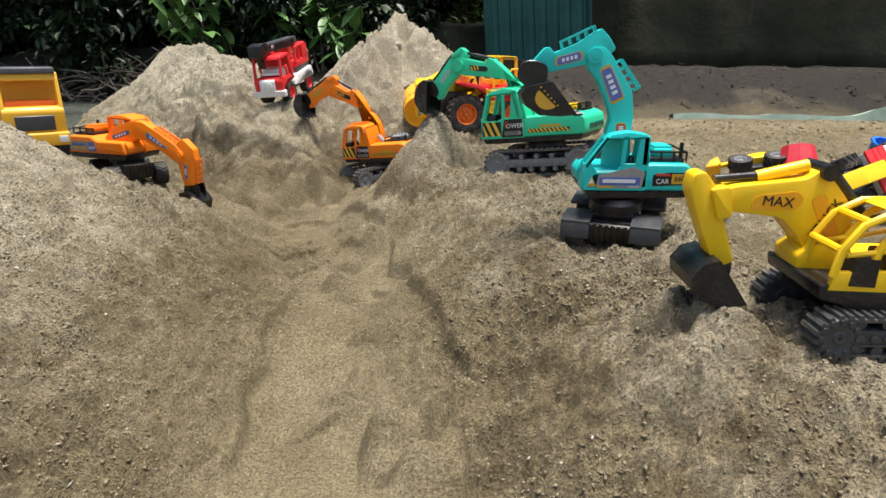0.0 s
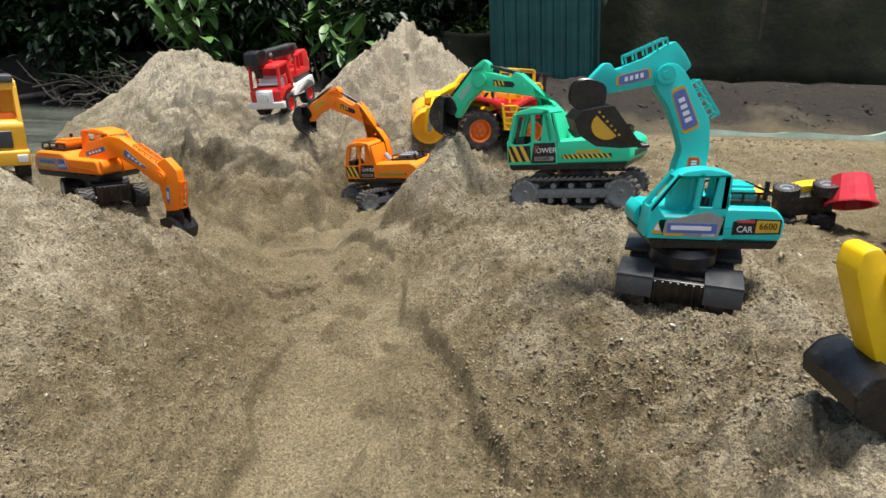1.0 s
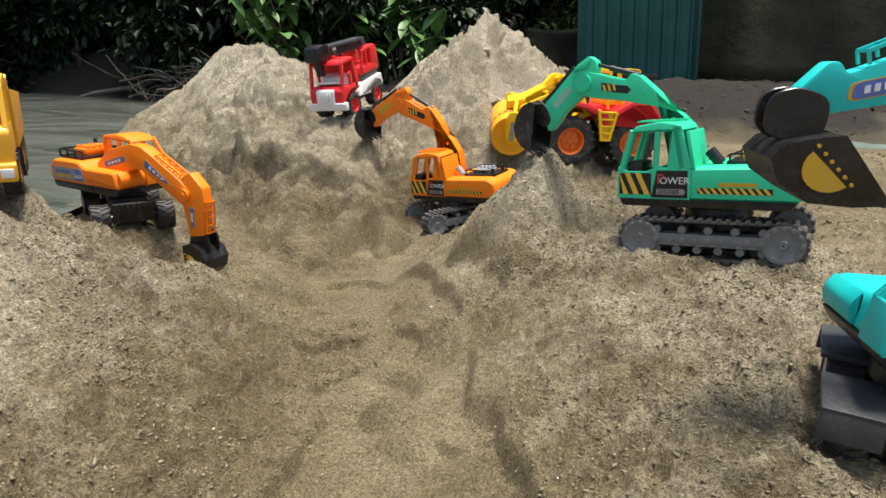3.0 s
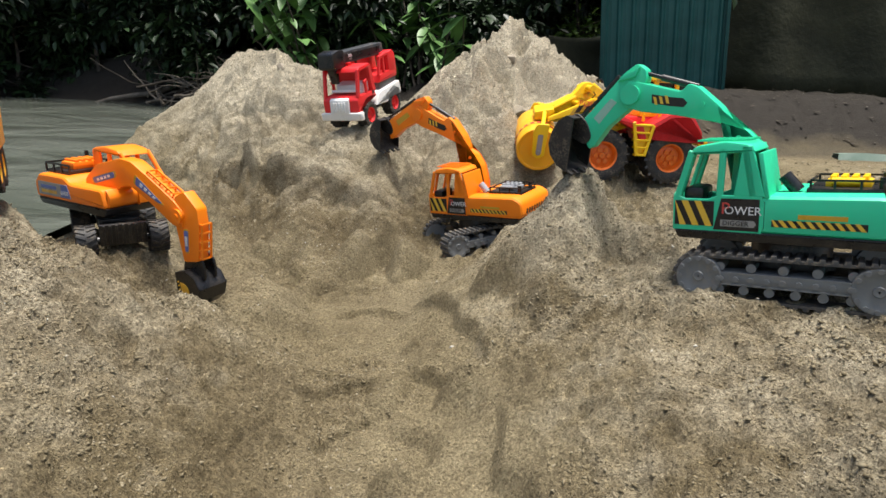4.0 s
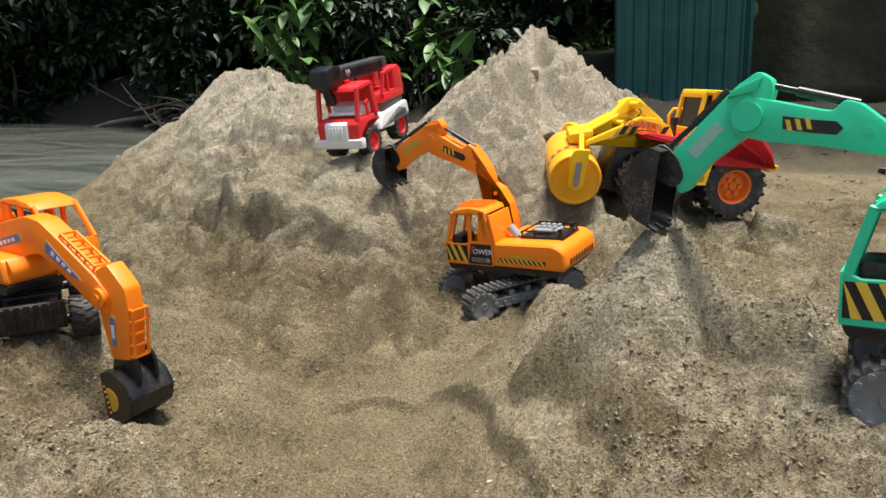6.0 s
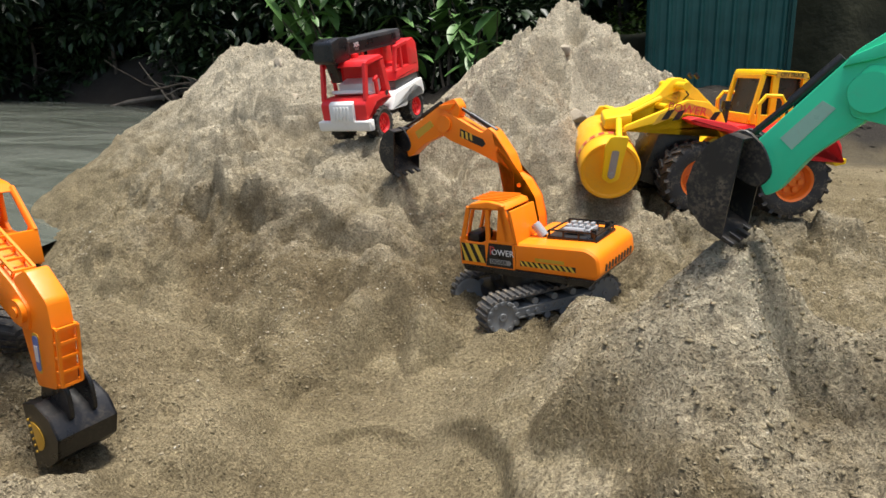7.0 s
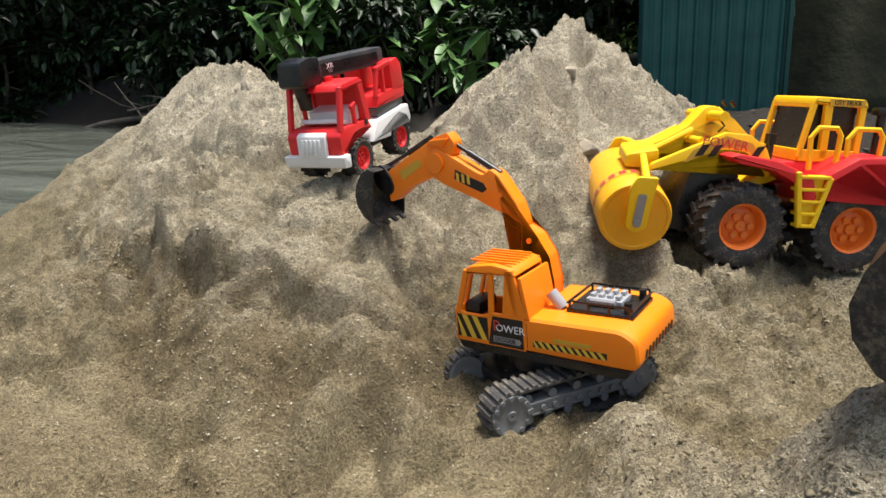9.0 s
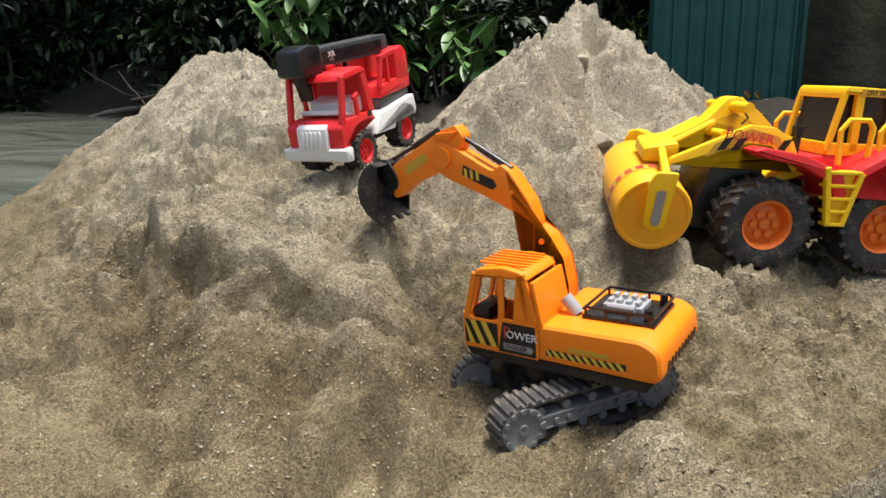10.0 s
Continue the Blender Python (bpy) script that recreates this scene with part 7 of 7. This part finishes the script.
# ---- toys tipped over on the flat sand ----
def tipped_loader(matrix):
    root = thing("toy_loader", matrix, "toy loader lying tipped over with wheels up", "toy loader")
    for x in (0.045, -0.045):
        for y in (-0.040, 0.040):
            tyre_wheel(root, x, y, 0.030, 0.030, 0.028, SILVER, 18, 0.5, "cup")
    bm = bmesh.new()
    box(bm, (0.13, 0.05, 0.030), (0, 0, 0.040), bevel=0.004)
    part("chassis", bm, SANDY_BLACK, root)
    bm = bmesh.new()
    prism(bm, rounded_outline([(0.020, 0.054), (-0.078, 0.054), (-0.082, 0.082), (-0.020, 0.090), (0.020, 0.080)], 0.005), -0.040, 0.040, 0.004)
    for y in (-0.030, 0.030):
        bar(bm, (0.000, y, 0.070), (0.095, y, 0.046), 0.010, 0.012)
    part("body", bm, YELLOW, root)
    sticker(root, [(-0.070, 0.058), (-0.030, 0.058), (-0.030, 0.070), (-0.070, 0.070)], 0.0402, 1, INK_BLACK, "sticker")
    bm = bmesh.new()
    rows = [(0.088, 0.078), (0.092, 0.040), (0.104, 0.026), (0.134, 0.022)]
    for k in range(3):
        bar(bm, (rows[k][0], 0, rows[k][1]), (rows[k + 1][0], 0, rows[k + 1][1]), 0.085, 0.003, 0.0005)
    for s in (-1, 1):
        prism(bm, [*rows, (0.112, 0.060)], s * 0.041, s * 0.044)
    part("shovel", bm, DEEP_YELLOW, root, "orange-yellow loading shovel")
    return root


tipped_loader(pose(0.760, 1.40, 0.106, 78, 8, 176) @ Matrix.Scale(0.82, 4))


def open_tub(name, matrix, material, label, r, h):
    root = thing(name, matrix, label, "toy bucket")
    bm = bmesh.new()
    lathe(bm, [(r * 0.7, 0.0), (r * 0.74, 0.0), (r * 0.96, h * 0.92), (r * 1.06, h * 0.94), (r * 1.06, h), (r * 0.92, h), (r * 0.90, h * 0.9), (r * 0.68, 0.004)], 10, "z")
    n = len(bm.verts)
    lathe(bm, [(0.001, 0.003), (r * 0.70, 0.003), (r * 0.70, 0.0), (0.001, 0.0)], 10, "z")
    part("tub", bm, material, root, smooth=20)
    return root


open_tub("toy_bucket", pose(0.836, 1.42, 0.172, 160, 16, 30), TUB_RED, "faceted red plastic sand bucket lying upside down", 0.044, 0.058)


def tipped_racer(matrix):
    root = thing("toy_truck", matrix, "red and white toy truck lying on its side", "toy truck")
    for x in (0.05, -0.05):
        for y in (-0.036, 0.036):
            tyre_wheel(root, x, y, 0.028, 0.028, 0.026, RED, 18, 0.56, "cup")
    bm = bmesh.new()
    box(bm, (0.15, 0.045, 0.024), (0, 0, 0.036), bevel=0.004)
    part("chassis", bm, CHARCOAL, root)
    bm = bmesh.new()
    prism(bm, rounded_outline([(0.078, 0.046), (-0.030, 0.046), (-0.030, 0.064), (0.078, 0.062)], 0.004), -0.042, 0.042, 0.003)
    part("deck", bm, WHITE, root)
    bm = bmesh.new()
    prism(bm, rounded_outline([(0.076, 0.062), (0.068, 0.094), (0.036, 0.100), (0.024, 0.064)], 0.006), -0.038, 0.038, 0.004)
    for k in range(3):
        box(bm, (0.020, 0.086, 0.006), (-0.004 - 0.012 * k, 0, 0.070), bevel=0.002)
    part("cab", bm, RED, root)
    bm = bmesh.new()
    prism(bm, rounded_outline([(-0.02, 0.070), (-0.080, 0.078), (-0.150, 0.060), (-0.152, 0.072), (-0.082, 0.092), (-0.02, 0.086)], 0.004), -0.016, 0.016, 0.003)
    part("boom", bm, YELLOW, root)
    return root


tipped_racer(pose(0.905, 1.300, 0.128, 58, -14, 20))
open_tub("toy_bucket", pose(1.06, 1.50, 0.10, 20, 12, 0), BLUE, "small bright blue plastic sand bucket", 0.045, 0.075)
